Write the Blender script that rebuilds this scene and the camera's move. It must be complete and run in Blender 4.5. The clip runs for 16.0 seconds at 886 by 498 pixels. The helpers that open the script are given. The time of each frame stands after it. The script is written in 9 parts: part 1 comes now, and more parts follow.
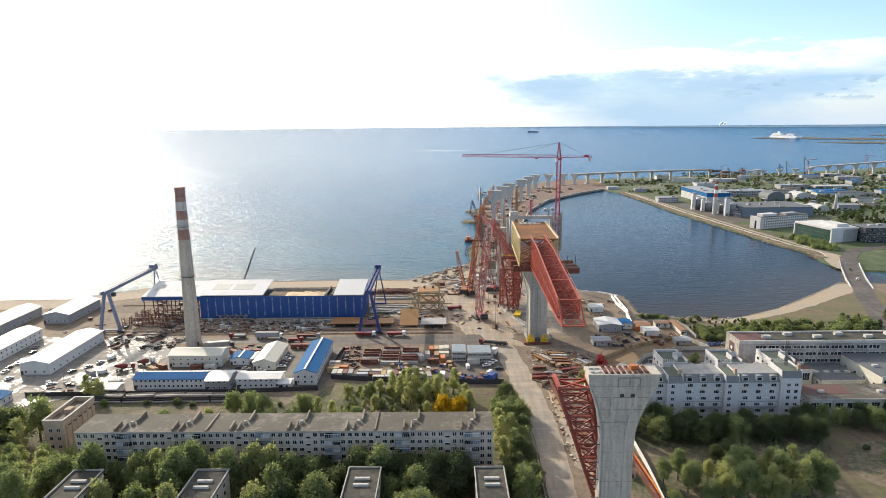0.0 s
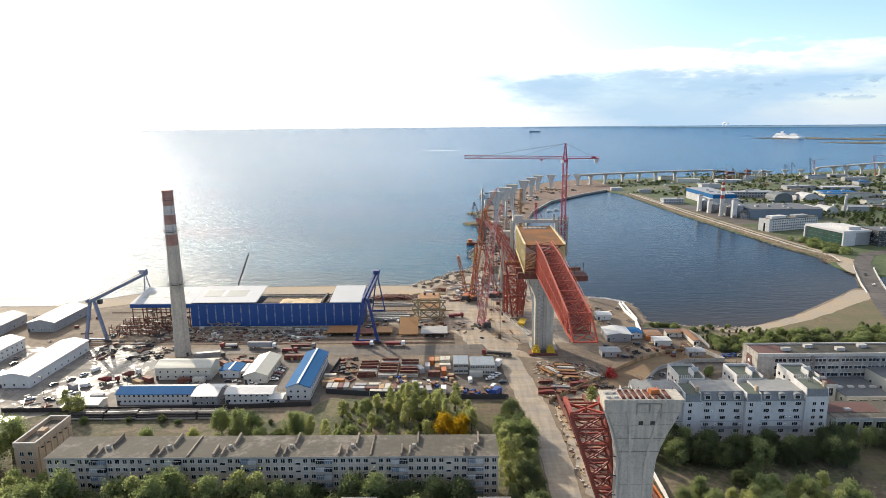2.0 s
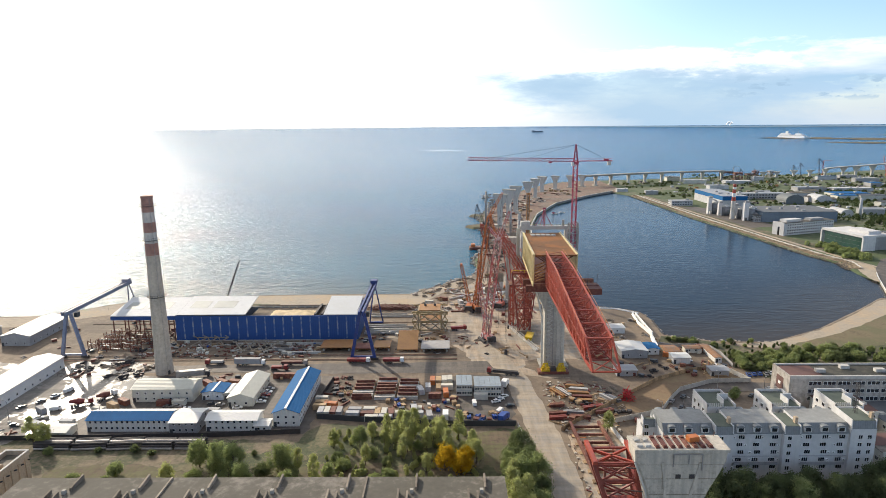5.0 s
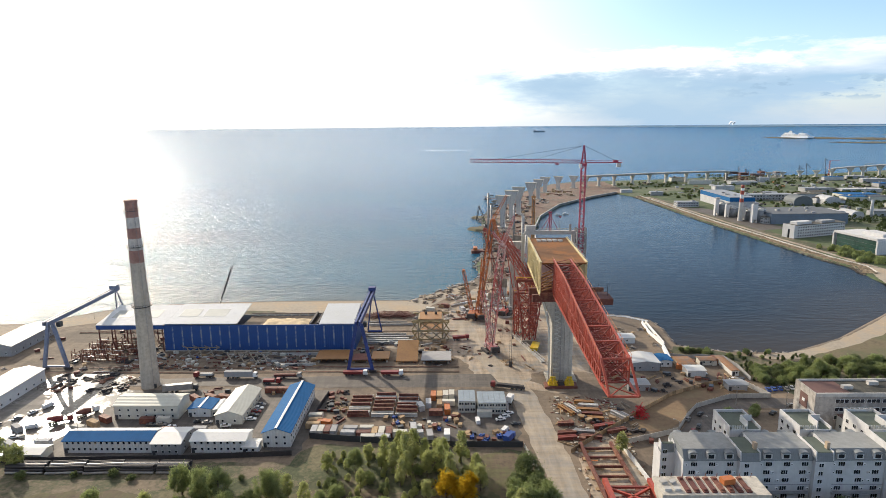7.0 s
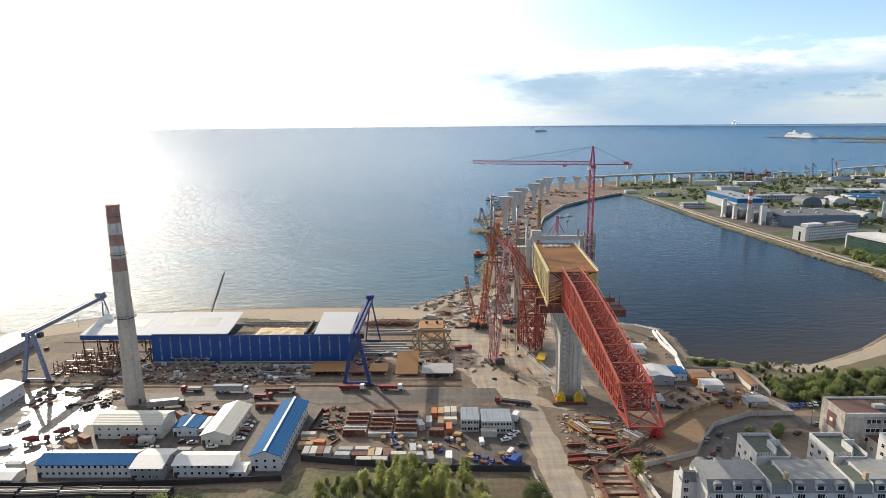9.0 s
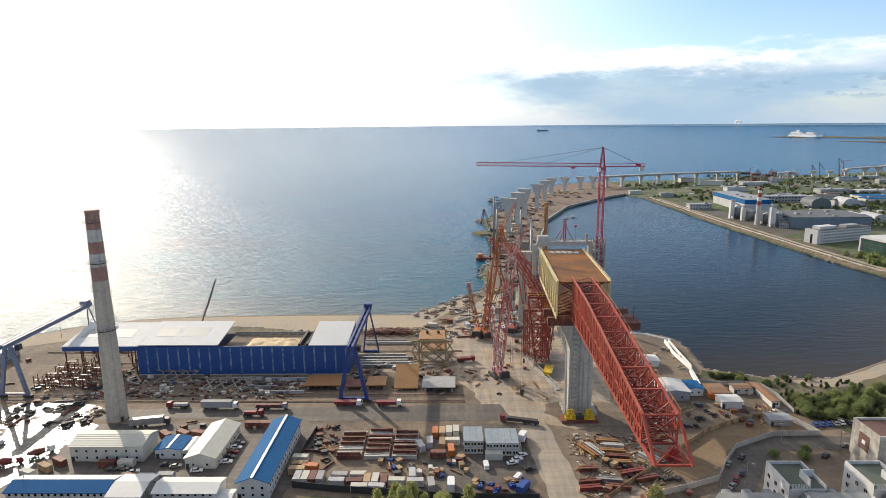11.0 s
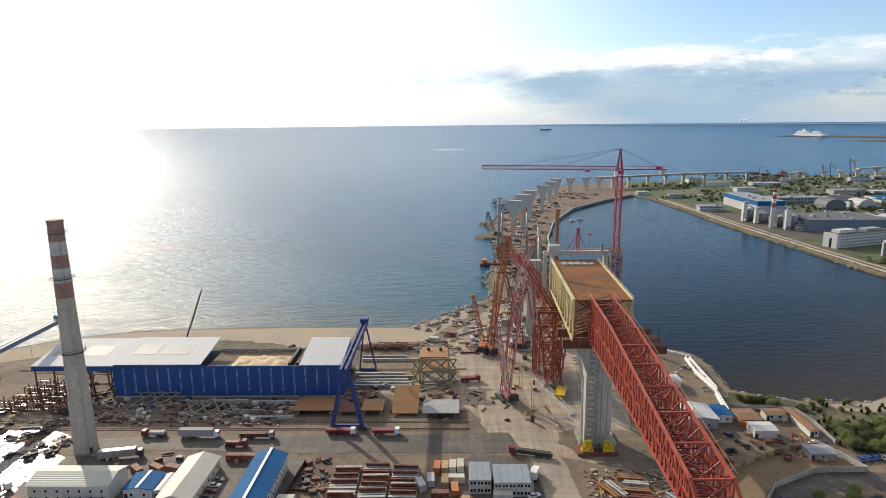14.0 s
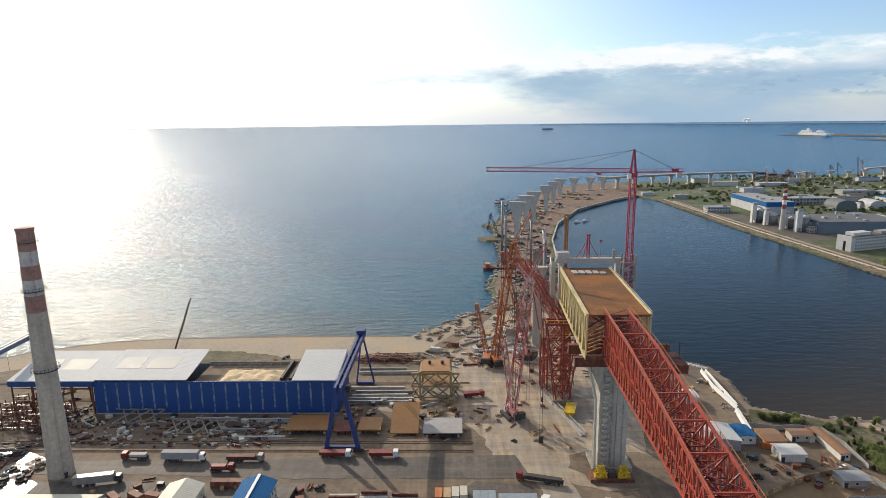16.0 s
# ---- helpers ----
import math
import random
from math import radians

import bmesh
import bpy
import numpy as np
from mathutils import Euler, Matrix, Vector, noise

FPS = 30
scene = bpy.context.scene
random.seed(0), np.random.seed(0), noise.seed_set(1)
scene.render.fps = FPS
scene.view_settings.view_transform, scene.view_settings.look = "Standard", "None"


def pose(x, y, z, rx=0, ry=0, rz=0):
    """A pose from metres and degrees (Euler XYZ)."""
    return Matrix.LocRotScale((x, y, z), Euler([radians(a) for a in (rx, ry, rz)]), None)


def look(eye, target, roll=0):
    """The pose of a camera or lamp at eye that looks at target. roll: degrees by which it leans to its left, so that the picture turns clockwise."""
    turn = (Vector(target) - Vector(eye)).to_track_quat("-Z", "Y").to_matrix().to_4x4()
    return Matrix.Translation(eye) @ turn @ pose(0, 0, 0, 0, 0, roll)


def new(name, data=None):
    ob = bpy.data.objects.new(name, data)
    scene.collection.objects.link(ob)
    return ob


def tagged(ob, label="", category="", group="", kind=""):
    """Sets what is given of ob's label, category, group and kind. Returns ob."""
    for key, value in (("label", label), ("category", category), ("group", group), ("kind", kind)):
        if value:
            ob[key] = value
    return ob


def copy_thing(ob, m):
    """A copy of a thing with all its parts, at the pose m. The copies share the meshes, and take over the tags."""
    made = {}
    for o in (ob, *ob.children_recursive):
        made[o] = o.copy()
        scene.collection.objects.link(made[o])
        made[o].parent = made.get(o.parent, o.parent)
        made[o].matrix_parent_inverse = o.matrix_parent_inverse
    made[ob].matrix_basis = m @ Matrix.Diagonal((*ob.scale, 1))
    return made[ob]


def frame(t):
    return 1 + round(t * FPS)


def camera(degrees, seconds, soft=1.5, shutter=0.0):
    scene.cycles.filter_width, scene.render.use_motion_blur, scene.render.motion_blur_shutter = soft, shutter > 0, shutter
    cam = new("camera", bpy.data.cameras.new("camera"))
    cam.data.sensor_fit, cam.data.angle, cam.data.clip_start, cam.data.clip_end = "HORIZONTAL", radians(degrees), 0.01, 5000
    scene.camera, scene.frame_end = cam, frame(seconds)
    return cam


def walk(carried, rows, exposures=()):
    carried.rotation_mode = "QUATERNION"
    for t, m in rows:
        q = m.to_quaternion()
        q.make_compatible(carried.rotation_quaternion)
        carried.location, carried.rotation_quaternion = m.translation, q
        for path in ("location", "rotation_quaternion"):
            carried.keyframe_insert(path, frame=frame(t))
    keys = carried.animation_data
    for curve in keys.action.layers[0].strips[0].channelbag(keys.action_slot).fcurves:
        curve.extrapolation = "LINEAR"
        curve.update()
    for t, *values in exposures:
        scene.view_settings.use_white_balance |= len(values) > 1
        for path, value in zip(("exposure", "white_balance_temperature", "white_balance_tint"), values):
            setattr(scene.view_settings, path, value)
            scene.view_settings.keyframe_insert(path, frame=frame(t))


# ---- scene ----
cam = camera(71.68, 16.0, soft=0.6)
PATH = [
    (0.0, 0.00, 0.00, 125.00, 0.149, -11.496, 0.505),
    (0.5, -0.00, 4.23, 125.02, 0.177, -11.497, 0.501),
    (1.0, -0.01, 8.48, 125.04, 0.204, -11.499, 0.498),
    (1.5, -0.01, 12.72, 125.06, 0.232, -11.502, 0.495),
    (2.0, -0.03, 16.98, 125.08, 0.261, -11.504, 0.493),
    (2.5, -0.04, 21.25, 125.10, 0.289, -11.507, 0.491),
    (3.0, -0.06, 25.52, 125.12, 0.318, -11.511, 0.490),
    (3.5, -0.08, 29.80, 125.14, 0.347, -11.515, 0.490),
    (4.0, -0.11, 34.09, 125.16, 0.376, -11.519, 0.489),
    (4.5, -0.14, 38.39, 125.18, 0.406, -11.524, 0.490),
    (5.0, -0.18, 42.69, 125.20, 0.436, -11.529, 0.491),
    (5.5, -0.21, 47.01, 125.22, 0.466, -11.534, 0.492),
    (6.0, -0.25, 51.33, 125.23, 0.496, -11.540, 0.494),
    (6.5, -0.30, 55.65, 125.25, 0.527, -11.546, 0.497),
    (7.0, -0.35, 59.99, 125.27, 0.558, -11.553, 0.500),
    (7.5, -0.40, 64.34, 125.28, 0.589, -11.560, 0.504),
    (8.0, -0.46, 68.69, 125.30, 0.621, -11.568, 0.508),
    (8.5, -0.52, 73.05, 125.31, 0.652, -11.576, 0.513),
    (9.0, -0.58, 77.42, 125.33, 0.684, -11.584, 0.518),
    (9.5, -0.65, 81.79, 125.34, 0.717, -11.592, 0.523),
    (10.0, -0.72, 86.18, 125.35, 0.749, -11.602, 0.530),
    (10.5, -0.79, 90.57, 125.37, 0.782, -11.611, 0.536),
    (11.0, -0.87, 94.97, 125.38, 0.815, -11.621, 0.544),
    (11.5, -0.95, 99.38, 125.39, 0.849, -11.631, 0.552),
    (12.0, -1.04, 103.79, 125.40, 0.882, -11.642, 0.560),
    (12.5, -1.13, 108.22, 125.41, 0.916, -11.653, 0.569),
    (13.0, -1.22, 112.65, 125.43, 0.951, -11.664, 0.578),
    (13.5, -1.32, 117.09, 125.44, 0.985, -11.676, 0.588),
    (14.0, -1.42, 121.54, 125.45, 1.020, -11.688, 0.599),
    (14.5, -1.52, 125.99, 125.46, 1.055, -11.701, 0.610),
    (15.0, -1.63, 130.45, 125.46, 1.090, -11.714, 0.621),
    (15.5, -1.74, 134.93, 125.47, 1.126, -11.727, 0.633),
    (16.0, -1.85, 139.40, 125.48, 1.162, -11.741, 0.646),
]
walk(cam, [(t, pose(x, y, z, 90 + pitch, roll, yaw)) for t, x, y, z, yaw, pitch, roll in PATH], exposures=[(0.0, 0.12), (4.0, 0.05), (8.0, -0.07), (12.0, -0.20), (16.0, -0.36)])

# ---- light ----
SUN_AZ, SUN_EL = -37.0, 24.0
sun = new("sun", bpy.data.lights.new("sun", "SUN"))
sun.data.energy, sun.data.angle, sun.data.color = 5.0, radians(0.6), (1.0, 0.87, 0.70)
sun_way = Vector((math.sin(radians(SUN_AZ)) * math.cos(radians(SUN_EL)), math.cos(radians(SUN_AZ)) * math.cos(radians(SUN_EL)), math.sin(radians(SUN_EL))))
sun.matrix_world = look(sun_way * 400, (0, 0, 0))

world = bpy.data.worlds.new("world")
scene.world = world
world.use_nodes = True


class Nodes:
    """Short hand for building a node tree."""

    def __init__(self, tree):
        self.tree = tree
        tree.nodes.clear()

    def add(self, kind, **values):
        node = self.tree.nodes.new(kind)
        for key, value in values.items():
            if key in ("operation", "blend_type", "data_type", "noise_dimensions", "sky_type", "wave_type", "bands_direction", "feature", "interpolation_type", "normalize", "use_clamp", "sun_disc", "sun_elevation", "sun_rotation", "air_density", "dust_density", "ozone_density", "altitude", "clamp_result", "distance"):
                setattr(node, key, value)
            else:
                self.set(node, key, value)
        return node

    def set(self, node, key, value):
        socket = node.inputs[int(key[1:])] if key[0] == "i" and key[1:].isdigit() else node.inputs[key.replace("_", " ")]
        if hasattr(value, "is_linked"):
            self.tree.links.new(value, socket)
        else:
            socket.default_value = value

    def math(self, op, a, b=0.0, c=0.0):
        return self.add("ShaderNodeMath", operation=op, i0=a, i1=b, i2=c).outputs[0]

    def mix(self, fac, a, b, how="MIX"):
        node = self.add("ShaderNodeMix", data_type="RGBA", blend_type=how)
        for k, value in ((0, fac), (6, a), (7, b)):
            if hasattr(value, "is_linked"):
                self.tree.links.new(value, node.inputs[k])
            else:
                node.inputs[k].default_value = value if k == 0 else (*value, 1.0)[:4]
        return node.outputs[2]

    def noise(self, vector, scale, detail=4.0, rough=0.55):
        return self.add("ShaderNodeTexNoise", Vector=vector, Scale=scale, Detail=detail, Roughness=rough).outputs[0]

    def ramp(self, value, low, high, a=0.0, b=1.0):
        return self.add("ShaderNodeMapRange", Value=value, i1=low, i2=high, i3=a, i4=b).outputs[0]

    def scaled(self, vector, x, y, z):
        return self.add("ShaderNodeVectorMath", operation="MULTIPLY", i0=vector, i1=(x, y, z)).outputs[0]


# the sky: clear blue above, bright haze round the sun, cloud banks low over the sea
wn = Nodes(world.node_tree)
sky = wn.add("ShaderNodeTexSky", sky_type="NISHITA", sun_disc=False, sun_elevation=radians(SUN_EL), sun_rotation=radians(SUN_AZ), altitude=50.0, air_density=1.0, dust_density=0.6, ozone_density=2.0)
way = wn.add("ShaderNodeTexCoord").outputs["Generated"]
up = wn.math("MAXIMUM", wn.add("ShaderNodeSeparateXYZ", Vector=way).outputs[2], 0.0)
blue = wn.mix(1.0, sky.outputs[0], (1.74, 1.84, 2.04), "MULTIPLY")
curl = wn.noise(wn.scaled(way, 3.2, 3.2, 14.0), 1.7, 9.0, 0.62)
soft_curl = wn.noise(wn.scaled(way, 1.6, 1.6, 9.0), 1.3, 5.0)
bank = wn.math("SUBTRACT", 1.0, wn.math("DIVIDE", wn.math("ABSOLUTE", wn.math("SUBTRACT", up, 0.068)), 0.06))
cover = wn.ramp(wn.math("ADD", curl, wn.math("MULTIPLY", wn.math("MAXIMUM", bank, -0.9), 0.30)), 0.60, 0.76)
bright = wn.ramp(wn.math("ADD", up, wn.math("MULTIPLY", wn.math("SUBTRACT", soft_curl, 0.5), 0.11)), 0.060, 0.086)
cloud_tone = wn.mix(bright, (3.7, 6.2, 8.6), (13.0, 13.2, 13.4))
lit = wn.mix(cover, blue, cloud_tone)
misty = wn.mix(wn.ramp(up, 0.0, 0.085, 0.85, 0.0), lit, (6.9, 8.1, 9.6))
# unseen pale cover overhead, added to warm and lift the fill light
with_fill = wn.mix(wn.ramp(up, 0.30, 0.60, 0.0, 0.5), misty, (7.6, 7.0, 6.2))
near_sun = wn.add("ShaderNodeVectorMath", operation="DOT_PRODUCT", i0=way, i1=tuple(sun_way)).outputs[1]
glow = wn.math("POWER", wn.ramp(near_sun, 0.50, 1.0), 1.9)
haze = wn.mix(glow, with_fill, (22.0, 21.3, 19.4))
# a blue-grey shower cloud over the sea with ragged white tops and small dark puffs beside it
ahead = wn.add("ShaderNodeSeparateXYZ", Vector=way)
depth = wn.math("MAXIMUM", ahead.outputs[1], 0.05)
across, rise = wn.math("DIVIDE", ahead.outputs[0], depth), wn.math("DIVIDE", up, depth)
seen = wn.ramp(ahead.outputs[1], 0.10, 0.30)
sheet_at = wn.add("ShaderNodeCombineXYZ", X=across, Y=rise, Z=0.37).outputs[0]
torn = wn.noise(wn.scaled(sheet_at, 6.0, 22.0, 1.0), 1.6, 9.0, 0.64)
lump = wn.noise(wn.scaled(sheet_at, 5.0, 15.0, 1.0), 1.1, 6.0, 0.55)
drift = wn.math("SUBTRACT", torn, 0.5)


def fades(*ramps):
    total = seen
    for r in ramps:
        total = wn.math("MULTIPLY", total, r)
    return total


crest = wn.ramp(wn.math("ADD", torn, wn.math("MULTIPLY", wn.math("ABSOLUTE", wn.math("SUBTRACT", rise, wn.ramp(across, 0.0, 0.65, 0.088, 0.098))), -8.0)), 0.33, 0.47)
topped = wn.mix(fades(crest, wn.ramp(across, 0.62, 0.52), wn.ramp(across, 0.0, 0.2)), haze, (12.3, 12.6, 12.8))
slant = wn.math("ADD", wn.math("SUBTRACT", rise, 0.056), wn.math("ADD", wn.math("MULTIPLY", across, 0.26), wn.math("MULTIPLY", drift, 0.04)))
body = fades(wn.ramp(slant, -0.004, 0.030), wn.ramp(wn.math("ADD", rise, wn.math("MULTIPLY", drift, 0.15)), 0.092, 0.062), wn.ramp(wn.math("ADD", across, wn.math("MULTIPLY", drift, 0.25)), 0.62, 0.44), wn.ramp(across, -0.02, 0.14), wn.ramp(lump, 0.3, 0.62, 0.55, 0.92))
showery = wn.mix(body, topped, (4.7, 6.65, 8.6))
puff = fades(wn.ramp(wn.noise(wn.scaled(sheet_at, 9.0, 30.0, 1.0), 1.5, 6.0, 0.6), 0.575, 0.62), wn.ramp(across, 0.40, 0.50), wn.ramp(rise, 0.030, 0.040), wn.ramp(rise, 0.075, 0.062))
clouded = wn.mix(wn.math("MULTIPLY", puff, 0.8), showery, (4.0, 5.8, 7.7))
back = wn.add("ShaderNodeBackground", Color=clouded, Strength=0.10)
wn.add("ShaderNodeOutputWorld", Surface=back.outputs[0])

# ---- materials ----
def material(name, colour, rough=0.8, metal=0.0, vary=0.25, grain=1.5, patch=0.12, second=None, share=0.0, bump=0.0, ribs=0.0, rib_axis="X", island=0.0, spec=0.5, streak=0.0, wet=0.0, lanes=0.0):
    """A surface with fine grain and broad stains, both in metres of the world. second: a colour that shows in patches; ribs: width of pressed-metal ribs."""
    m = bpy.data.materials.new(name)
    m.use_nodes = True
    n = Nodes(m.node_tree)
    geo = n.add("ShaderNodeNewGeometry")
    pos = geo.outputs["Position"]
    fine = n.noise(pos, grain, 5.0, 0.65)
    broad = n.noise(pos, patch, 4.0, 0.6)
    tone = n.math("ADD", n.ramp(fine, 0.3, 0.7, 1.0 - vary * 0.6, 1.0 + vary * 0.6), n.ramp(broad, 0.3, 0.7, -vary * 0.5, vary * 0.5))
    if streak:
        run = n.noise(n.scaled(pos, 1.0, 1.0, 0.08), 0.9, 4.0)
        tone = n.math("ADD", tone, n.ramp(run, 0.35, 0.65, -streak, streak))
    if lanes:
        rut = n.noise(n.scaled(pos, 1.0, 0.10, 1.0), 0.35, 4.0, 0.7)
        cross_rut = n.noise(n.scaled(pos, 0.09, 0.8, 1.0), 0.30, 4.0, 0.7)
        tone = n.math("ADD", tone, n.math("ADD", n.ramp(rut, 0.35, 0.65, -lanes, lanes), n.ramp(cross_rut, 0.35, 0.65, -lanes, lanes)))
    if island:
        one = n.add("ShaderNodeObjectInfo").outputs["Random"]
        tone = n.math("ADD", tone, n.ramp(n.math("FRACT", n.math("ADD", one, geo.outputs["Random Per Island"])), 0.0, 1.0, -island, island))
    base = (*colour, 1.0)
    if second:
        base = n.mix(n.ramp(n.math("ADD", n.math("MULTIPLY", broad, 0.6), n.math("MULTIPLY", fine, 0.4)), 0.56 - share * 0.4, 0.66 - share * 0.4), colour, second)
    else:
        base = n.mix(0.0, colour, colour)
    grey = n.add("ShaderNodeCombineXYZ", X=tone, Y=tone, Z=tone).outputs[0]
    painted = n.mix(1.0, base, grey, "MULTIPLY")
    shader = n.add("ShaderNodeBsdfPrincipled", Base_Color=painted, Metallic=metal, Roughness=n.ramp(fine, 0.2, 0.8, max(rough - 0.08, 0.03), min(rough + 0.08, 1.0)))
    shader.inputs["Specular IOR Level"].default_value = spec
    if wet:
        pool = n.math("ADD", n.math("MULTIPLY", n.noise(pos, 0.09, 5.0, 0.6), 0.7), n.math("MULTIPLY", n.noise(pos, 0.5, 3.0), 0.3))
        n.set(shader, "Roughness", n.ramp(pool, wet, wet + 0.11, 0.85, 0.16))
    height = None
    if ribs:
        part_xyz = n.add("ShaderNodeSeparateXYZ", Vector=pos)
        wave = n.math("SINE", n.math("MULTIPLY", part_xyz.outputs["XYZ".index(rib_axis)], 2 * math.pi / ribs))
        height = n.add("ShaderNodeBump", Height=wave, Strength=0.4, Distance=ribs * 0.08).outputs[0]
    elif bump:
        height = n.add("ShaderNodeBump", Height=fine, Strength=0.8, Distance=bump).outputs[0]
    if height:
        n.set(shader, "Normal", height)
    n.add("ShaderNodeOutputMaterial", Surface=shader.outputs[0])
    return m


def leaf_material(name, colour, colour_b, tint=(1.08, 1.16, 0.80)):
    m = bpy.data.materials.new(name)
    m.use_nodes = True
    n = Nodes(m.node_tree)
    geo = n.add("ShaderNodeNewGeometry")
    one = n.add("ShaderNodeObjectInfo").outputs["Random"]
    pick = n.math("ADD", n.math("MULTIPLY", geo.outputs["Random Per Island"], 0.55), n.math("MULTIPLY", one, 0.45))
    base = n.mix(pick, colour, colour_b)
    face = n.add("ShaderNodeBsdfDiffuse", Color=base).outputs[0]
    through_leaf = n.add("ShaderNodeBsdfTranslucent", Color=n.mix(1.0, base, tint, "MULTIPLY")).outputs[0]
    both = n.add("ShaderNodeMixShader", Fac=0.6)
    n.tree.links.new(face, both.inputs[1])
    n.tree.links.new(through_leaf, both.inputs[2])
    n.add("ShaderNodeOutputMaterial", Surface=both.outputs[0])
    return m


def water_material(name, deep, wave, height, rough, spec, shallow=(0.014, 0.034, 0.052), gusty=(0.03, 0.10, 0.16), reach=(520.0, 2600.0), heave=1.5, shoal=0.55, shoal_reach=(486.0, 540.0), slant=0.0):
    m = bpy.data.materials.new(name)
    m.use_nodes = True
    n = Nodes(m.node_tree)
    pos = n.add("ShaderNodeNewGeometry").outputs["Position"]
    long = n.noise(n.scaled(pos, 0.6, 1.7, 1.0), wave * 0.25, 4.0, 0.6)
    mid = n.noise(n.scaled(pos, 1.0, 1.6, 1.0), wave, 4.0, 0.6)
    gust = n.noise(n.scaled(pos, 0.45, 1.0, 1.0), 0.006, 4.0)
    swell = n.noise(n.scaled(pos, 0.9, 1.5, 1.0), wave * 0.12, 3.0, 0.6)
    ripple = n.math("ADD", n.math("ADD", n.math("MULTIPLY", swell, heave), n.math("MULTIPLY", long, 2.5)), n.math("MULTIPLY", mid, n.ramp(gust, 0.35, 0.65, 0.6, 1.3)))
    bump = n.add("ShaderNodeBump", Height=ripple, Strength=1.0, Distance=height).outputs[0]
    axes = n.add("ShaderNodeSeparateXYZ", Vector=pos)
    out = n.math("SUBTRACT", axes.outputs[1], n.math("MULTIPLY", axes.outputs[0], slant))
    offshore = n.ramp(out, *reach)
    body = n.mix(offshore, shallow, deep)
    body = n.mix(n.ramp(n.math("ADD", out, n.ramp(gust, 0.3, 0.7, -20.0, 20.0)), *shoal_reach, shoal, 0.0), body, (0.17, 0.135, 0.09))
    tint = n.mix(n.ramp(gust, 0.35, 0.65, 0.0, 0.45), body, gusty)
    shader = n.add("ShaderNodeBsdfPrincipled", Base_Color=tint, Roughness=rough, IOR=1.33, Normal=bump)
    shader.inputs["Specular IOR Level"].default_value = spec
    n.add("ShaderNodeOutputMaterial", Surface=shader.outputs[0])
    return m


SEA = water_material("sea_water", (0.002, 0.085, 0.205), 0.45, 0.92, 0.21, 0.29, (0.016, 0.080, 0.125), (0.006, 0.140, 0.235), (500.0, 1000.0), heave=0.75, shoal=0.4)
# bay turns bluer outward: greater depth, plus reflected sky put into the colour
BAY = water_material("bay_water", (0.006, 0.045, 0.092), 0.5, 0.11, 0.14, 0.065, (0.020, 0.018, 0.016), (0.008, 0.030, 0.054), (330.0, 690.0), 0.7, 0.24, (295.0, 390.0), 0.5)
EARTH = material("yard_earth", (0.23, 0.175, 0.122), 0.9, vary=0.5, grain=0.35, patch=0.03, second=(0.115, 0.09, 0.066), share=0.25, bump=0.06, lanes=0.12)
SAND = material("beach_sand", (0.38, 0.325, 0.25), 0.95, vary=0.35, grain=0.5, patch=0.04, second=(0.36, 0.28, 0.19), share=0.2, bump=0.05)
OCHRE = material("ochre_primed_steel", (0.37, 0.185, 0.06), 0.65, vary=0.3, grain=0.8, patch=0.1, second=(0.26, 0.13, 0.05), share=0.22)
BLUE_GREY = material("blue_grey_cladding", (0.15, 0.19, 0.235), 0.7, vary=0.2, grain=0.5, patch=0.08)
# white darkened for far walls in shade, and for dirt
FAR_WHITE = material("shaded_weathered_white", (0.46, 0.46, 0.46), 0.85, vary=0.25, grain=0.4, patch=0.08, streak=0.06)
SOIL = material("dry_brown_soil", (0.135, 0.10, 0.066), 0.95, vary=0.5, grain=0.5, patch=0.06, second=(0.10, 0.095, 0.045), share=0.28, bump=0.08, lanes=0.15)
FILL = material("embankment_fill", (0.215, 0.168, 0.128), 0.95, vary=0.5, grain=0.3, patch=0.035, second=(0.17, 0.105, 0.075), share=0.28, bump=0.08, lanes=0.3)
LOT = material("levelled_brown_sand", (0.23, 0.155, 0.09), 0.95, vary=0.35, grain=0.4, patch=0.08, second=(0.20, 0.15, 0.085), share=0.2, bump=0.05)
# lighter sand for the hall's heap: sunlight is put into its colour
SUNLIT_SAND = material("sunlit_yellow_sand", (0.66, 0.52, 0.32), 0.95, vary=0.2, grain=0.5, patch=0.15, bump=0.08)
PALE_YARD = material("pale_concrete_yard", (0.38, 0.30, 0.215), 0.85, vary=0.4, grain=0.3, patch=0.05, second=(0.24, 0.22, 0.19), share=0.2, bump=0.02, lanes=0.22)
ASPHALT = material("worn_asphalt", (0.095, 0.083, 0.072), 0.75, vary=0.3, grain=0.5, patch=0.05, second=(0.115, 0.098, 0.082), share=0.2, bump=0.01, lanes=0.22)
DUSTY_ROAD = material("dusty_concrete_road", (0.36, 0.30, 0.225), 0.85, vary=0.25, grain=0.4, patch=0.06, second=(0.26, 0.235, 0.20), share=0.2, bump=0.02, lanes=0.14)
GRASS = material("rough_grass", (0.085, 0.092, 0.045), 0.95, vary=0.6, grain=0.5, patch=0.05, second=(0.145, 0.115, 0.078), share=0.24, bump=0.15)
FAR_GRASS = material("far_bank_grass", (0.075, 0.105, 0.040), 0.95, vary=0.6, grain=0.10, patch=0.012, second=(0.135, 0.125, 0.085), share=0.16, bump=0.1)
SHIP_WHITE = material("ship_white", (0.93, 0.93, 0.93), 0.5, vary=0.04)
GALVANISED = material("galvanised_steel", (0.52, 0.50, 0.46), 0.5, metal=0.2, vary=0.3, grain=0.8, patch=0.2)
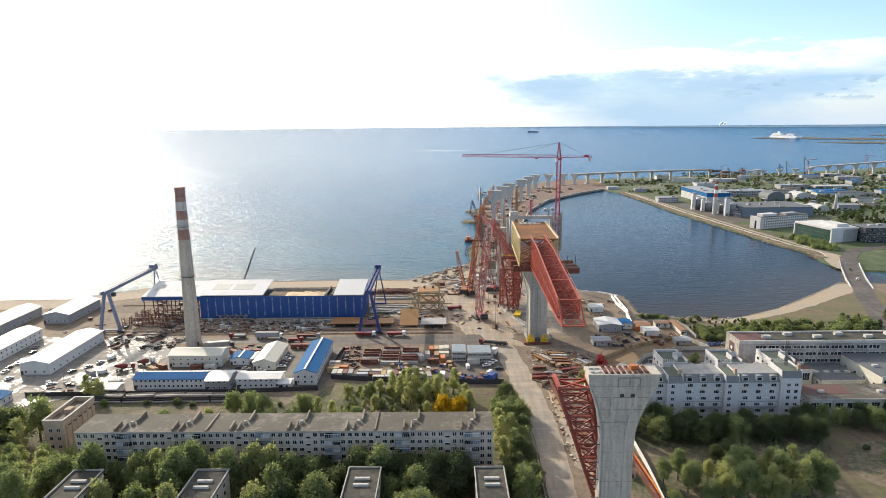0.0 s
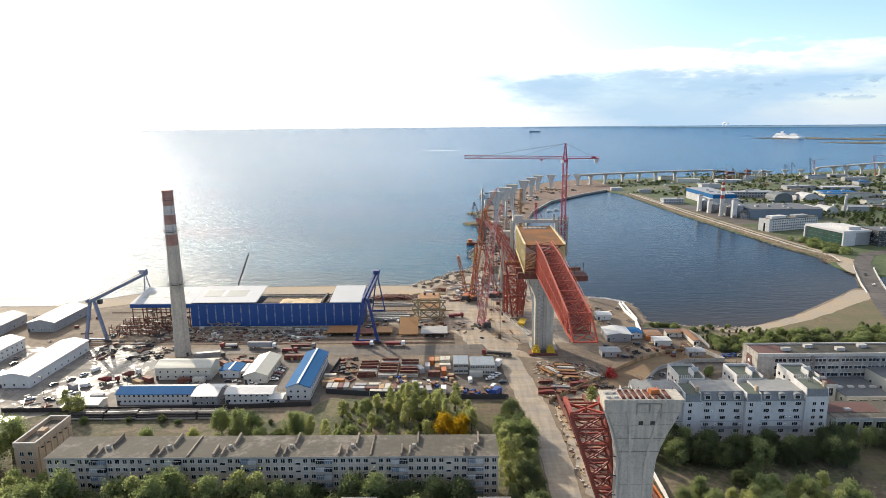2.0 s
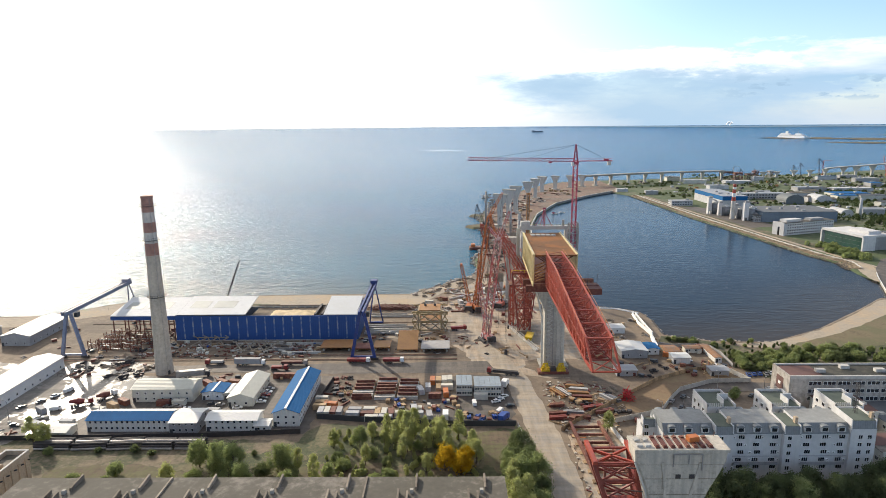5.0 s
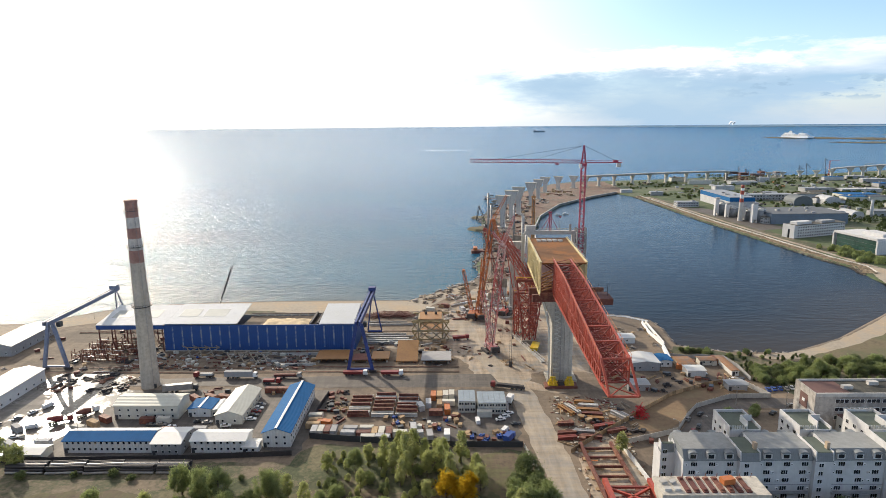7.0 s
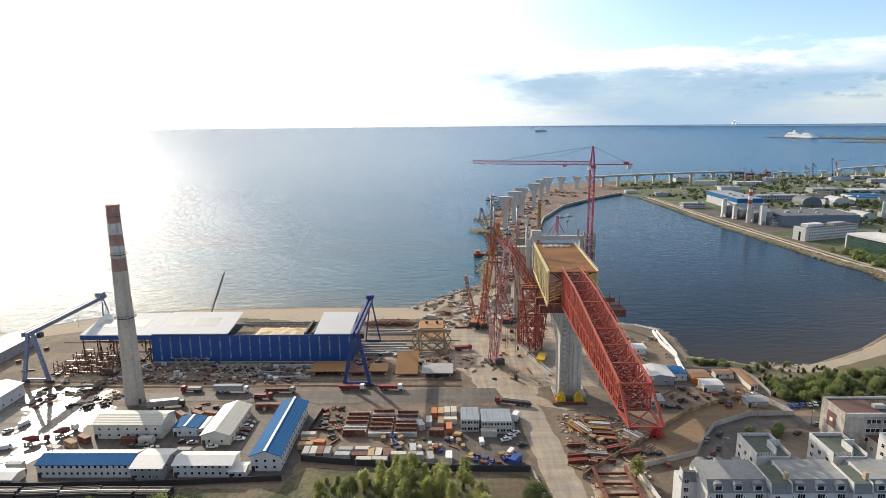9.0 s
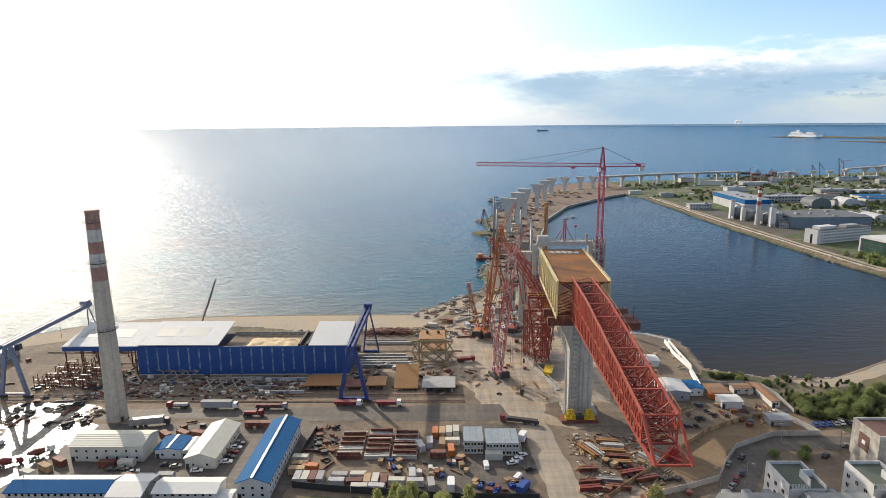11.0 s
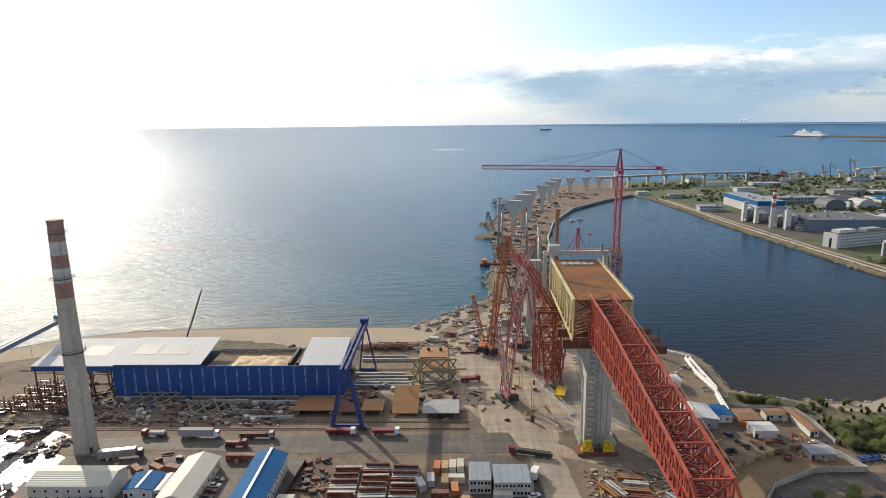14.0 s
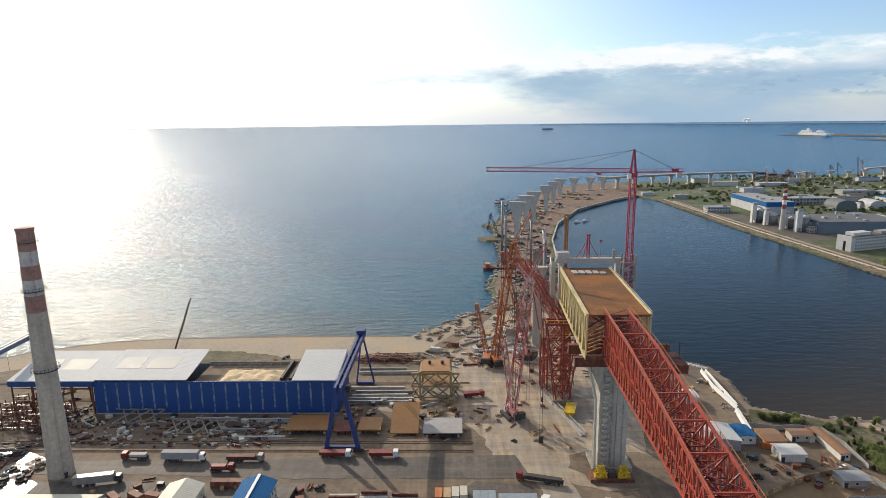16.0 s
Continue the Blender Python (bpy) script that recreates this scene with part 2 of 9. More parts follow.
DRY_GRASS = material("dry_slope_grass", (0.19, 0.15, 0.085), 0.95, vary=0.5, grain=0.5, patch=0.06, second=(0.11, 0.105, 0.052), share=0.3, bump=0.12)
LAWN = material("dark_rough_grass", (0.075, 0.09, 0.04), 0.95, vary=0.6, grain=0.6, patch=0.07, second=(0.125, 0.11, 0.062), share=0.25, bump=0.15)
WET = material("wet_ground", (0.20, 0.17, 0.14), 0.55, vary=0.4, grain=0.25, patch=0.05, second=(0.12, 0.105, 0.09), share=0.3, bump=0.02, wet=0.39)
WET_LANE = material("damp_lane", (0.27, 0.245, 0.215), 0.6, vary=0.4, grain=0.25, patch=0.05, second=(0.17, 0.155, 0.135), share=0.3, bump=0.02, wet=0.50, lanes=0.2)
CONCRETE = material("cast_concrete", (0.50, 0.455, 0.38), 0.85, vary=0.3, grain=1.2, patch=0.15, second=(0.36, 0.335, 0.285), share=0.15, bump=0.02, streak=0.16)
PALE_CONCRETE = material("pale_concrete", (0.50, 0.48, 0.44), 0.85, vary=0.2, grain=0.8, patch=0.1, streak=0.06)
CHIMNEY = material("chimney_concrete", (0.47, 0.41, 0.33), 0.9, vary=0.25, grain=0.8, patch=0.1, bump=0.02, streak=0.08)
# glare over the bands is put into this paler red
CHIMNEY_RED = material("chimney_red_paint", (0.35, 0.19, 0.15), 0.8, vary=0.3, grain=0.8, patch=0.2, streak=0.08)
CHIMNEY_WHITE = material("chimney_white_paint", (0.54, 0.50, 0.45), 0.8, vary=0.25, grain=0.8, patch=0.2, streak=0.08)
RED_STEEL = material("red_painted_steel", (0.43, 0.075, 0.042), 0.5, vary=0.35, grain=0.8, patch=0.1, second=(0.25, 0.05, 0.032), share=0.22)
MAROON_STEEL = material("maroon_painted_steel", (0.25, 0.052, 0.038), 0.6, vary=0.35, grain=0.8, patch=0.1, second=(0.17, 0.045, 0.035), share=0.2)
CRIMSON_STEEL = material("crimson_painted_steel", (0.36, 0.042, 0.08), 0.55, vary=0.3, grain=0.8, patch=0.1)
RUST_STEEL = material("primer_red_steel", (0.15, 0.048, 0.035), 0.7, vary=0.35, grain=0.8, patch=0.1, second=(0.20, 0.09, 0.055), share=0.2, island=0.15)
ORANGE_STEEL = material("orange_steel", (0.48, 0.15, 0.04), 0.55, vary=0.3, grain=0.8, patch=0.1)
ORANGE_DECK = material("orange_primed_deck", (0.30, 0.125, 0.042), 0.88, spec=0.2, vary=0.4, grain=0.6, patch=0.07, second=(0.15, 0.075, 0.035), share=0.32)
YELLOW_STEEL = material("cream_yellow_steel", (0.58, 0.48, 0.24), 0.6, vary=0.3, grain=0.8, patch=0.12)
DRAB_STEEL = material("drab_yellow_steel", (0.36, 0.27, 0.13), 0.65, vary=0.35, grain=0.8, patch=0.12, second=(0.26, 0.22, 0.16), share=0.25)
YELLOW = material("machine_yellow", (0.62, 0.42, 0.02), 0.5, vary=0.3, grain=0.9, patch=0.2)
BLUE_STEEL = material("blue_painted_steel", (0.025, 0.05, 0.19), 0.5, vary=0.3, grain=0.8, patch=0.1)
BLUE_WALL = material("blue_sheet_wall", (0.018, 0.072, 0.25), 0.5, vary=0.12, grain=0.5, patch=0.06, ribs=1.1)
BLUE_ROOF = material("blue_sheet_roof", (0.02, 0.12, 0.29), 0.8, spec=0.12, vary=0.15, grain=0.5, patch=0.08, ribs=0.9)
BLUE_ROOF_Y = material("blue_sheet_roof_across", (0.02, 0.12, 0.29), 0.8, spec=0.12, vary=0.15, grain=0.5, patch=0.08, ribs=0.9, rib_axis="Y")
WHITE_ROOF = material("white_sheet_roof", (0.63, 0.63, 0.61), 0.5, vary=0.2, grain=0.4, patch=0.06, second=(0.54, 0.54, 0.51), share=0.2, ribs=0.5)
CREAM_ROOF = material("cream_sheet_roof", (0.52, 0.51, 0.43), 0.55, vary=0.12, grain=0.4, patch=0.06, ribs=0.9, rib_axis="Y")
GREY_ROOF = material("grey_sheet_roof", (0.30, 0.31, 0.32), 0.55, vary=0.15, grain=0.4, patch=0.08, ribs=0.8)
FELT_ROOF = material("weathered_felt_roof", (0.105, 0.096, 0.076), 0.9, vary=0.3, grain=0.5, patch=0.07, second=(0.18, 0.16, 0.135), share=0.12, bump=0.01)
OLD_FELT = material("old_green_felt_roof", (0.058, 0.058, 0.05), 0.92, spec=0.3, vary=0.35, grain=0.5, patch=0.07, second=(0.085, 0.08, 0.065), share=0.2, bump=0.01)
DARK_ROOF = material("dark_felt_roof", (0.12, 0.13, 0.14), 0.85, vary=0.25, grain=0.5, patch=0.08)
MATTE_ROOF = material("grey_felt_roof", (0.27, 0.275, 0.265), 0.9, vary=0.25, grain=0.5, patch=0.1)
GREEN_ROOF = material("grey_green_roof", (0.10, 0.12, 0.095), 0.85, vary=0.25, grain=0.5, patch=0.1)
BROWN_ROOF = material("red_brown_roof", (0.14, 0.075, 0.064), 0.85, vary=0.25, grain=0.5, patch=0.1)
PANEL_WALL = material("grey_panel_wall", (0.53, 0.465, 0.38), 0.9, vary=0.2, grain=0.6, patch=0.12, streak=0.06)
PANEL_DARK = material("worn_panel_wall", (0.38, 0.355, 0.31), 0.9, vary=0.2, grain=0.6, patch=0.12, streak=0.06)
WORKS_WALL = material("weathered_works_wall", (0.30, 0.275, 0.245), 0.9, vary=0.3, grain=0.5, patch=0.1, second=(0.40, 0.37, 0.33), share=0.2, streak=0.1)
BRICK = material("tan_brick_wall", (0.45, 0.345, 0.24), 0.9, vary=0.3, grain=1.6, patch=0.15)
WHITE_WALL = material("white_render_wall", (0.58, 0.57, 0.555), 0.85, vary=0.12, grain=0.6, patch=0.1, streak=0.04)
WHITE_SHEET = material("white_sandwich_wall", (0.68, 0.67, 0.63), 0.6, vary=0.1, grain=0.6, patch=0.1, ribs=1.2)
CREAM_WALL = material("cream_wall", (0.55, 0.53, 0.46), 0.8, vary=0.15, grain=0.6, patch=0.1)
GREY_WALL = material("grey_wall", (0.34, 0.335, 0.33), 0.8, vary=0.2, grain=0.6, patch=0.1)
SLATE = material("mansard_slate", (0.20, 0.215, 0.22), 0.7, vary=0.2, grain=1.0, patch=0.15, ribs=0.6)
GLASS = material("window_glass", (0.02, 0.024, 0.03), 0.12, vary=0.3, grain=0.3, patch=0.2, spec=0.8)
DARK = material("dark_iron", (0.05, 0.045, 0.045), 0.7, vary=0.4, grain=0.8, patch=0.2)
STEEL = material("grey_steel", (0.30, 0.29, 0.28), 0.5, metal=0.4, vary=0.3, grain=0.8, patch=0.2, island=0.2)
DUSTY_SCRAP = material("dusty_grey_scrap", (0.24, 0.20, 0.155), 0.9, vary=0.4, grain=0.7, patch=0.2, island=0.3)
WOOD = material("stacked_timber", (0.36, 0.25, 0.14), 0.85, vary=0.4, grain=0.8, patch=0.3, island=0.3)
RUBBLE = material("broken_stone", (0.30, 0.27, 0.24), 0.9, vary=0.4, grain=0.6, patch=0.1, island=0.35)
TYRE = material("tyre_rubber", (0.02, 0.02, 0.02), 0.9, vary=0.2)
BARK = material("bark", (0.10, 0.08, 0.06), 0.95, vary=0.4, grain=2.0)
WHITE_PAINT = material("white_paint", (0.78, 0.78, 0.76), 0.5, vary=0.1)
NET_RED = material("bright_red_netting", (0.48, 0.03, 0.035), 0.8, vary=0.25)
RED_PAINT = material("red_vehicle_paint", (0.21, 0.03, 0.028), 0.5, vary=0.15)
BLUE_PAINT = material("blue_vehicle_paint", (0.03, 0.08, 0.30), 0.4, vary=0.15)
DARK_PAINT = material("dark_vehicle_paint", (0.05, 0.055, 0.06), 0.4, vary=0.15)
LEAVES = [leaf_material("birch_leaves", (0.29, 0.30, 0.155), (0.47, 0.47, 0.25)), leaf_material("poplar_leaves", (0.19, 0.22, 0.115), (0.34, 0.37, 0.20)), leaf_material("dark_leaves", (0.10, 0.12, 0.072), (0.185, 0.21, 0.12))]
FAR_LEAVES = leaf_material("far_woods_leaves", (0.065, 0.085, 0.05), (0.13, 0.15, 0.08))
YELLOW_LEAVES = leaf_material("autumn_leaves", (0.45, 0.26, 0.02), (0.50, 0.34, 0.04))
RED_LEAVES = leaf_material("red_leaves", (0.32, 0.045, 0.03), (0.36, 0.07, 0.035))
DRY_STONE = material("dry_brown_stone", (0.30, 0.235, 0.155), 0.9, vary=0.4, grain=0.5, patch=0.1, island=0.3)
DARK_STONE = material("dark_wet_stone", (0.11, 0.09, 0.065), 0.7, vary=0.4, grain=0.5, patch=0.1, island=0.3)
# emissive blue stands in for the haze over the far coast
FAR_LAND = bpy.data.materials.new("hazed_glowing_coast")
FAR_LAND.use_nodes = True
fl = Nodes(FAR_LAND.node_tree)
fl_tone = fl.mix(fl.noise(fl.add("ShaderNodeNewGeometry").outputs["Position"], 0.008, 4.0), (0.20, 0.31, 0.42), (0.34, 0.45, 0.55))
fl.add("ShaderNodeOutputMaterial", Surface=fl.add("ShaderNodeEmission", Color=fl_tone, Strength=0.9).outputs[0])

# ---- mesh building ----
class Geo:
    """Collects vertices and faces of one mesh."""

    def __init__(self):
        self.v, self.f, self.m = [], [], []

    def face(self, pts, slot=0):
        k = len(self.v)
        self.v += [tuple(p) for p in pts]
        self.f.append(tuple(range(k, k + len(pts))))
        self.m.append(slot)
        return self

    def solid(self, eight, slot=0):
        k = len(self.v)
        self.v += [tuple(p) for p in eight]
        for q in ((0, 3, 2, 1), (4, 5, 6, 7), (0, 1, 5, 4), (1, 2, 6, 5), (2, 3, 7, 6), (3, 0, 4, 7)):
            self.f.append(tuple(k + i for i in q))
            self.m.append(slot)
        return self

    def box(self, x0, x1, y0, y1, z0, z1, slot=0):
        return self.solid([(x0, y0, z0), (x1, y0, z0), (x1, y1, z0), (x0, y1, z0), (x0, y0, z1), (x1, y0, z1), (x1, y1, z1), (x0, y1, z1)], slot)

    def turned(self, cx, cy, z0, sx, sy, sz, deg=0.0, slot=0):
        c, s = math.cos(radians(deg)), math.sin(radians(deg))
        ring = [(cx + c * a - s * b, cy + s * a + c * b) for a, b in ((-sx / 2, -sy / 2), (sx / 2, -sy / 2), (sx / 2, sy / 2), (-sx / 2, sy / 2))]
        return self.solid([(x, y, z0) for x, y in ring] + [(x, y, z0 + sz) for x, y in ring], slot)

    def beam(self, a, b, w, h=None, slot=0):
        a, b = Vector(a), Vector(b)
        d = (b - a).normalized()
        side = d.cross(Vector((0, 0, 1)))
        side = side.normalized() if side.length > 1e-4 else Vector((1, 0, 0))
        top = side.cross(d).normalized()
        s, t = side * w / 2, top * (h or w) / 2
        return self.solid([a - s - t, a + s - t, a + s + t, a - s + t, b - s - t, b + s - t, b + s + t, b - s + t], slot)

    def tube(self, a, b, r0, r1=None, n=8, slot=0, caps=True):
        a, b, r1 = Vector(a), Vector(b), r0 if r1 is None else r1
        d = (b - a).normalized()
        side = d.cross(Vector((0, 0, 1)))
        side = side.normalized() if side.length > 1e-4 else Vector((1, 0, 0))
        top = side.cross(d).normalized()
        k = len(self.v)
        for c, r in ((a, r0), (b, r1)):
            self.v += [tuple(c + (side * math.cos(2 * math.pi * i / n) + top * math.sin(2 * math.pi * i / n)) * r) for i in range(n)]
        for i in range(n):
            self.f.append((k + i, k + (i + 1) % n, k + n + (i + 1) % n, k + n + i))
            self.m.append(slot)
        if caps:
            self.f += [tuple(k + i for i in reversed(range(n))), tuple(k + n + i for i in range(n))]
            self.m += [slot, slot]
        return self

    def prism(self, ring, z0, z1, slot=0, top_ring=None):
        n, k = len(ring), len(self.v)
        self.v += [(x, y, z0) for x, y in ring] + [(x, y, z1) for x, y in (top_ring or ring)]
        for i in range(n):
            self.f.append((k + i, k + (i + 1) % n, k + n + (i + 1) % n, k + n + i))
            self.m.append(slot)
        self.f += [tuple(k + n + i for i in range(n)), tuple(k + i for i in reversed(range(n)))]
        self.m += [slot, slot]
        return self

    def lathe(self, profile, n=16, slot=0):
        k = len(self.v)
        for r, z in profile:
            self.v += [(r * math.cos(2 * math.pi * i / n), r * math.sin(2 * math.pi * i / n), z) for i in range(n)]
        for j in range(len(profile) - 1):
            for i in range(n):
                a, b = k + j * n, k + (j + 1) * n
                self.f.append((a + i, a + (i + 1) % n, b + (i + 1) % n, b + i))
                self.m.append(slot)
        return self

    def gable(self, x0, x1, y0, y1, z0, z1, along="x", over=0.4, thick=0.25, slot=0):
        """A pitched roof of two slabs."""
        if along == "x":
            mid = (y0 + y1) / 2
            for a in (y0 - over, y1 + over):
                self.solid([(x0 - over, a, z0), (x1 + over, a, z0), (x1 + over, mid, z1), (x0 - over, mid, z1), (x0 - over, a, z0 + thick), (x1 + over, a, z0 + thick), (x1 + over, mid, z1 + thick), (x0 - over, mid, z1 + thick)], slot)
        else:
            mid = (x0 + x1) / 2
            for a in (x0 - over, x1 + over):
                self.solid([(a, y0 - over, z0), (mid, y0 - over, z1), (mid, y1 + over, z1), (a, y1 + over, z0), (a, y0 - over, z0 + thick), (mid, y0 - over, z1 + thick), (mid, y1 + over, z1 + thick), (a, y1 + over, z0 + thick)], slot)
        return self

    def lattice(self, a, b, w, h, bays, r=0.12, up=(0, 0, 1), w1=None, h1=None, slot=0, cross=False):
        """A boom of four chords with diagonals from a to b, w across and h deep."""
        a, b = Vector(a), Vector(b)
        d = (b - a).normalized()
        side = d.cross(Vector(up))
        side = side.normalized() if side.length > 1e-3 else Vector((1, 0, 0))
        top = side.cross(d).normalized()
        w1, h1 = w if w1 is None else w1, h if h1 is None else h1
        rings = []
        for i in range(bays + 1):
            u = i / bays
            c, s, t = a.lerp(b, u), side * ((w + (w1 - w) * u) / 2), top * ((h + (h1 - h) * u) / 2)
            rings.append([c - s - t, c + s - t, c + s + t, c - s + t])
        for k in range(4):
            self.beam(rings[0][k], rings[-1][k], r * 2, slot=slot)
        for i in range(bays):
            for k in range(4):
                j = (k + 1) % 4
                p, q = (rings[i][k], rings[i + 1][j]) if (i + k) % 2 else (rings[i][j], rings[i + 1][k])
                self.beam(p, q, r * 1.2, slot=slot)
                if cross:
                    self.beam(rings[i][k], rings[i][j], r * 1.2, slot=slot)
        return self

    def mesh(self, name, *mats, smooth=False):
        me = bpy.data.meshes.new(name)
        me.from_pydata(self.v, [], self.f)
        for m in mats:
            me.materials.append(m)
        if len(mats) > 1:
            me.polygons.foreach_set("material_index", self.m)
        if smooth:
            me.polygons.foreach_set("use_smooth", [True] * len(me.polygons))
        me.update()
        bm = bmesh.new()
        bm.from_mesh(me)
        bmesh.ops.recalc_face_normals(bm, faces=bm.faces)
        bm.to_mesh(me)
        bm.free()
        return me


def thing(name, label, category, x=0.0, y=0.0, z=0.0, rz=0.0, group="", kind=""):
    ob = new(name)
    ob.matrix_basis = pose(x, y, z, 0, 0, rz)
    return tagged(ob, label, category, group, kind)


def part(name, geo, mats, parent, label="", at=None, rz=0.0, smooth=False):
    """One mesh object under a thing or a part. geo: a Geo or a ready mesh."""
    mats = mats if isinstance(mats, (list, tuple)) else [mats]
    data = geo.mesh(name, *mats, smooth=smooth) if isinstance(geo, Geo) else geo
    ob = new(name, data)
    ob.parent = parent
    if at is not None:
        ob.matrix_basis = pose(*at, 0, 0, rz)
    if label:
        ob["label"] = label
    return ob


def strut_thing(name, label, category, geo, mat, x, y, z=0.1, rz=0.0, part_name="member", group=""):
    t = thing(name, label, category, x, y, ground(x, y), rz, group=group)
    part(part_name, geo, mat, t)
    return t


SHEETS = []


def ground(x, y):
    """The height of the topmost ground sheet at a place."""
    best = 0.0
    for z, ring in SHEETS:
        inside = False
        for i in range(len(ring)):
            (ax, ay), (bx, by) = ring[i - 1], ring[i]
            if (ay > y) != (by > y) and x < ax + (bx - ax) * (y - ay) / (by - ay):
                inside = not inside
        if inside:
            best = max(best, z)
    return best


def sheet(name, ring, z, mat, label, category="ground", skirt=0.0, drop=3.0):
    """A flat piece of ground with an outline in metres; skirt: how far its bank slopes out."""
    area = sum(ring[i - 1][0] * p[1] - p[0] * ring[i - 1][1] for i, p in enumerate(ring))
    ring = ring if area > 0 else ring[::-1]
    SHEETS.append((z, ring))
    g = Geo().face([(x, y, z) for x, y in ring])
    n = len(ring)
    if skirt:
        out = []
        for i in range(n):
            a, b, c = Vector(ring[i - 1]), Vector(ring[i]), Vector(ring[(i + 1) % n])
            d = ((b - a).normalized() + (c - b).normalized()).normalized()
            out.append(b + Vector((d.y, -d.x)) * skirt)
        for i in range(n):
            j = (i + 1) % n
            g.face([(*ring[i], z), (*out[i], z - drop), (*out[j], z - drop), (*ring[j], z)])
    ob = new(name, g.mesh(name, mat))
    return tagged(ob, label, category, kind="structure")


def rounded(ring, times=2):
    """An outline with its corners cut smooth."""
    for _ in range(times):
        soft = []
        for i, b in enumerate(ring):
            c = ring[(i + 1) % len(ring)]
            soft += [(b[0] * 0.75 + c[0] * 0.25, b[1] * 0.75 + c[1] * 0.25), (b[0] * 0.25 + c[0] * 0.75, b[1] * 0.25 + c[1] * 0.75)]
        ring = soft
    return ring


def ragged(ring, step=4.0, jitter=1.1, seed=1):
    """An outline with short uneven edges, as trodden ground has."""
    r = random.Random(seed)
    out = []
    for i, b in enumerate(ring):
        c = ring[(i + 1) % len(ring)]
        n = max(1, int(math.hypot(c[0] - b[0], c[1] - b[1]) / step))
        out += [(b[0] + (c[0] - b[0]) * k / n + r.uniform(-jitter, jitter), b[1] + (c[1] - b[1]) * k / n + r.uniform(-jitter, jitter)) for k in range(n)]
    return out


def band(line, width):
    """The outline of a strip of that width along a line."""
    left, right = [], []
    for i, b in enumerate(line):
        a, c = Vector(line[max(i - 1, 0)]), Vector(line[min(i + 1, len(line) - 1)])
        d = (c - a).normalized()
        left.append(tuple(Vector(b) + Vector((-d.y, d.x)) * width / 2))
        right.append(tuple(Vector(b) - Vector((-d.y, d.x)) * width / 2))
    return left + right[::-1]


rnd = random.Random(7)

def fast_mesh(g, name, mat):
    me = bpy.data.meshes.new(name)
    me.from_pydata(g.v, [], g.f)
    me.materials.append(mat)
    me.update()
    return me


# ---- water, land and far distance ----
SEA_Z = -1.2
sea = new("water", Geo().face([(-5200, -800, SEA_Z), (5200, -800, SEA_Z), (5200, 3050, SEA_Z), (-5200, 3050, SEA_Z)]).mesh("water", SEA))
tagged(sea, "open blue sea and bay, rippled by wind", "water", kind="structure")
EYE = (0.0, 70.0, 125.2)


def far_place(azimuth, dip):
    """A place on the far sea, which is drawn in towards the horizon: degrees to the right and below the level."""
    r = 3000 + 1800 * (2.405 - dip) / (2.405 - 0.30)
    return (EYE[0] + r * math.sin(radians(azimuth)), EYE[1] + r * math.cos(radians(azimuth)), EYE[2] - r * math.tan(radians(dip)), r)


far = Geo()
steps = [(az, dip) for dip in (2.42, 1.9, 1.5, 1.1, 0.8, 0.55, 0.30) for az in range(-66, 67, 2)]
far.v = [far_place(az, dip)[:3] for az, dip in steps]
for i in range(6):
    for j in range(66):
        k = i * 67 + j
        far.f.append((k, k + 1, k + 68, k + 67))
        far.m.append(0)
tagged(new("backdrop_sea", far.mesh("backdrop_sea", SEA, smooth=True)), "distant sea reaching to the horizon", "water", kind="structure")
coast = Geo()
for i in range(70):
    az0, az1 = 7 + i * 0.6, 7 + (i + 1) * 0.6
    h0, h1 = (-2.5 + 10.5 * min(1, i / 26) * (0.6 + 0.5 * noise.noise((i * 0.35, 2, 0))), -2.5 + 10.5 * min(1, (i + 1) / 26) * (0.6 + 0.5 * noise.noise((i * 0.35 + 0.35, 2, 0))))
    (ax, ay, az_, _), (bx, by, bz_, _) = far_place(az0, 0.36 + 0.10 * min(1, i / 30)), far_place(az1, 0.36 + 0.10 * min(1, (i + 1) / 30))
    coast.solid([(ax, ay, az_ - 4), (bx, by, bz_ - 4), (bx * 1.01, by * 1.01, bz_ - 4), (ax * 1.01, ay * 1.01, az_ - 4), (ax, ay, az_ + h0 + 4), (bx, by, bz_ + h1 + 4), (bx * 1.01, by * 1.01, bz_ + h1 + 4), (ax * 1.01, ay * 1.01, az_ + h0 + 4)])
tagged(new("backdrop_coast", coast.mesh("backdrop_coast", FAR_LAND)), "low wooded coast on the horizon in a hazy blue glow", "coast", kind="structure")

bay = new("water_bay", Geo().face([(84, 372, SEA_Z + 0.05), (345, 372, SEA_Z + 0.05), (362, 560, SEA_Z + 0.05), (350, 1180, SEA_Z + 0.05), (150, 1180, SEA_Z + 0.05), (60, 700, SEA_Z + 0.05)]).mesh("water_bay", BAY))
tagged(bay, "calm dark water of the sheltered bay", "water", kind="structure")
SOUTH = [(-2500, 430), (-330, 436), (-274, 438), (-240, 466), (-205, 480), (-174, 485), (-106, 488), (-30, 488), (-9, 511), (14, 534), (27, 560), (87, 560), (98, 456), (110, 450.5), (121, 446), (128, 440), (130, 424), (129, 407), (128, 395), (134, 391), (143, 387.5), (154, 383), (187, 381), (230, 405), (285, 448), (311, 470), (360, 462), (2500, 600), (2500, -1500), (-2500, -1500)]
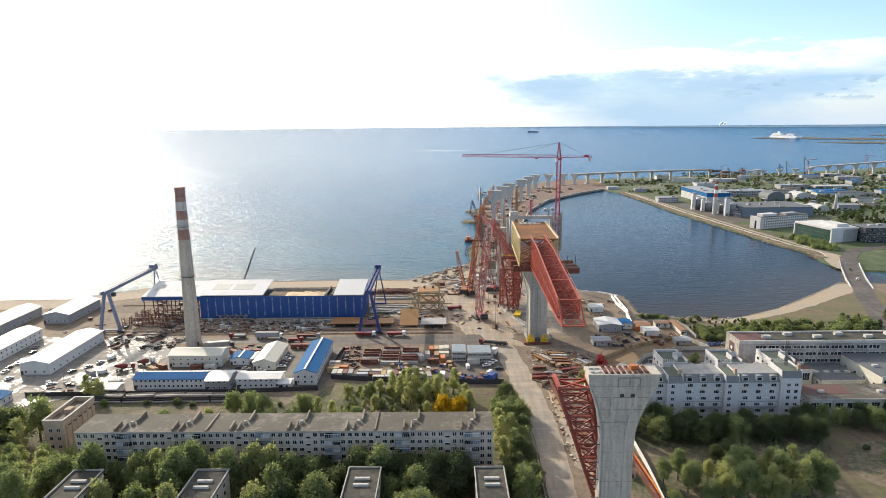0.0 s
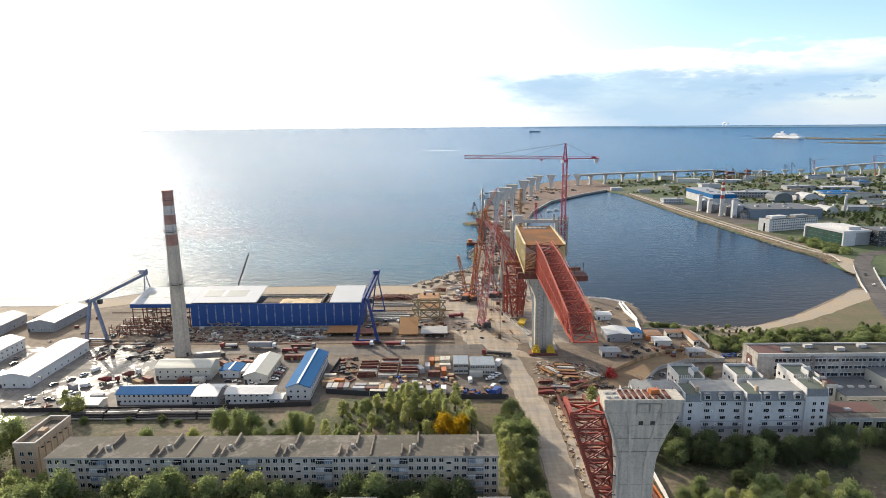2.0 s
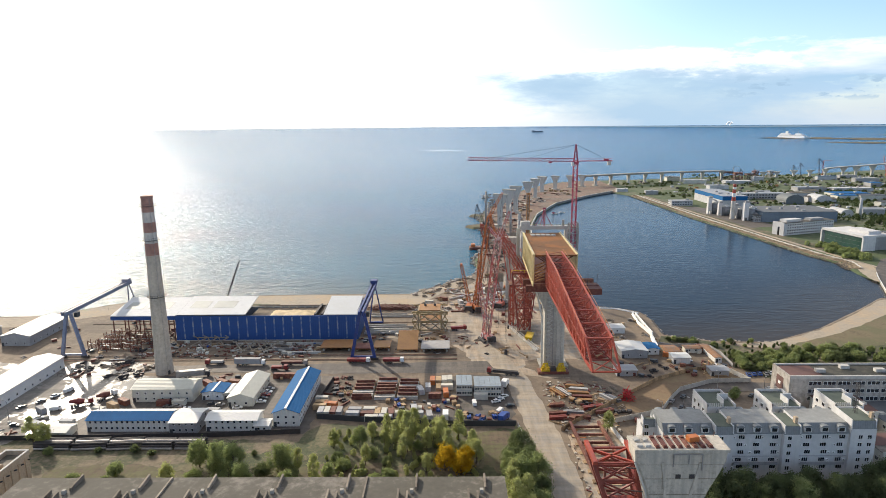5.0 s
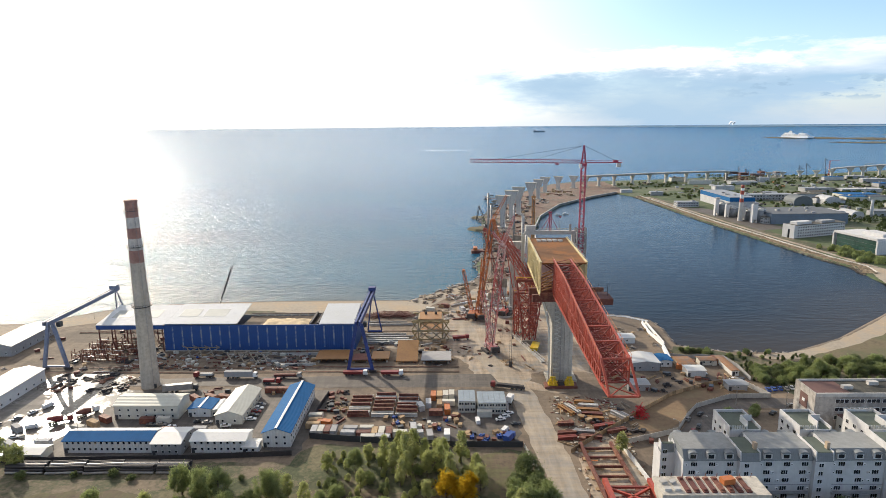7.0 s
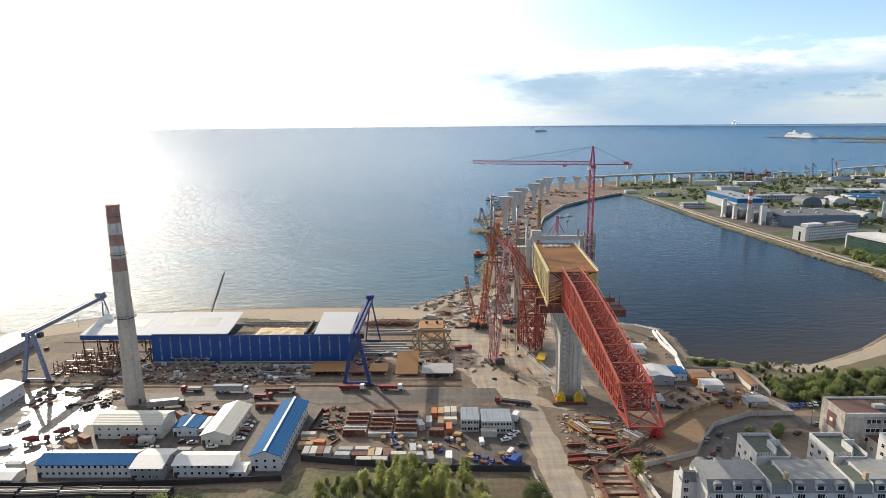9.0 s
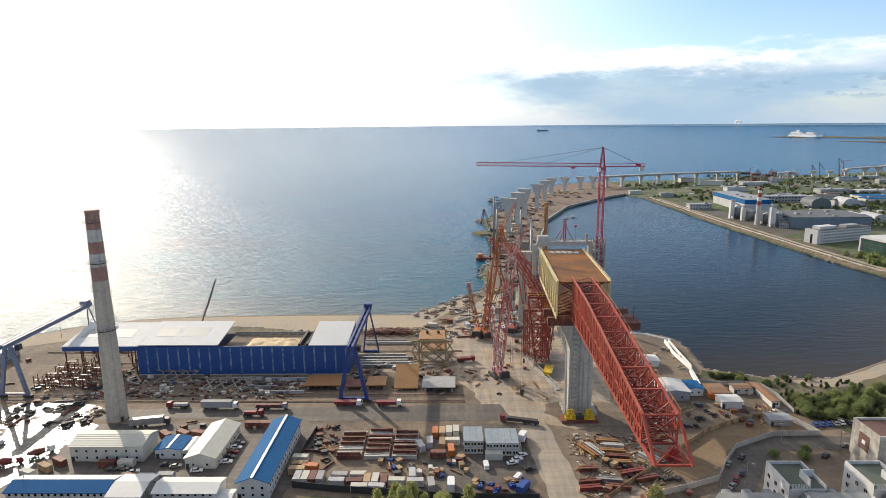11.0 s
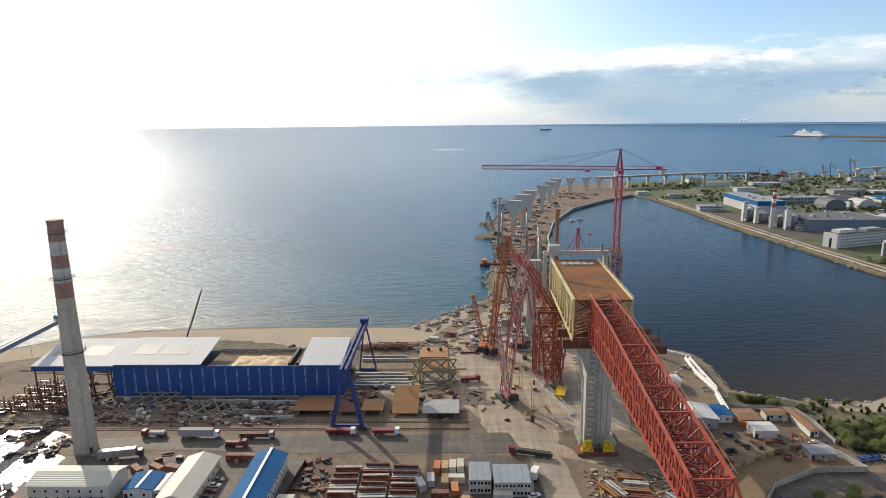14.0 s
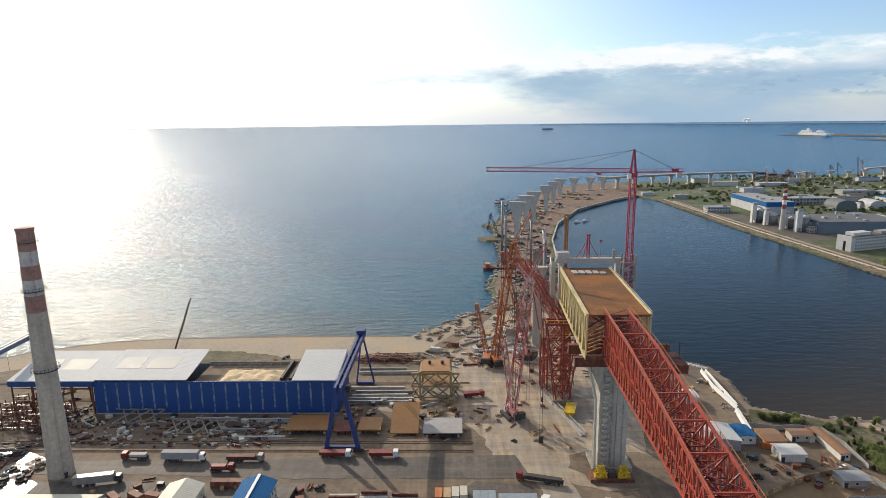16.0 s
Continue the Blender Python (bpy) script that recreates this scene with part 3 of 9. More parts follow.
NORTH = [(27, 560), (24, 600), (39, 674), (43, 811), (42, 886), (70, 978), (138, 1206), (211, 1341), (276, 1391), (400, 1410), (518, 1440), (678, 1500), (845, 1520), (1147, 1650), (2600, 2600), (2600, 640), (380, 505), (342, 515), (344, 544), (352, 581), (344, 617), (337, 701), (326, 847), (321, 1009), (317, 1119), (300, 1168), (276, 1142), (239, 1100), (207, 1057), (167, 1000), (121, 882), (98, 776), (87, 673), (87, 560)]
sheet("ground_south", SOUTH, 0.0, EARTH, "bare trodden earth of the building site", skirt=5, drop=2.6)
sheet("ground_north", NORTH, 0.0, FAR_GRASS, "rough grass and earth of the far bank", skirt=5, drop=2.6)
sheet("beach_west", [(-2500, 428), (-330, 434), (-274, 436), (-240, 464), (-205, 478), (-174, 483), (-106, 486), (-30, 486), (-8, 509), (13, 531), (13, 515), (-5, 490), (-20, 462), (-60, 455), (-110, 450), (-180, 452), (-230, 440), (-280, 415), (-330, 412), (-2500, 405)], 0.05, SAND, "pale sandy beach along the sea", "beach")
sheet("beach_bay", ragged(rounded([(160, 379), (187, 380), (230, 403), (284, 446), (309, 468), (320, 462), (302, 440), (282, 426), (250, 404), (226, 389), (192, 372), (172, 371)], 2), 5.0, 0.5), 0.05, SAND, "curved sandy beach beside the bay", "beach")
sheet("embankment", [(29, 545), (27, 600), (41, 674), (46, 811), (45, 886), (73, 978), (141, 1203), (213, 1337), (277, 1386), (330, 1385), (330, 1180), (300, 1160), (276, 1137), (238, 1094), (206, 1050), (164, 996), (118, 880), (95, 775), (85, 673), (85, 545)], 0.06, FILL, "earth embankment under the bridge piers", "ground")
sheet("bank_path", ragged([(345, 560), (354, 584), (346, 619), (339, 703), (328, 849), (323, 1009), (319, 1116), (325, 1117), (330, 1010), (338, 850), (349, 705), (356, 640), (366, 590), (362, 560)], 8.0, 1.3), 0.06, LOT, "sandy bank edged with stones", "ground")
sheet("dune_grass", ragged(rounded([(-214, 444), (-196, 456), (-168, 464), (-128, 464), (-98, 456), (-96, 448), (-120, 443), (-160, 440), (-200, 434)], 1), 3.0, 1.6), 0.09, GRASS, "thin dune grass and earth behind the hall", "grass")
sheet("grass_yard", ragged([(-175, 274), (-60, 270), (-52, 284), (27, 279), (31, 235), (36, 190), (36, -140), (-420, -140), (-420, 250), (-230, 250)]), 0.05, GRASS, "rough grass below the trees and flats", "grass")
sheet("grass_park", ragged([(60, -140), (64, 190), (70, 236), (150, 242), (152, 285), (300, 285), (420, 320), (420, -140)]), 0.05, GRASS, "dry grass and bare soil between trees", "grass")
sheet("grass_shore", ragged([(121, 383), (126, 392), (134, 389), (150, 382), (172, 370), (192, 371), (226, 388), (250, 403), (282, 425), (300, 438), (330, 440), (420, 400), (420, 322), (165, 322), (150, 340), (146, 350), (140, 366), (126, 372)]), 0.06, GRASS, "rough green slope above the beach", "grass")
sheet("dry_slope", ragged(rounded([(186, 372), (226, 391), (250, 405), (284, 429), (303, 441), (332, 440), (330, 408), (284, 388), (244, 374), (205, 364)], 2), 5.0, 0.6), 0.10, DRY_GRASS, "dry yellow-brown grass slope above the bay beach", "grass")
sheet("track_bed", ragged(rounded([(47.5, 196), (48, 240), (48.5, 284), (60, 292), (69, 282), (71, 240), (70.5, 196)], 1), 4.0, 0.8), 0.09, PALE_YARD, "pale trodden ground below the launching track", "ground")
sheet("sand_point", ragged(rounded([(361, 588), (350, 556), (341, 533), (338, 513), (347, 516), (358, 538), (368, 560), (372, 574)], 2), 3.0, 0.5), 0.12, SAND, "sandy point beside the road bridge", "ground")
sheet("dirt_lot", ragged(rounded([(139, 150), (137, 190), (142, 208), (152, 222), (153, 233), (160, 241), (200, 244), (260, 250), (260, 150)], 1)), 0.09, SOIL, "bare sandy lot crossed by worn paths", "ground")
for ring in ([(150, 190), (146, 206), (158, 220), (172, 226), (180, 214), (172, 196)], [(186, 180), (182, 204), (196, 224), (216, 226), (222, 196)], [(152, 172), (158, 186), (176, 186), (182, 172)]):
    sheet("grass_patch", rounded(ring, 2), 0.14, GRASS, "patch of rough grass on the sandy lot", "grass")
sheet("dirt_path", band([(150, 232), (146, 216), (126, 206), (100, 206), (80, 212)], 3.0), 0.12, SOIL, "sandy footpath worn through the grass", "path")

sheet("bank_verge", ragged([(352, 640), (349, 705), (338, 850), (330, 1010), (326, 1110), (344, 1110), (352, 1010), (362, 850), (372, 720), (384, 640)], 8.0, 1.3), 0.05, GRASS, "green verge above the far bank", "grass")
sheet("bank_road", band([(372, 560), (366, 610), (360, 680), (356, 720), (348, 850), (342, 950), (336, 1100)], 5), 0.09, PALE_YARD, "pale service road along the far bank", "road")
sheet("works_yard", [(362, 770), (400, 780), (398, 905), (370, 960), (350, 960), (356, 850)], 0.08, ASPHALT, "grey paved yard of the works", "yard")
sheet("grass_strip", ragged(rounded([(-112, 250), (-84, 258), (-62, 264), (-58, 284), (-46, 282), (-20, 280), (2, 277), (6, 266), (-20, 258), (-44, 262), (-60, 252), (-90, 246)], 1), 3.0), 0.11, LAWN, "strip of darker green grass below the fence", "grass")
sheet("rubble_ground", ragged(rounded([(10, 256), (9, 272), (14, 278), (26, 278), (29, 262), (30, 246), (20, 244)], 1), 3.0), 0.12, SOIL, "bare brown ground with rubble beside the road", "ground")
sheet("trodden_strip", ragged(rounded([(-150, 250), (-120, 254), (-96, 246), (-60, 250), (-40, 254), (-20, 252), (-22, 244), (-60, 240), (-120, 240), (-150, 242)], 1), 3.0), 0.10, SOIL, "dry trodden earth between the flats and the pipe stacks", "ground")
# roads and yards
sheet("road_site", ragged([(33, -140), (34.5, 150), (34.8, 190), (35.6, 215), (35.2, 245), (34.0, 262), (31.0, 290), (27, 330), (18, 362), (6, 400), (0, 440), (12, 440), (18, 402), (30, 364), (39, 332), (42.5, 300), (45.5, 265), (46.5, 235), (45.5, 205), (44, 180), (43, 150), (42, -140)], 5.0, 0.5), 0.10, DUSTY_ROAD, "dusty pale concrete site road", "road")
sheet("road_yard", ragged([(-240, 338), (-141, 341), (-60, 338), (20, 338), (30, 342), (30, 354), (-5, 353), (-141, 350), (-230, 352)], 5.0, 0.6), 0.08, ASPHALT, "grey asphalt road across the yard", "road")
sheet("yard_pale", ragged(rounded([(-46, 392), (-24, 398), (-14, 440), (-6, 470), (10, 500), (28, 540), (58, 540), (70, 470), (84, 440), (86, 400), (74, 372), (70, 346), (60, 330), (40, 332), (34, 342), (14, 345), (5, 378), (-20, 388)], 1)), 0.07, PALE_YARD, "pale dusty working yard below the cranes", "yard")
sheet("trampled_earth", ragged([(57 + 17 * math.cos(a) * (1 + 0.15 * math.sin(3 * a)), 345 + 13 * math.sin(a)) for a in [math.pi * k / 10 for k in range(20)]], 3.0, 1.4), 0.09, EARTH, "brown trampled earth round the foot of the pier", "ground")
sheet("yard_parking", ragged([(-12, 286), (27, 284), (30, 310), (24, 334), (4, 336), (-10, 320)]), 0.06, ASPHALT, "grey parking yard by the site office", "yard")
sheet("yard_offices", ragged([(-175, 272), (-60, 276), (-56, 335), (-140, 336), (-200, 336), (-250, 300)]), 0.06, ASPHALT, "grey yard between the site buildings", "yard")
sheet("street", band([(80, 270), (94, 284), (103, 296), (112, 310), (124, 318), (140, 320), (160, 318), (230, 330), (300, 395)], 11), 0.11, ASPHALT, "asphalt street curving round the flats", "road")
sheet("sand_lot", ragged(rounded([(72, 298), (88, 292), (100, 306), (112, 320), (128, 327), (146, 327), (138, 342), (120, 338), (104, 330), (88, 316)], 1)), 0.10, LOT, "fenced lot of levelled brown sand", "ground")
sheet("road_bridge_street", band([(255, 330), (283, 383), (302, 425), (318, 455), (330, 480), (352, 520), (372, 555), (400, 590), (470, 620), (800, 700)], 13), 0.14, ASPHALT, "two-lane road to the bay bridge", "road")
sheet("wet_yard", ragged(rounded([(-192, 336), (-160, 340), (-150, 332), (-158, 312), (-158, 296), (-168, 276), (-200, 274), (-215, 282), (-200, 300), (-186, 312), (-196, 322)], 1)), 0.10, WET, "wet ground with puddles shining in the sun", "ground")
sheet("wet_track", ragged(rounded([(-206, 338), (-204, 356), (-190, 358), (-172, 357), (-158, 350), (-158, 336), (-170, 330), (-190, 330)], 1)), 0.14, WET, "puddled ground along the crane rails shining in the sun", "ground")
sheet("wet_lane", ragged(rounded([(-278, 248), (-202, 254), (-172, 274), (-190, 300), (-186, 318), (-192, 338), (-222, 352), (-268, 360), (-285, 320)], 1)), 0.12, WET_LANE, "damp grey lane with puddles shining in the sun", "ground")


# ---- large things ----
def window_mesh(w, h, sashes=2):
    g = Geo().box(-w / 2, w / 2, -0.06, 0.10, 0, h, 0)
    inner = (w - 0.16 - 0.1 * (sashes - 1)) / sashes
    for i in range(sashes):
        x = -w / 2 + 0.08 + i * (inner + 0.1)
        g.box(x, x + inner, -0.075, 0.0, 0.09, h - 0.09, 1)
    return g.mesh("window", WHITE_PAINT, GLASS)


WINDOW = window_mesh(1.5, 1.5)
WINDOW3 = window_mesh(2.2, 1.5, 3)
SLIT = window_mesh(1.8, 0.9, 1)
DOOR = Geo().box(-0.6, 0.6, -0.06, 0.06, 0, 2.1, 0).box(0.35, 0.45, -0.1, 0.0, 0.95, 1.1, 1).mesh("door", DARK_PAINT, STEEL)


def windows(parent, x0, x1, y, z0, floors, storey, count, mesh=None, turn=0.0, skip=()):
    """Rows of windows on a wall that faces -y (turn 0), +x (90) or -x (-90); for turned walls x0, x1 run along y."""
    for k in range(floors):
        for i in range(count):
            if (k, i) in skip or i in skip:
                continue
            a = x0 + (x1 - x0) * (i + 0.5) / count
            at = (a, y, z0 + k * storey) if turn == 0 else (y, a, z0 + k * storey)
            part("window", mesh or WINDOW, None, parent, at=at, rz=turn)


# the tall chimney
chimney = thing("chimney", "tall tapered concrete chimney with pale red and white bands", "chimney", -148, 341)
R = lambda z: 4.4 - 1.75 * (z / 92.0) ** 0.85
bands = [(0, 62.5, CHIMNEY, "concrete shaft"), (62.5, 68.5, CHIMNEY_RED, "pale red band"), (68.5, 74, CHIMNEY_WHITE, "off-white band"), (74, 79, CHIMNEY_RED, "pale red band"), (79, 84, CHIMNEY_WHITE, "off-white band"), (84, 91, CHIMNEY_RED, "pale red band")]
for z0, z1, m, lab in bands:
    n = max(1, round((z1 - z0) / 6))
    g = Geo().lathe([(R(z0 + (z1 - z0) * i / n), z0 + (z1 - z0) * i / n) for i in range(n + 1)], 28)
    part("shaft" if z0 == 0 else "band", g, m, chimney, lab, smooth=True)
g = Geo().tube((0, 0, 90.9), (0, 0, 92), R(90) + 0.25, R(92) + 0.25, 28).tube((0, 0, 92), (0, 0, 92.05), R(92) - 0.5, R(92) - 0.5, 28)
part("rim", g, CHIMNEY_RED, chimney)
for z in (41.0, 70.0, 87.0):
    g = Geo()
    r = R(z) + 1.0
    g.tube((0, 0, z - 0.1), (0, 0, z), r, r, 24)
    for i in range(24):
        a, b = 2 * math.pi * i / 24, 2 * math.pi * (i + 1) / 24
        g.beam((r * math.cos(a), r * math.sin(a), z), (r * math.cos(a), r * math.sin(a), z + 1.1), 0.07)
        g.beam((r * math.cos(a), r * math.sin(a), z + 1.1), (r * math.cos(b), r * math.sin(b), z + 1.1), 0.07)
    part("gallery", g, DARK, chimney, "railed iron gallery")
g = Geo()
for s in (-0.25, 0.25):
    g.beam((R(0) * 0.75, -R(0) * 0.75 + s, 1), (R(92) * 0.8, -R(92) * 0.8 + s, 91), 0.07)
part("ladder", g, STEEL, chimney)
part("door", DOOR, None, chimney, at=(3.6, -2.62, 0), rz=55)

STRIP = material("dusty_light_strip", (0.30, 0.36, 0.42), 0.6, vary=0.5, grain=0.5, patch=0.35, second=(0.06, 0.12, 0.28), share=0.3)
HALL_ROOF = material("dusty_white_hall_roof", (0.60, 0.615, 0.62), 0.7, vary=0.15, grain=0.4, patch=0.05, second=(0.53, 0.54, 0.53), share=0.2, ribs=0.5, spec=0.3)
SKYLIGHT = material("dull_translucent_sheet", (0.36, 0.375, 0.35), 0.6, vary=0.15, grain=0.4, patch=0.1)
# the blue assembly hall
hall = thing("assembly_hall", "long blue sheet-metal hall, partly roofed in white, beside the beach", "hall", -127, 388)
X = lambda x: x + 127
g = Geo().box(X(-162), X(-54), 0, 0.4, 0.3, 15.4)
part("front_wall", g, BLUE_WALL, hall)
part("plinth", Geo().box(X(-162), X(-54), -0.15, 0.0, 0, 0.6), CONCRETE, hall)
part("back_wall", Geo().box(X(-162), X(-54), 26, 26.4, 0, 13.2), GREY_WALL, hall)
for xe in (-162, -54.4):
    g = Geo()
    g.solid([(X(xe), 0.4, 0.3), (X(xe) + 0.4, 0.4, 0.3), (X(xe) + 0.4, 26, 0.3), (X(xe), 26, 0.3), (X(xe), 0.4, 15.4), (X(xe) + 0.4, 0.4, 15.4), (X(xe) + 0.4, 26, 18.6), (X(xe), 26, 18.6)])
    part("side_wall", g, BLUE_WALL, hall)
for i, (a, b, up) in enumerate(((-200, -161, 0.0), (-160.8, -120, 0.55), (-74, -54, 0.2))):
    slope = lambda x0, x1, y0, y1, lift, thick: [(X(x0), y0, 15.58 + up + (y0 + 0.6) * 0.127 + lift), (X(x1), y0, 15.58 + up + (y0 + 0.6) * 0.127 + lift), (X(x1), y1, 15.58 + up + (y1 + 0.6) * 0.127 + lift), (X(x0), y1, 15.58 + up + (y1 + 0.6) * 0.127 + lift), (X(x0), y0, 15.58 + up + (y0 + 0.6) * 0.127 + lift + thick), (X(x1), y0, 15.58 + up + (y0 + 0.6) * 0.127 + lift + thick), (X(x1), y1, 15.58 + up + (y1 + 0.6) * 0.127 + lift + thick), (X(x0), y1, 15.58 + up + (y1 + 0.6) * 0.127 + lift + thick)]
    roof = part("roof", Geo().solid(slope(a, b, -0.6, 27, 0.0, 0.35)), HALL_ROOF, hall, "white sheet roof bay")
    part("flashing", Geo().solid(slope(b - 0.35, b, -0.6, 27, 0.36, 0.14)), GREY_ROOF, roof, "grey edge flashing")
    if i < 2:
        for xa, xb in ((a + 4, a + 15), (a + 18, a + 31)):
            part("skylight", Geo().solid(slope(xa, xb, 9, 19, 0.355, 0.06)), SKYLIGHT, roof, "dull translucent roof sheet")
part("fascia", Geo().box(X(-200), X(-162), -0.5, 0.0, 13.2, 15.5), BLUE_WALL, hall)
for i in range(9):
    x = X(-76 - i * 5.0)
    part("column", Geo().box(x - 0.4, x + 0.4, 25.3, 25.95, 0, 13.6), CONCRETE, hall)
part("crane_beam", Geo().box(X(-120), X(-74), 25.2, 25.9, 13.6, 14.3), DUSTY_SCRAP, hall, "dusty concrete crane beam")
for x in (-80.5, -76.5):
    part("cross_wall", Geo().box(X(x), X(x) + 1.2, 4, 25.2, 12.4, 15.2), DARK, hall, "dark steel frame across the bay")
for i in range(20):
    x = X(-157 + i * 5.35)
    part("light_strip", Geo().box(x - 0.38, x + 0.38, -0.06, 0.02, 1.2 + (i * 7 % 3), 14.6), STRIP, hall, "narrow dusty translucent strip")
heap_sand = Geo()
NX, NY = 26, 14
for iy in range(NY + 1):
    for ix in range(NX + 1):
        x, y = ix / NX, iy / NY
        edge = min(1.0, 6 * min(x, 1 - x, y, 1 - y))
        heap_sand.v.append((X(-109 + 27 * x), 4 + 16 * y, 12.35 + edge * (1.1 + 1.6 * noise.noise((x * 5, y * 3.5, 4.0)) + 0.6 * noise.noise((x * 17, y * 11, 1.0)))))
for iy in range(NY):
    for ix in range(NX):
        k = iy * (NX + 1) + ix
        heap_sand.f.append((k, k + 1, k + NX + 2, k + NX + 1))
        heap_sand.m.append(0)
part("sand_mound", heap_sand, SUNLIT_SAND, hall, "uneven heap of sunlit sand inside the open bay", smooth=True)
part("inner_floor", Geo().box(X(-120), X(-74), 0.5, 25.9, 12.0, 12.4), EARTH, hall)
for x in (-199, -190, -181, -172, -163):
    for y in (0.5, 13, 26):
        part("post", Geo().box(X(x) - 0.25, X(x) + 0.25, y - 0.25, y + 0.25, 0, 15.5 + y * 0.12), RUST_STEEL, hall)
for y in (0.5, 13, 26):
    for z in (6, 12, 15):
        part("bracing", Geo().beam((X(-199), y, z), (X(-163), y, z), 0.35), RUST_STEEL, hall)


# blocks of flats
def slab_block(name, label, x0, x1, y0, y1, h, floors, bays, storey=2.75, sections=7, vents=True, felt=FELT_ROOF):
    b = thing(name, label, "apartment building", x0, y0)
    w, d = x1 - x0, y1 - y0
    part("wall", Geo().box(0, w, 0, d, 0, h), PANEL_WALL, b)
    part("roof", Geo().box(-0.3, w + 0.3, -0.4, d + 0.4, h, h + 0.35), felt, b, "weathered felt roof")
    part("cornice", Geo().box(-0.35, w + 0.35, -0.45, -0.4, h - 0.25, h + 0.5), PANEL_DARK, b)
    top = h - 1.9
    per = w / bays
    for k in range(floors):
        z = top - k * storey
        for i in range(bays):
            x = (i + 0.5) * per
            j = i % 10
            if j == 3:
                part("stair_window", SLIT, None, b, at=(x, 0, z - 0.7))
            elif j in (6, 7):
                g_at = (x, 0, z - 0.9)
                base, panes, bars = BALCONIES[(i * 7 + k * 5 + i // 10) % 3]
                loggia = part("balcony", base, None, b, at=g_at)
                part("glazing", panes, None, loggia)
                part("glazing_frame", bars, None, loggia)
            else:
                part("window", WINDOW, None, b, at=(x, 0, z))
    part("plinth", Geo().box(-0.05, w + 0.05, -0.08, 0.0, 0, 1.4), CONCRETE, b)
    for k in range(floors):
        part("joint", Geo().box(0, w, -0.03, 0.0, top - k * storey - 0.72, top - k * storey - 0.66), PANEL_DARK, b)
    if vents:
        for i in range(sections):
            x = 13.5 + 20.3 * i
            for a, b0, b1, up in ((0.0, 0.3, d * 0.42, 1.3), (2.6, 0.3, d * 0.36, 1.2), (5.0, d * 0.5, d, 1.4)):
                part("fire_wall", Geo().solid([(x + a, b0, h + 0.35), (x + a + 0.55, b0, h + 0.35), (x + a + 0.55, b1, h + 0.35), (x + a, b1, h + 0.35), (x + a, b0, h + up), (x + a + 0.55, b0, h + up), (x + a + 0.55, b1, h + up + 0.4), (x + a, b1, h + up + 0.4)]), DUSTY_SCRAP, b, "stepped fire wall")
            part("vent_block", Geo().box(x + 3.6, x + 4.6, d * 0.38, d * 0.46, h + 0.35, h + 1.5), PANEL_DARK, b, "small vent shaft")
        for x in (45.7, 105.0):
            part("joint_wall", Geo().box(x, x + 0.5, 0.2, d, h + 0.35, h + 0.85), DUSTY_SCRAP, b, "low wall along the expansion joint")
    return b


def balcony_mesh(glazing):
    """Slab with parapet, the panes above it and the white frame that holds them."""
    base = Geo().box(-1.4, 1.4, -1.1, 0.0, -0.1, 0.05).box(-1.4, 1.4, -1.12, -1.04, 0.05, 1.0).box(-1.4, -1.32, -1.1, 0, 0.05, 1.0).box(1.32, 1.4, -1.1, 0, 0.05, 1.0)
    panes = Geo().box(-1.3, 1.3, -0.08, -0.02, 0.05, 2.3)
    bars = Geo().box(-1.4, 1.4, -1.1, -1.0, 2.25, 2.33)
    for k in range(4):
        panes.box(-1.38 + k * 0.69, -0.73 + k * 0.69, -1.08, -1.03, 1.04, 2.25)
        bars.box(-1.4 + k * 0.69, -1.36 + k * 0.69, -1.1, -1.0, 1.0, 2.3)
    return base.mesh("balcony", PANEL_DARK), panes.mesh("glazing", glazing), bars.mesh("glazing_frame", WHITE_PAINT)


BALCONIES = [balcony_mesh(GLASS), balcony_mesh(BLUE_GREY), balcony_mesh(FAR_WHITE)]
slab_block("apartment_block", "long grey panel block of flats with a weathered flat roof", -130.5, 16, 197.4, 210.8, 20.0, 7, 60)
for x0, x1, y0, y1 in ((-122.2, -113.0, 120, 182.3), (-81.8, -71.6, 120, 182.0), (-32.1, -21.9, 120, 182.8), (9, 18.3, 120, 182.6)):
    b = slab_block("low_block", "grey panel block of flats with a flat dark roof among trees", x0, x1, y0, y1, 14.2, 5, 4, vents=False, felt=OLD_FELT)
    for k in (6, 9.5):
        part("roof_hatch", Geo().box(2.6, 7.4, y1 - y0 - k - 0.8, y1 - y0 - k, 14.55, 15.3), PALE_CONCRETE, b, "pale ventilation kerb on the roof")
    part("parapet", Geo().box(-0.3, 0.05, 0, y1 - y0 + 0.4, 14.55, 15.1).box(x1 - x0 - 0.05, x1 - x0 + 0.3, 0, y1 - y0 + 0.4, 14.55, 15.1).box(0.05, x1 - x0 - 0.05, y1 - y0 + 0.1, y1 - y0 + 0.4, 14.55, 15.1), PANEL_DARK, b)
    windows(b, 2, y1 - y0 - 2, x1 - x0, 1.2, 5, 2.6, 10, turn=90)

# the tan brick building with roof walls
brickhouse = thing("brick_building", "tan brick utility building with a walled flat roof", "building", -152, 212.6)
part("wall", Geo().box(0, 7.6, 0, 20.6, 0, 15.5), BRICK, brickhouse)
part("roof", Geo().box(0.4, 7.2, 0.4, 20.2, 15.5, 15.6), FELT_ROOF, brickhouse)
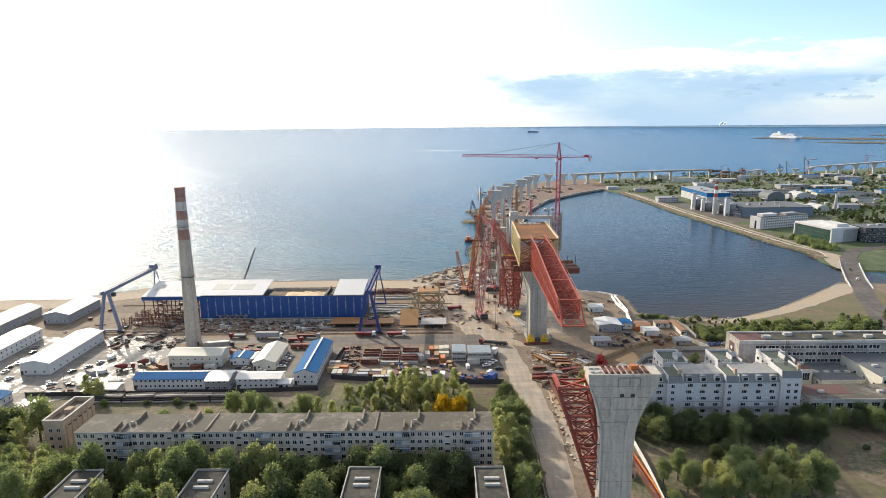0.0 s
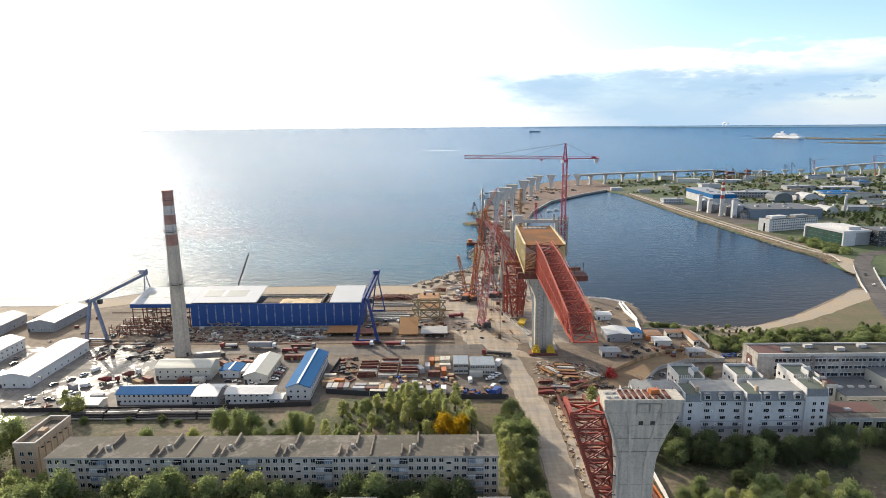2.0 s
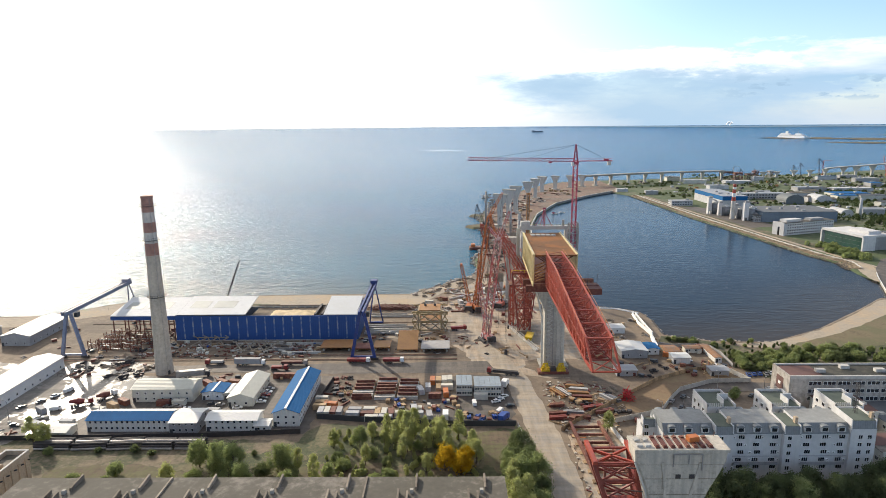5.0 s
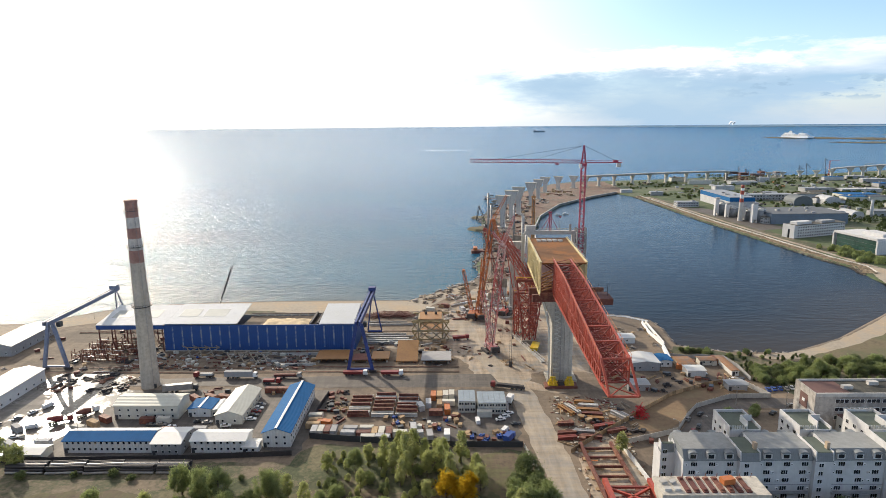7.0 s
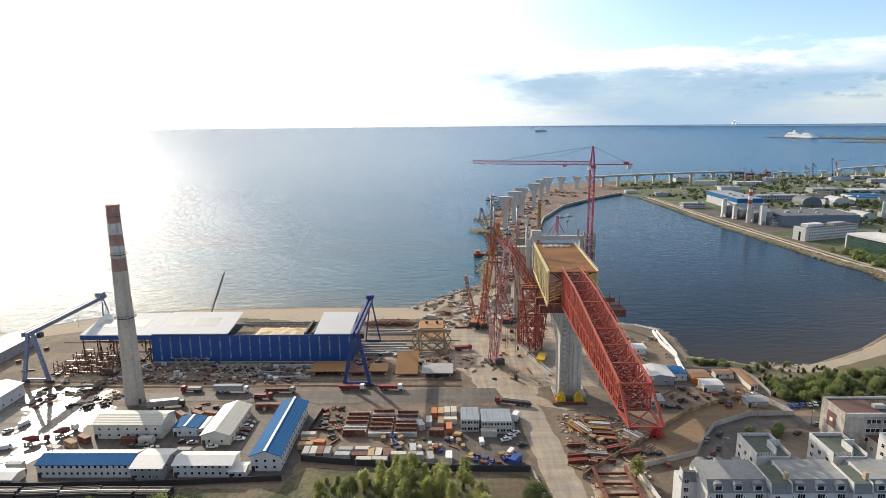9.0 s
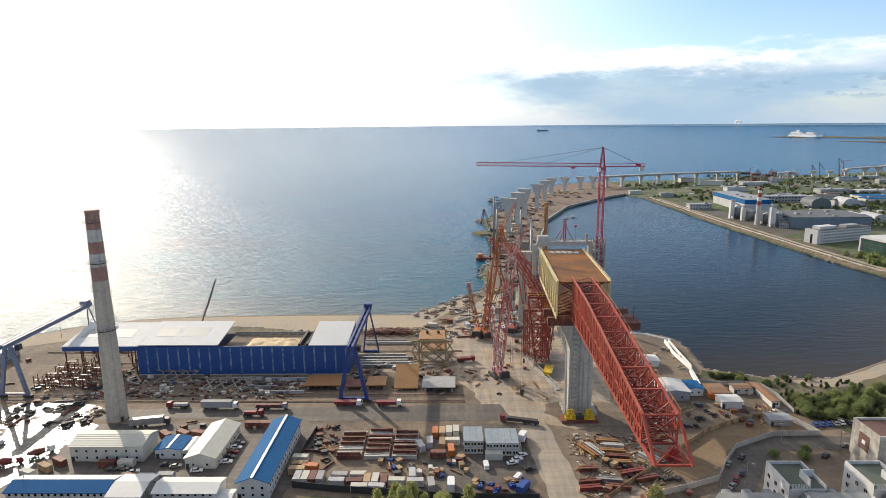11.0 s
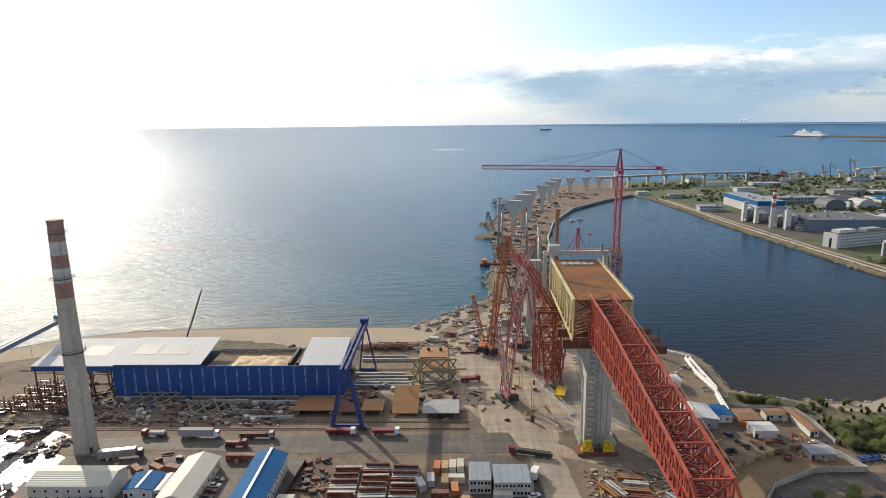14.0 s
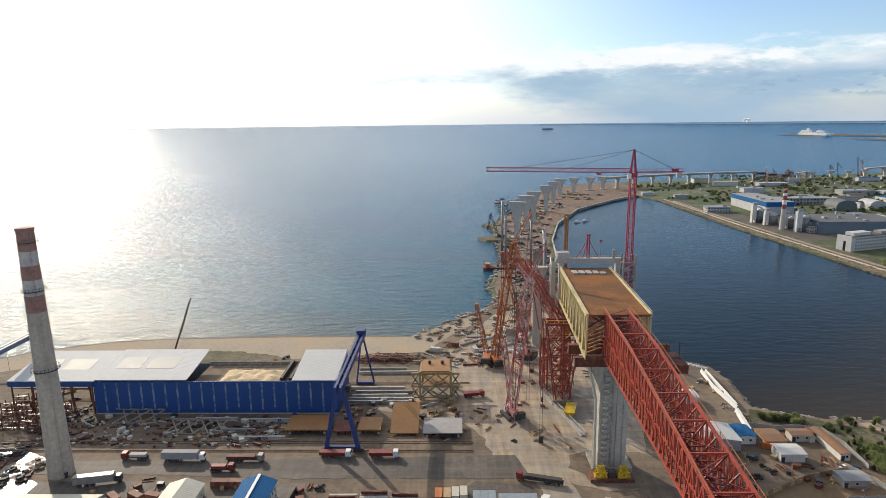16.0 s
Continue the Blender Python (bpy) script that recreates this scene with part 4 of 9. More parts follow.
for b in ((-0.2, 7.8, -0.2, 0.4), (-0.2, 7.8, 20.2, 20.8), (-0.2, 0.4, 0.4, 20.2), (7.2, 7.8, 0.4, 20.2)):
    part("parapet", Geo().box(*b, 15.5, 17.2), BRICK, brickhouse)
    part("coping", Geo().box(b[0] - 0.05, b[1] + 0.05, b[2] - 0.05, b[3] + 0.05, 17.2, 17.35), PALE_CONCRETE, brickhouse)
for k in range(6):
    part("pilaster", Geo().box(7.6, 8.0, 1.2 + k * 3.4, 2.0 + k * 3.4, 0, 15), BRICK, brickhouse)
    part("vent_pipe", Geo().beam((7.6, 2.9 + k * 3.4, 14.0), (8.6, 2.9 + k * 3.4, 14.4), 0.4), DARK, brickhouse)
part("roof_box", Geo().box(2.5, 5.0, 9, 12, 15.6, 17.2), BRICK, brickhouse)
windows(brickhouse, 1, 7, 0, 2.5, 4, 3.3, 2)

# ---- the bridge ----
DECK = lambda y: 62.2 + (335 - y) * 0.038
# the near pier, flared towards its top
near_pier = thing("bridge_pier", "tall grey concrete bridge pier with a wide flared head", "bridge pier", 53.2, 175)
levels = [(0, 4.9, 3.0), (28, 4.9, 3.0), (33, 5.3, 3.0), (37, 6.1, 3.0), (41, 7.4, 3.05), (45, 9.1, 3.1), (48.3, 10.5, 3.2), (50.7, 10.7, 3.2)]
g = Geo()
LEAN = lambda z: -0.9 * max(0.0, min(1.0, (45 - z) / 12))
for z, w, d in levels:
    o = LEAN(z)
    g.v += [(o - w + 0.5, -d, z), (o + w - 0.5, -d, z), (o + w, -d + 0.5, z), (o + w, d - 0.5, z), (o + w - 0.5, d, z), (o - w + 0.5, d, z), (o - w, d - 0.5, z), (o - w, -d + 0.5, z)]
for j in range(len(levels) - 1):
    for i in range(8):
        g.f.append((j * 8 + i, j * 8 + (i + 1) % 8, j * 8 + 8 + (i + 1) % 8, j * 8 + 8 + i))
        g.m.append(0)
part("shaft", g, CONCRETE, near_pier)
for sx in (-1, 1):
    for (z0, w0, d0), (z1, w1, d1) in zip(levels[:6], levels[1:7]):
        a0, a1 = LEAN(z0) + sx * w0 * 0.42, LEAN(z1) + sx * w1 * 0.42
        part("rib", Geo().solid([(a0 - 0.35, -d0 - 0.2, z0), (a0 + 0.35, -d0 - 0.2, z0), (a0 + 0.35, -d0, z0), (a0 - 0.35, -d0, z0), (a1 - 0.35, -d1 - 0.2, z1), (a1 + 0.35, -d1 - 0.2, z1), (a1 + 0.35, -d1, z1), (a1 - 0.35, -d1, z1)]), CONCRETE, near_pier)
part("light_edge", Geo().beam((-10.6, -2.6, 48.3), (-7.9, -2.6, 41), 0.4).beam((-7.9, -2.6, 41), (-6.2, -2.6, 33), 0.4).beam((-6.2, -2.6, 33), (-5.9, -2.6, 2), 0.4), PALE_CONCRETE, near_pier)
for z in (6, 11, 16, 21, 26, 31):
    part("formwork_joint", Geo().box(LEAN(z) - 4.75, LEAN(z) + 4.75, -3.03, -2.98, z, z + 0.09), DUSTY_SCRAP, near_pier, "dark casting joint")
for z, w in ((36, 5.8), (40, 7.0), (44, 8.6), (47.6, 10.1)):
    part("formwork_joint", Geo().box(LEAN(z) - w + 0.4, LEAN(z) + w - 0.4, -3.2, -3.02, z, z + 0.09), DUSTY_SCRAP, near_pier, "dark casting joint")
part("cap", Geo().box(-10.9, 10.9, -3.4, 3.4, 50.7, 51.5), CONCRETE, near_pier)
for k in range(8):
    x = -5.4 + k * 1.75
    part("bearing_plate", Geo().box(x - 0.5, x + 0.5, -2.7, 2.7, 51.5, 51.8), RUST_STEEL, near_pier, "faded red bearing beam")
    for yy in (-2.3, 1.7):
        part("anchor_box", Geo().box(x - 0.4, x + 0.4, yy, yy + 0.7, 51.8, 52.05), RUST_STEEL, near_pier)
part("tool_crate", Geo().turned(3.6, 0.4, 51.8, 2.6, 1.6, 1.2, 12), ORANGE_STEEL, near_pier)
for k in range(4):
    part("pale_block", Geo().turned(-9.4 + (k % 2) * 1.9, -1.6 + (k // 2) * 2.6, 51.5, 1.3, 1.0, 0.5, k * 9), PALE_CONCRETE, near_pier)
part("work_frame", Geo().beam((-2, -3.5, 50.4), (4.6, -3.5, 50.4), 0.22).beam((4.6, -3.6, 50.4), (4.6, -3.6, 46.5), 0.22).beam((-2, -3.6, 50.4), (-2, -3.6, 47.4), 0.22).beam((1.5, -3.6, 50.4), (1.5, -3.6, 48.2), 0.22), STEEL, near_pier)
for x in (-0.6, 2.6):
    part("pocket", Geo().box(x - 0.6, x + 0.6, -3.28, -3.18, 44.2, 45.2), DARK, near_pier)
for k in range(9):
    part("starter_bar", Geo().beam((-9.5 + k * 2.4, 3.0, 51.5), (-9.4 + k * 2.4, 3.0, 52.5), 0.1), RUST_STEEL, near_pier)
for z in (46, 40, 34, 28, 22, 16, 10):
    out = 5.8 + max(0, (z - 31) * 0.26)
    part("bracket", Geo().beam((-out, -2, z), (-out - 2.6, -2, z + 0.3), 0.22), DARK, near_pier)

# the red falsework tower beside it
tower = thing("falsework_tower", "dark red lattice falsework tower leaning in beside the concrete pier", "scaffold tower", 40, 183.2)
LEVELS = 9
TOWER = []
for k in range(LEVELS + 1):
    u = k / LEVELS
    x0, x1, dy = 9.6 - 14.6 * u, 11.9 - 6.6 * u, 2.2 + 1.4 * u
    TOWER.append([Vector((x0, -dy, 43.5 * u)), Vector((x1, -dy, 43.5 * u)), Vector((x1, dy, 43.5 * u)), Vector((x0, dy, 43.5 * u))])
for c in range(4):
    part("leg", Geo().beam(TOWER[0][c], TOWER[-1][c], 0.95), MAROON_STEEL, tower)
for k in range(LEVELS):
    for c in range(4):
        d = (c + 1) % 4
        part("tie_beam", Geo().beam(TOWER[k + 1][c], TOWER[k + 1][d], 0.5), MAROON_STEEL, tower)
        part("cross_brace", Geo().beam(TOWER[k][c], TOWER[k + 1][d], 0.36).beam(TOWER[k][d], TOWER[k + 1][c], 0.36), MAROON_STEEL, tower)
    if k % 3 == 1:
        part("walkway", Geo().beam(TOWER[k][0] + Vector((0, 0, 0.3)), TOWER[k][1] + Vector((0, 0, 0.3)), 1.2, 0.15), RED_STEEL, tower, "narrow red walkway")
for c in (0, 1):
    part("head_beam", Geo().beam(TOWER[-1][c] + Vector((0, -1.6, 0.9)), TOWER[-1][3 - c] + Vector((0, 1.6, 0.9)), 1.1, 1.0), RED_STEEL, tower)
part("head_brace", Geo().beam(TOWER[-1][0], TOWER[-1][2], 0.5).beam(TOWER[-1][1], TOWER[-1][3], 0.5), RED_STEEL, tower)

PIER_CONCRETE = material("light_pier_concrete", (0.45, 0.42, 0.36), 0.85, vary=0.25, grain=1.2, patch=0.15, bump=0.02, streak=0.12)
# main pier under the deck
main_pier = thing("bridge_pier", "grey concrete pier with a scaffold stair spiralling up its side", "bridge pier", 54, 348)
GROOVED = [(-5.1, -4.1), (-4.7, -4.5), (-0.7, -4.5), (-0.5, -4.1), (0.9, -4.1), (1.1, -4.5), (2.9, -4.5), (3.0, -4.3), (3.3, -4.3), (3.4, -4.5), (4.7, -4.5), (5.1, -4.1), (5.1, 4.1), (4.7, 4.5), (-4.7, 4.5), (-5.1, 4.1)]
for k in range(7):
    z0, z1 = 1.4 + k * 4.1, 1.4 + (k + 1) * 4.1 - 0.05
    part("lift", Geo().prism(GROOVED, z0, z1), PIER_CONCRETE, main_pier, "cast lift of pale grey concrete")
part("core", Geo().box(-4.9, 4.9, -4.0, 4.0, 1.0, 30.2), PIER_CONCRETE, main_pier)
flare = lambda u: [(x * (1 + u * (1.16 if x < 0 else 0.8)), y * (1 + 0.1 * u)) for x, y in GROOVED]
for k in range(4):
    u0, u1 = (k / 4) ** 1.2, ((k + 1) / 4) ** 1.2
    part("head", Geo().prism(flare(u0), 30.1 + k * 3.28, 30.1 + (k + 1) * 3.28, top_ring=flare(u1)), PIER_CONCRETE, main_pier, "flared concrete pier head")
part("plinth", Geo().box(-7, 7.5, -5.2, 6.5, 0.0, 1.4), PIER_CONCRETE, main_pier)
stair = part("stair_tower", Geo().beam((-3.9, -6.3, 1.4), (-3.9, -6.3, 40), 0.13).beam((-0.9, -6.3, 1.4), (-0.9, -6.3, 40), 0.13).beam((-3.9, -4.8, 1.4), (-3.9, -4.8, 40), 0.13).beam((-0.9, -4.8, 1.4), (-0.9, -4.8, 40), 0.13), STEEL, main_pier, "slender scaffold posts")
for k in range(17):
    z = 2.0 + k * 2.2
    part("flight", Geo().beam((-1.2, -5.9, z), (-3.5, -5.9, z + 1.2), 0.75, 0.16).beam((-3.5, -5.2, z + 1.2), (-1.2, -5.2, z + 2.1), 0.75, 0.16), GALVANISED, stair, "steep stair flight")
    part("landing", Geo().box(-4.2, -3.0, -6.4, -4.6, z + 1.12, z + 1.24).box(-4.3, -2.6, -6.46, -6.38, z + 1.3, z + 1.75), PALE_CONCRETE, stair, "pale landing with a toe board")
part("edge_pipe", Geo().tube((-6.3, -4.8, 1.4), (-6.7, -4.8, 28), 0.5).tube((-6.7, -4.8, 28), (-9.0, -4.9, 38), 0.5).tube((-9.0, -4.9, 38), (-10.6, -5, 43.2), 0.5), CREAM_WALL, main_pier, "pale riser pipe")
base = thing("jacking_frame", "low dark platform carrying bright yellow jacking machines", "machinery", 52.4, 338)
part("platform", Geo().box(-7.5, 8, -2.6, 3, 0.1, 1.3), RUST_STEEL, base)
for sx in (-3.6, 4.4):
    jack = part("jack", Geo().turned(sx, -0.2, 1.3, 4.4, 3.0, 0.6), YELLOW, base, "bright yellow jack frame")
    for k in range(4):
        x = sx - 1.8 + k * 1.2
        part("strut", Geo().beam((x, -1.6, 1.9), (sx + (x - sx) * 0.5, -0.2, 5.0), 0.42), YELLOW, jack)
        part("strut", Geo().beam((x, 1.3, 1.9), (sx + (x - sx) * 0.5, -0.2, 5.0), 0.42), YELLOW, jack)
    for k in (-1, 1):
        part("cylinder", Geo().tube((sx + k * 0.9, -0.9, 1.9), (sx + k * 0.9, -0.9, 4.2), 0.45, 0.45, 10), YELLOW, jack)
    part("ring_beam", Geo().beam((sx - 2.1, -1.5, 3.3), (sx + 2.1, -1.5, 3.3), 0.35).beam((sx - 1.3, -0.2, 5.0), (sx + 1.3, -0.2, 5.0), 0.6), YELLOW, jack)
part("hydraulic_box", Geo().box(-0.8, 1.6, -1.5, 1.2, 1.3, 3.2), DARK, base)

# the deck truss: an orange plate on cream trusses, with red crossbeams below
deck = thing("bridge_deck", "orange primed steel bridge deck on cream lattice side trusses", "bridge deck", 0, 0)
NEAR, FARY = 335.0, 414.0
XL = lambda y: 41.4 + (y - 335) * 0.055
XR = lambda y: 62.4 + (y - 335) * 0.07
for k in range(6):
    y0, y1 = NEAR + (FARY - NEAR) * k / 6, NEAR + (FARY - NEAR) * (k + 1) / 6 - 0.04
    g = Geo().solid([(XL(y0), y0, DECK(y0) - 0.7), (XR(y0), y0, DECK(y0) - 0.7), (XR(y1), y1, DECK(y1) - 0.7), (XL(y1), y1, DECK(y1) - 0.7), (XL(y0), y0, DECK(y0)), (XR(y0), y0, DECK(y0)), (XR(y1), y1, DECK(y1)), (XL(y1), y1, DECK(y1))])
    part("deck_panel", g, ORANGE_DECK, deck, "orange primed steel deck panel")
for side, XX in ((-1, XL), (1, XR)):
    top = Geo().beam((XX(NEAR), NEAR, DECK(NEAR) - 0.2), (XX(FARY), FARY, DECK(FARY) - 0.2), 0.9, 1.2)
    part("top_chord", top, YELLOW_STEEL, deck, "cream steel chord")
    part("bottom_chord", Geo().beam((XX(NEAR), NEAR, DECK(NEAR) - 15.2), (XX(FARY), FARY, DECK(FARY) - 15.2), 0.9, 1.1), YELLOW_STEEL, deck, "cream steel chord")
    n = 10
    for k in range(n):
        y0, y1 = NEAR + (FARY - NEAR) * k / n, NEAR + (FARY - NEAR) * (k + 1) / n
        ym = (y0 + y1) / 2
        part("diagonal", Geo().beam((XX(y0), y0, DECK(y0) - 15), (XX(ym), ym, DECK(ym) - 0.8), 0.62), YELLOW_STEEL, deck)
        part("diagonal", Geo().beam((XX(ym), ym, DECK(ym) - 0.8), (XX(y1), y1, DECK(y1) - 15), 0.62), YELLOW_STEEL, deck)
        part("upright", Geo().beam((XX(y0), y0, DECK(y0) - 15), (XX(y0), y0, DECK(y0) - 0.8), 0.5), YELLOW_STEEL, deck)
    part("rail", Geo().beam((XX(NEAR) + side * 0.3, NEAR, DECK(NEAR) + 1.1), (XX(FARY) + side * 0.3, FARY, DECK(FARY) + 1.1), 0.12), PALE_CONCRETE, deck)
for k in range(11):
    y = NEAR + (FARY - NEAR) * k / 10
    part("cross_girder", Geo().beam((XL(y), y, DECK(y) - 15), (XR(y), y, DECK(y) - 15), 0.8, 1.4), RUST_STEEL if k < 3 else YELLOW_STEEL, deck)
for k in range(7):
    z = DECK(NEAR) - 13.6 + k * 1.35
    part("end_bar", Geo().beam((XL(NEAR) + 0.8, NEAR + 1.2, z), (XL(NEAR) + 5.4, NEAR + 1.2, z + 1.7), 0.45), OCHRE, deck, "ochre diagonal bar in the open deck end")
for k in range(3):
    y = NEAR + 6 + k * 9
    part("sway_frame", Geo().beam((XL(y) + 0.5, y, DECK(y) - 14), (XR(y) - 0.5, y, DECK(y) - 1), 0.6).beam((XR(y) - 0.5, y, DECK(y) - 14), (XL(y) + 0.5, y, DECK(y) - 1), 0.6), RUST_STEEL, deck, "dark red sway frame inside the deck")
part("lower_deck", Geo().solid([(XL(352), 352, DECK(352) - 14.4), (XR(352), 352, DECK(352) - 14.4), (XR(FARY), FARY, DECK(FARY) - 14.4), (XL(FARY), FARY, DECK(FARY) - 14.4), (XL(352), 352, DECK(352) - 14.0), (XR(352), 352, DECK(352) - 14.0), (XR(FARY), FARY, DECK(FARY) - 14.0), (XL(FARY), FARY, DECK(FARY) - 14.0)]), RUST_STEEL, deck)
for y in (337, 349):
    part("bearing_beam", Geo().box(38, 74, y - 1.0, y + 1.0, 43.3, 46.6), RUST_STEEL, deck, "dark red bearing beam over the pier")
for k in range(14):
    y = 400 + (k % 3) * 2.2
    x = 50 + (k // 3) * 3.0
    part("deck_block", Geo().turned(x, y, DECK(y), 2.2, 1.2, 0.7, rnd.uniform(-12, 12)), PALE_CONCRETE, deck, "pale crate on the deck")
part("portal_beam", Geo().box(44, 79, 417, 419.4, 60.6, 62.8), PALE_CONCRETE, deck, "grey portal beam behind the deck")
for x in range(46, 80, 3):
    part("portal_post", Geo().box(x - 0.15, x + 0.15, 416.8, 417.0, 60.6, 64.0), PALE_CONCRETE, deck)
for x in (46.5, 72.5):
    part("portal_leg", Geo().box(x - 0.9, x + 0.9, 416.8, 419.2, 44, 60.6), PALE_CONCRETE, deck)
part("portal_cabin", Geo().box(44.5, 50, 416, 420.5, 62.9, 65.8), PALE_CONCRETE, deck, "pale cabin on the portal")
part("portal_rail", Geo().beam((50, 416.9, 64.0), (79, 416.9, 64.0), 0.18), YELLOW_STEEL, deck, "cream handrail on the portal")
part("stub_pipe", Geo().tube((70.8, 418.2, 62.8), (70.8, 418.2, 66.6), 0.75, 0.75, 10), STEEL, deck, "grey stub pipe on the portal")
derrick = thing("derrick", "small red derrick with stay legs on the portal beam", "derrick", 58.9, 418.2, 62.8)
part("mast", Geo().lattice((0, 0, 0), (0, 0, 10.4), 1.1, 1.1, 7, 0.14, up=(0, 1, 0)), CRIMSON_STEEL, derrick)
part("head", Geo().box(-1.0, 0.9, -0.5, 0.5, 10.4, 11.2), CRIMSON_STEEL, derrick)
for x, y in ((-5.4, 0.3), (4.9, 0.3), (-2.6, -0.7)):
    part("stay_leg", Geo().beam((x, y, 0.1), (0, 0, 9.0), 0.28), CRIMSON_STEEL, derrick)
sign_post = thing("sign_post", "thin post with a red heart-shaped board on the portal", "sign", 64.6, 418.2, 62.8)
part("post", Geo().tube((0, 0, 0), (0, 0, 7.6), 0.11), STEEL, sign_post)
board = part("board", Geo().prism([(0, 7.3), (0.9, 8.2), (0.65, 8.6), (0, 8.35), (-0.65, 8.6), (-0.9, 8.2)], -0.1, 0.1), CRIMSON_STEEL, sign_post)
board.matrix_basis = pose(0, 0, 0, 90, 0, 0)
lead = thing("piling_lead", "tall rusty brown piling lead standing behind the portal", "piling rig", 49.6, 424.0, ground(49.6, 424.0))
part("lead_mast", Geo().lattice((0, 0, 0), (0, 0, 81.5), 1.5, 1.5, 36, 0.17, up=(0, 1, 0)), OCHRE, lead)
part("lead_tube", Geo().tube((0, 0, 0.2), (0, 0, 80.5), 0.35, 0.35, 10), DUSTY_SCRAP, lead, "dusty steel tube inside the lead")
part("lead_head", Geo().box(-1.2, 1.2, -1.0, 1.0, 81.5, 82.6), OCHRE, lead)
part("hanging_platform", Geo().box(63.5, 74, 330, 342, 43.4, 46.4), RUST_STEEL, deck, "red hanging work platform")
for x in (64.5, 68, 72.5):
    part("platform_post", Geo().beam((x, 335, 46.4), (x, 335, 52.5), 0.2), DARK, deck)

# the launching nose, a cantilevered red truss
nose = thing("launching_nose", "long red lattice launching nose reaching out from the deck", "bridge truss", 0, 0)
Y0, Y1 = 228.0, 337.0
xl = lambda y: 43.2 + (y - 228) * 0.040
xr = lambda y: 51.5 + (y - 228) * 0.034
ztop = lambda y: 58.2 + 5.2 * min(1.0, (y - 228) / 75.0)
zbot = lambda y: 50.9 - 4.0 * (y - 228) / 109
N = 18
ys = [Y0 + (Y1 - Y0) * k / N for k in range(N + 1)]
for XX in (xl, xr):
    for k in range(N):
        a, b = ys[k], ys[k + 1]
        m = (a + b) / 2
        part("top_chord", Geo().beam((XX(a), a, ztop(a)), (XX(b), b, ztop(b)), 0.62, 0.62), RED_STEEL, nose)
        part("bottom_chord", Geo().beam((XX(a), a, zbot(a)), (XX(b), b, zbot(b)), 0.62, 0.62), RED_STEEL, nose)
        part("diagonal", Geo().beam((XX(a), a, zbot(a)), (XX(m), m, ztop(m)), 0.34), RED_STEEL, nose)
        part("diagonal", Geo().beam((XX(m), m, ztop(m)), (XX(b), b, zbot(b)), 0.34), RED_STEEL, nose)
        part("upright", Geo().beam((XX(a), a, zbot(a)), (XX(a), a, ztop(a)), 0.38), RED_STEEL, nose)
        part("upright", Geo().beam((XX(m), m, (zbot(m) + ztop(m)) / 2), (XX(a), a, (zbot(a) + ztop(a)) / 2), 0.3), RED_STEEL, nose)
for k in range(N):
    a, b = ys[k], ys[k + 1]
    m = (a + b) / 2
    if k % 2 == 0:
        part("cross_beam", Geo().beam((xl(a), a, ztop(a)), (xr(a), a, ztop(a)), 0.4), RED_STEEL, nose)
    part("top_brace", Geo().beam((xl(a), a, ztop(a)), (xr(b), b, ztop(b)), 0.2) if k % 2 else Geo().beam((xr(a), a, ztop(a)), (xl(b), b, ztop(b)), 0.2), MAROON_STEEL, nose)
    part("cross_beam", Geo().beam((xl(a), a, zbot(a)), (xr(a), a, zbot(a)), 0.5), MAROON_STEEL, nose)
    part("cross_beam", Geo().beam((xl(m), m, zbot(m)), (xr(m), m, zbot(m)), 0.35), MAROON_STEEL, nose)
    part("brace", Geo().beam((xl(a), a, zbot(a)), (xr(m), m, zbot(m)), 0.32).beam((xr(m), m, zbot(m)), (xl(b), b, zbot(b)), 0.32), MAROON_STEEL, nose)
    part("brace", Geo().beam((xr(a), a, zbot(a)), (xl(m), m, zbot(m)), 0.28).beam((xl(m), m, zbot(m)), (xr(b), b, zbot(b)), 0.28), MAROON_STEEL, nose)
    zc = lambda y: zbot(y) * 0.55 + ztop(y) * 0.45
    for XX in (xl, xr):
        part("middle_chord", Geo().beam((XX(a), a, zc(a)), (XX(b), b, zc(b)), 0.28), RED_STEEL, nose)
    part("middle_brace", Geo().beam((xl(a), a, zc(a)), (xr(m), m, zc(m)), 0.22).beam((xr(m), m, zc(m)), (xl(b), b, zc(b)), 0.22).beam((xl(a), a, zc(a)), (xr(a), a, zc(a)), 0.3), MAROON_STEEL, nose)
    for XX in (xl, xr):
        part("counter_diagonal", Geo().beam((XX(m), m, zbot(m)), (XX(b), b, ztop(b)), 0.3), RED_STEEL, nose)
        part("middle_upright", Geo().beam((XX(m), m, zbot(m)), (XX(m), m, ztop(m)), 0.32), RED_STEEL, nose)
    part("sway_brace", Geo().beam((xl(a), a, zbot(a)), (xr(a), a, ztop(a)), 0.3).beam((xr(a), a, zbot(a)), (xl(a), a, ztop(a)), 0.3), MAROON_STEEL, nose)
for XX in (xl, xr):
    part("tip_arm", Geo().beam((XX(Y0), Y0, ztop(Y0)), (XX(Y0) + 0.2, Y0 - 10, 51.0), 0.6).beam((XX(Y0), Y0, zbot(Y0)), (XX(Y0) + 0.4, Y0 - 9, 50.6), 0.6), RED_STEEL, nose)
part("tip_tie", Geo().beam((xl(Y0) + 0.4, Y0 - 9, 50.6), (xr(Y0) + 0.4, Y0 - 9, 50.6), 0.5).beam((xl(Y0), Y0, zbot(Y0)), (xr(Y0) + 0.4, Y0 - 9, 50.6), 0.3).beam((xr(Y0), Y0, zbot(Y0)), (xl(Y0) + 0.4, Y0 - 9, 50.6), 0.3), RED_STEEL, nose)

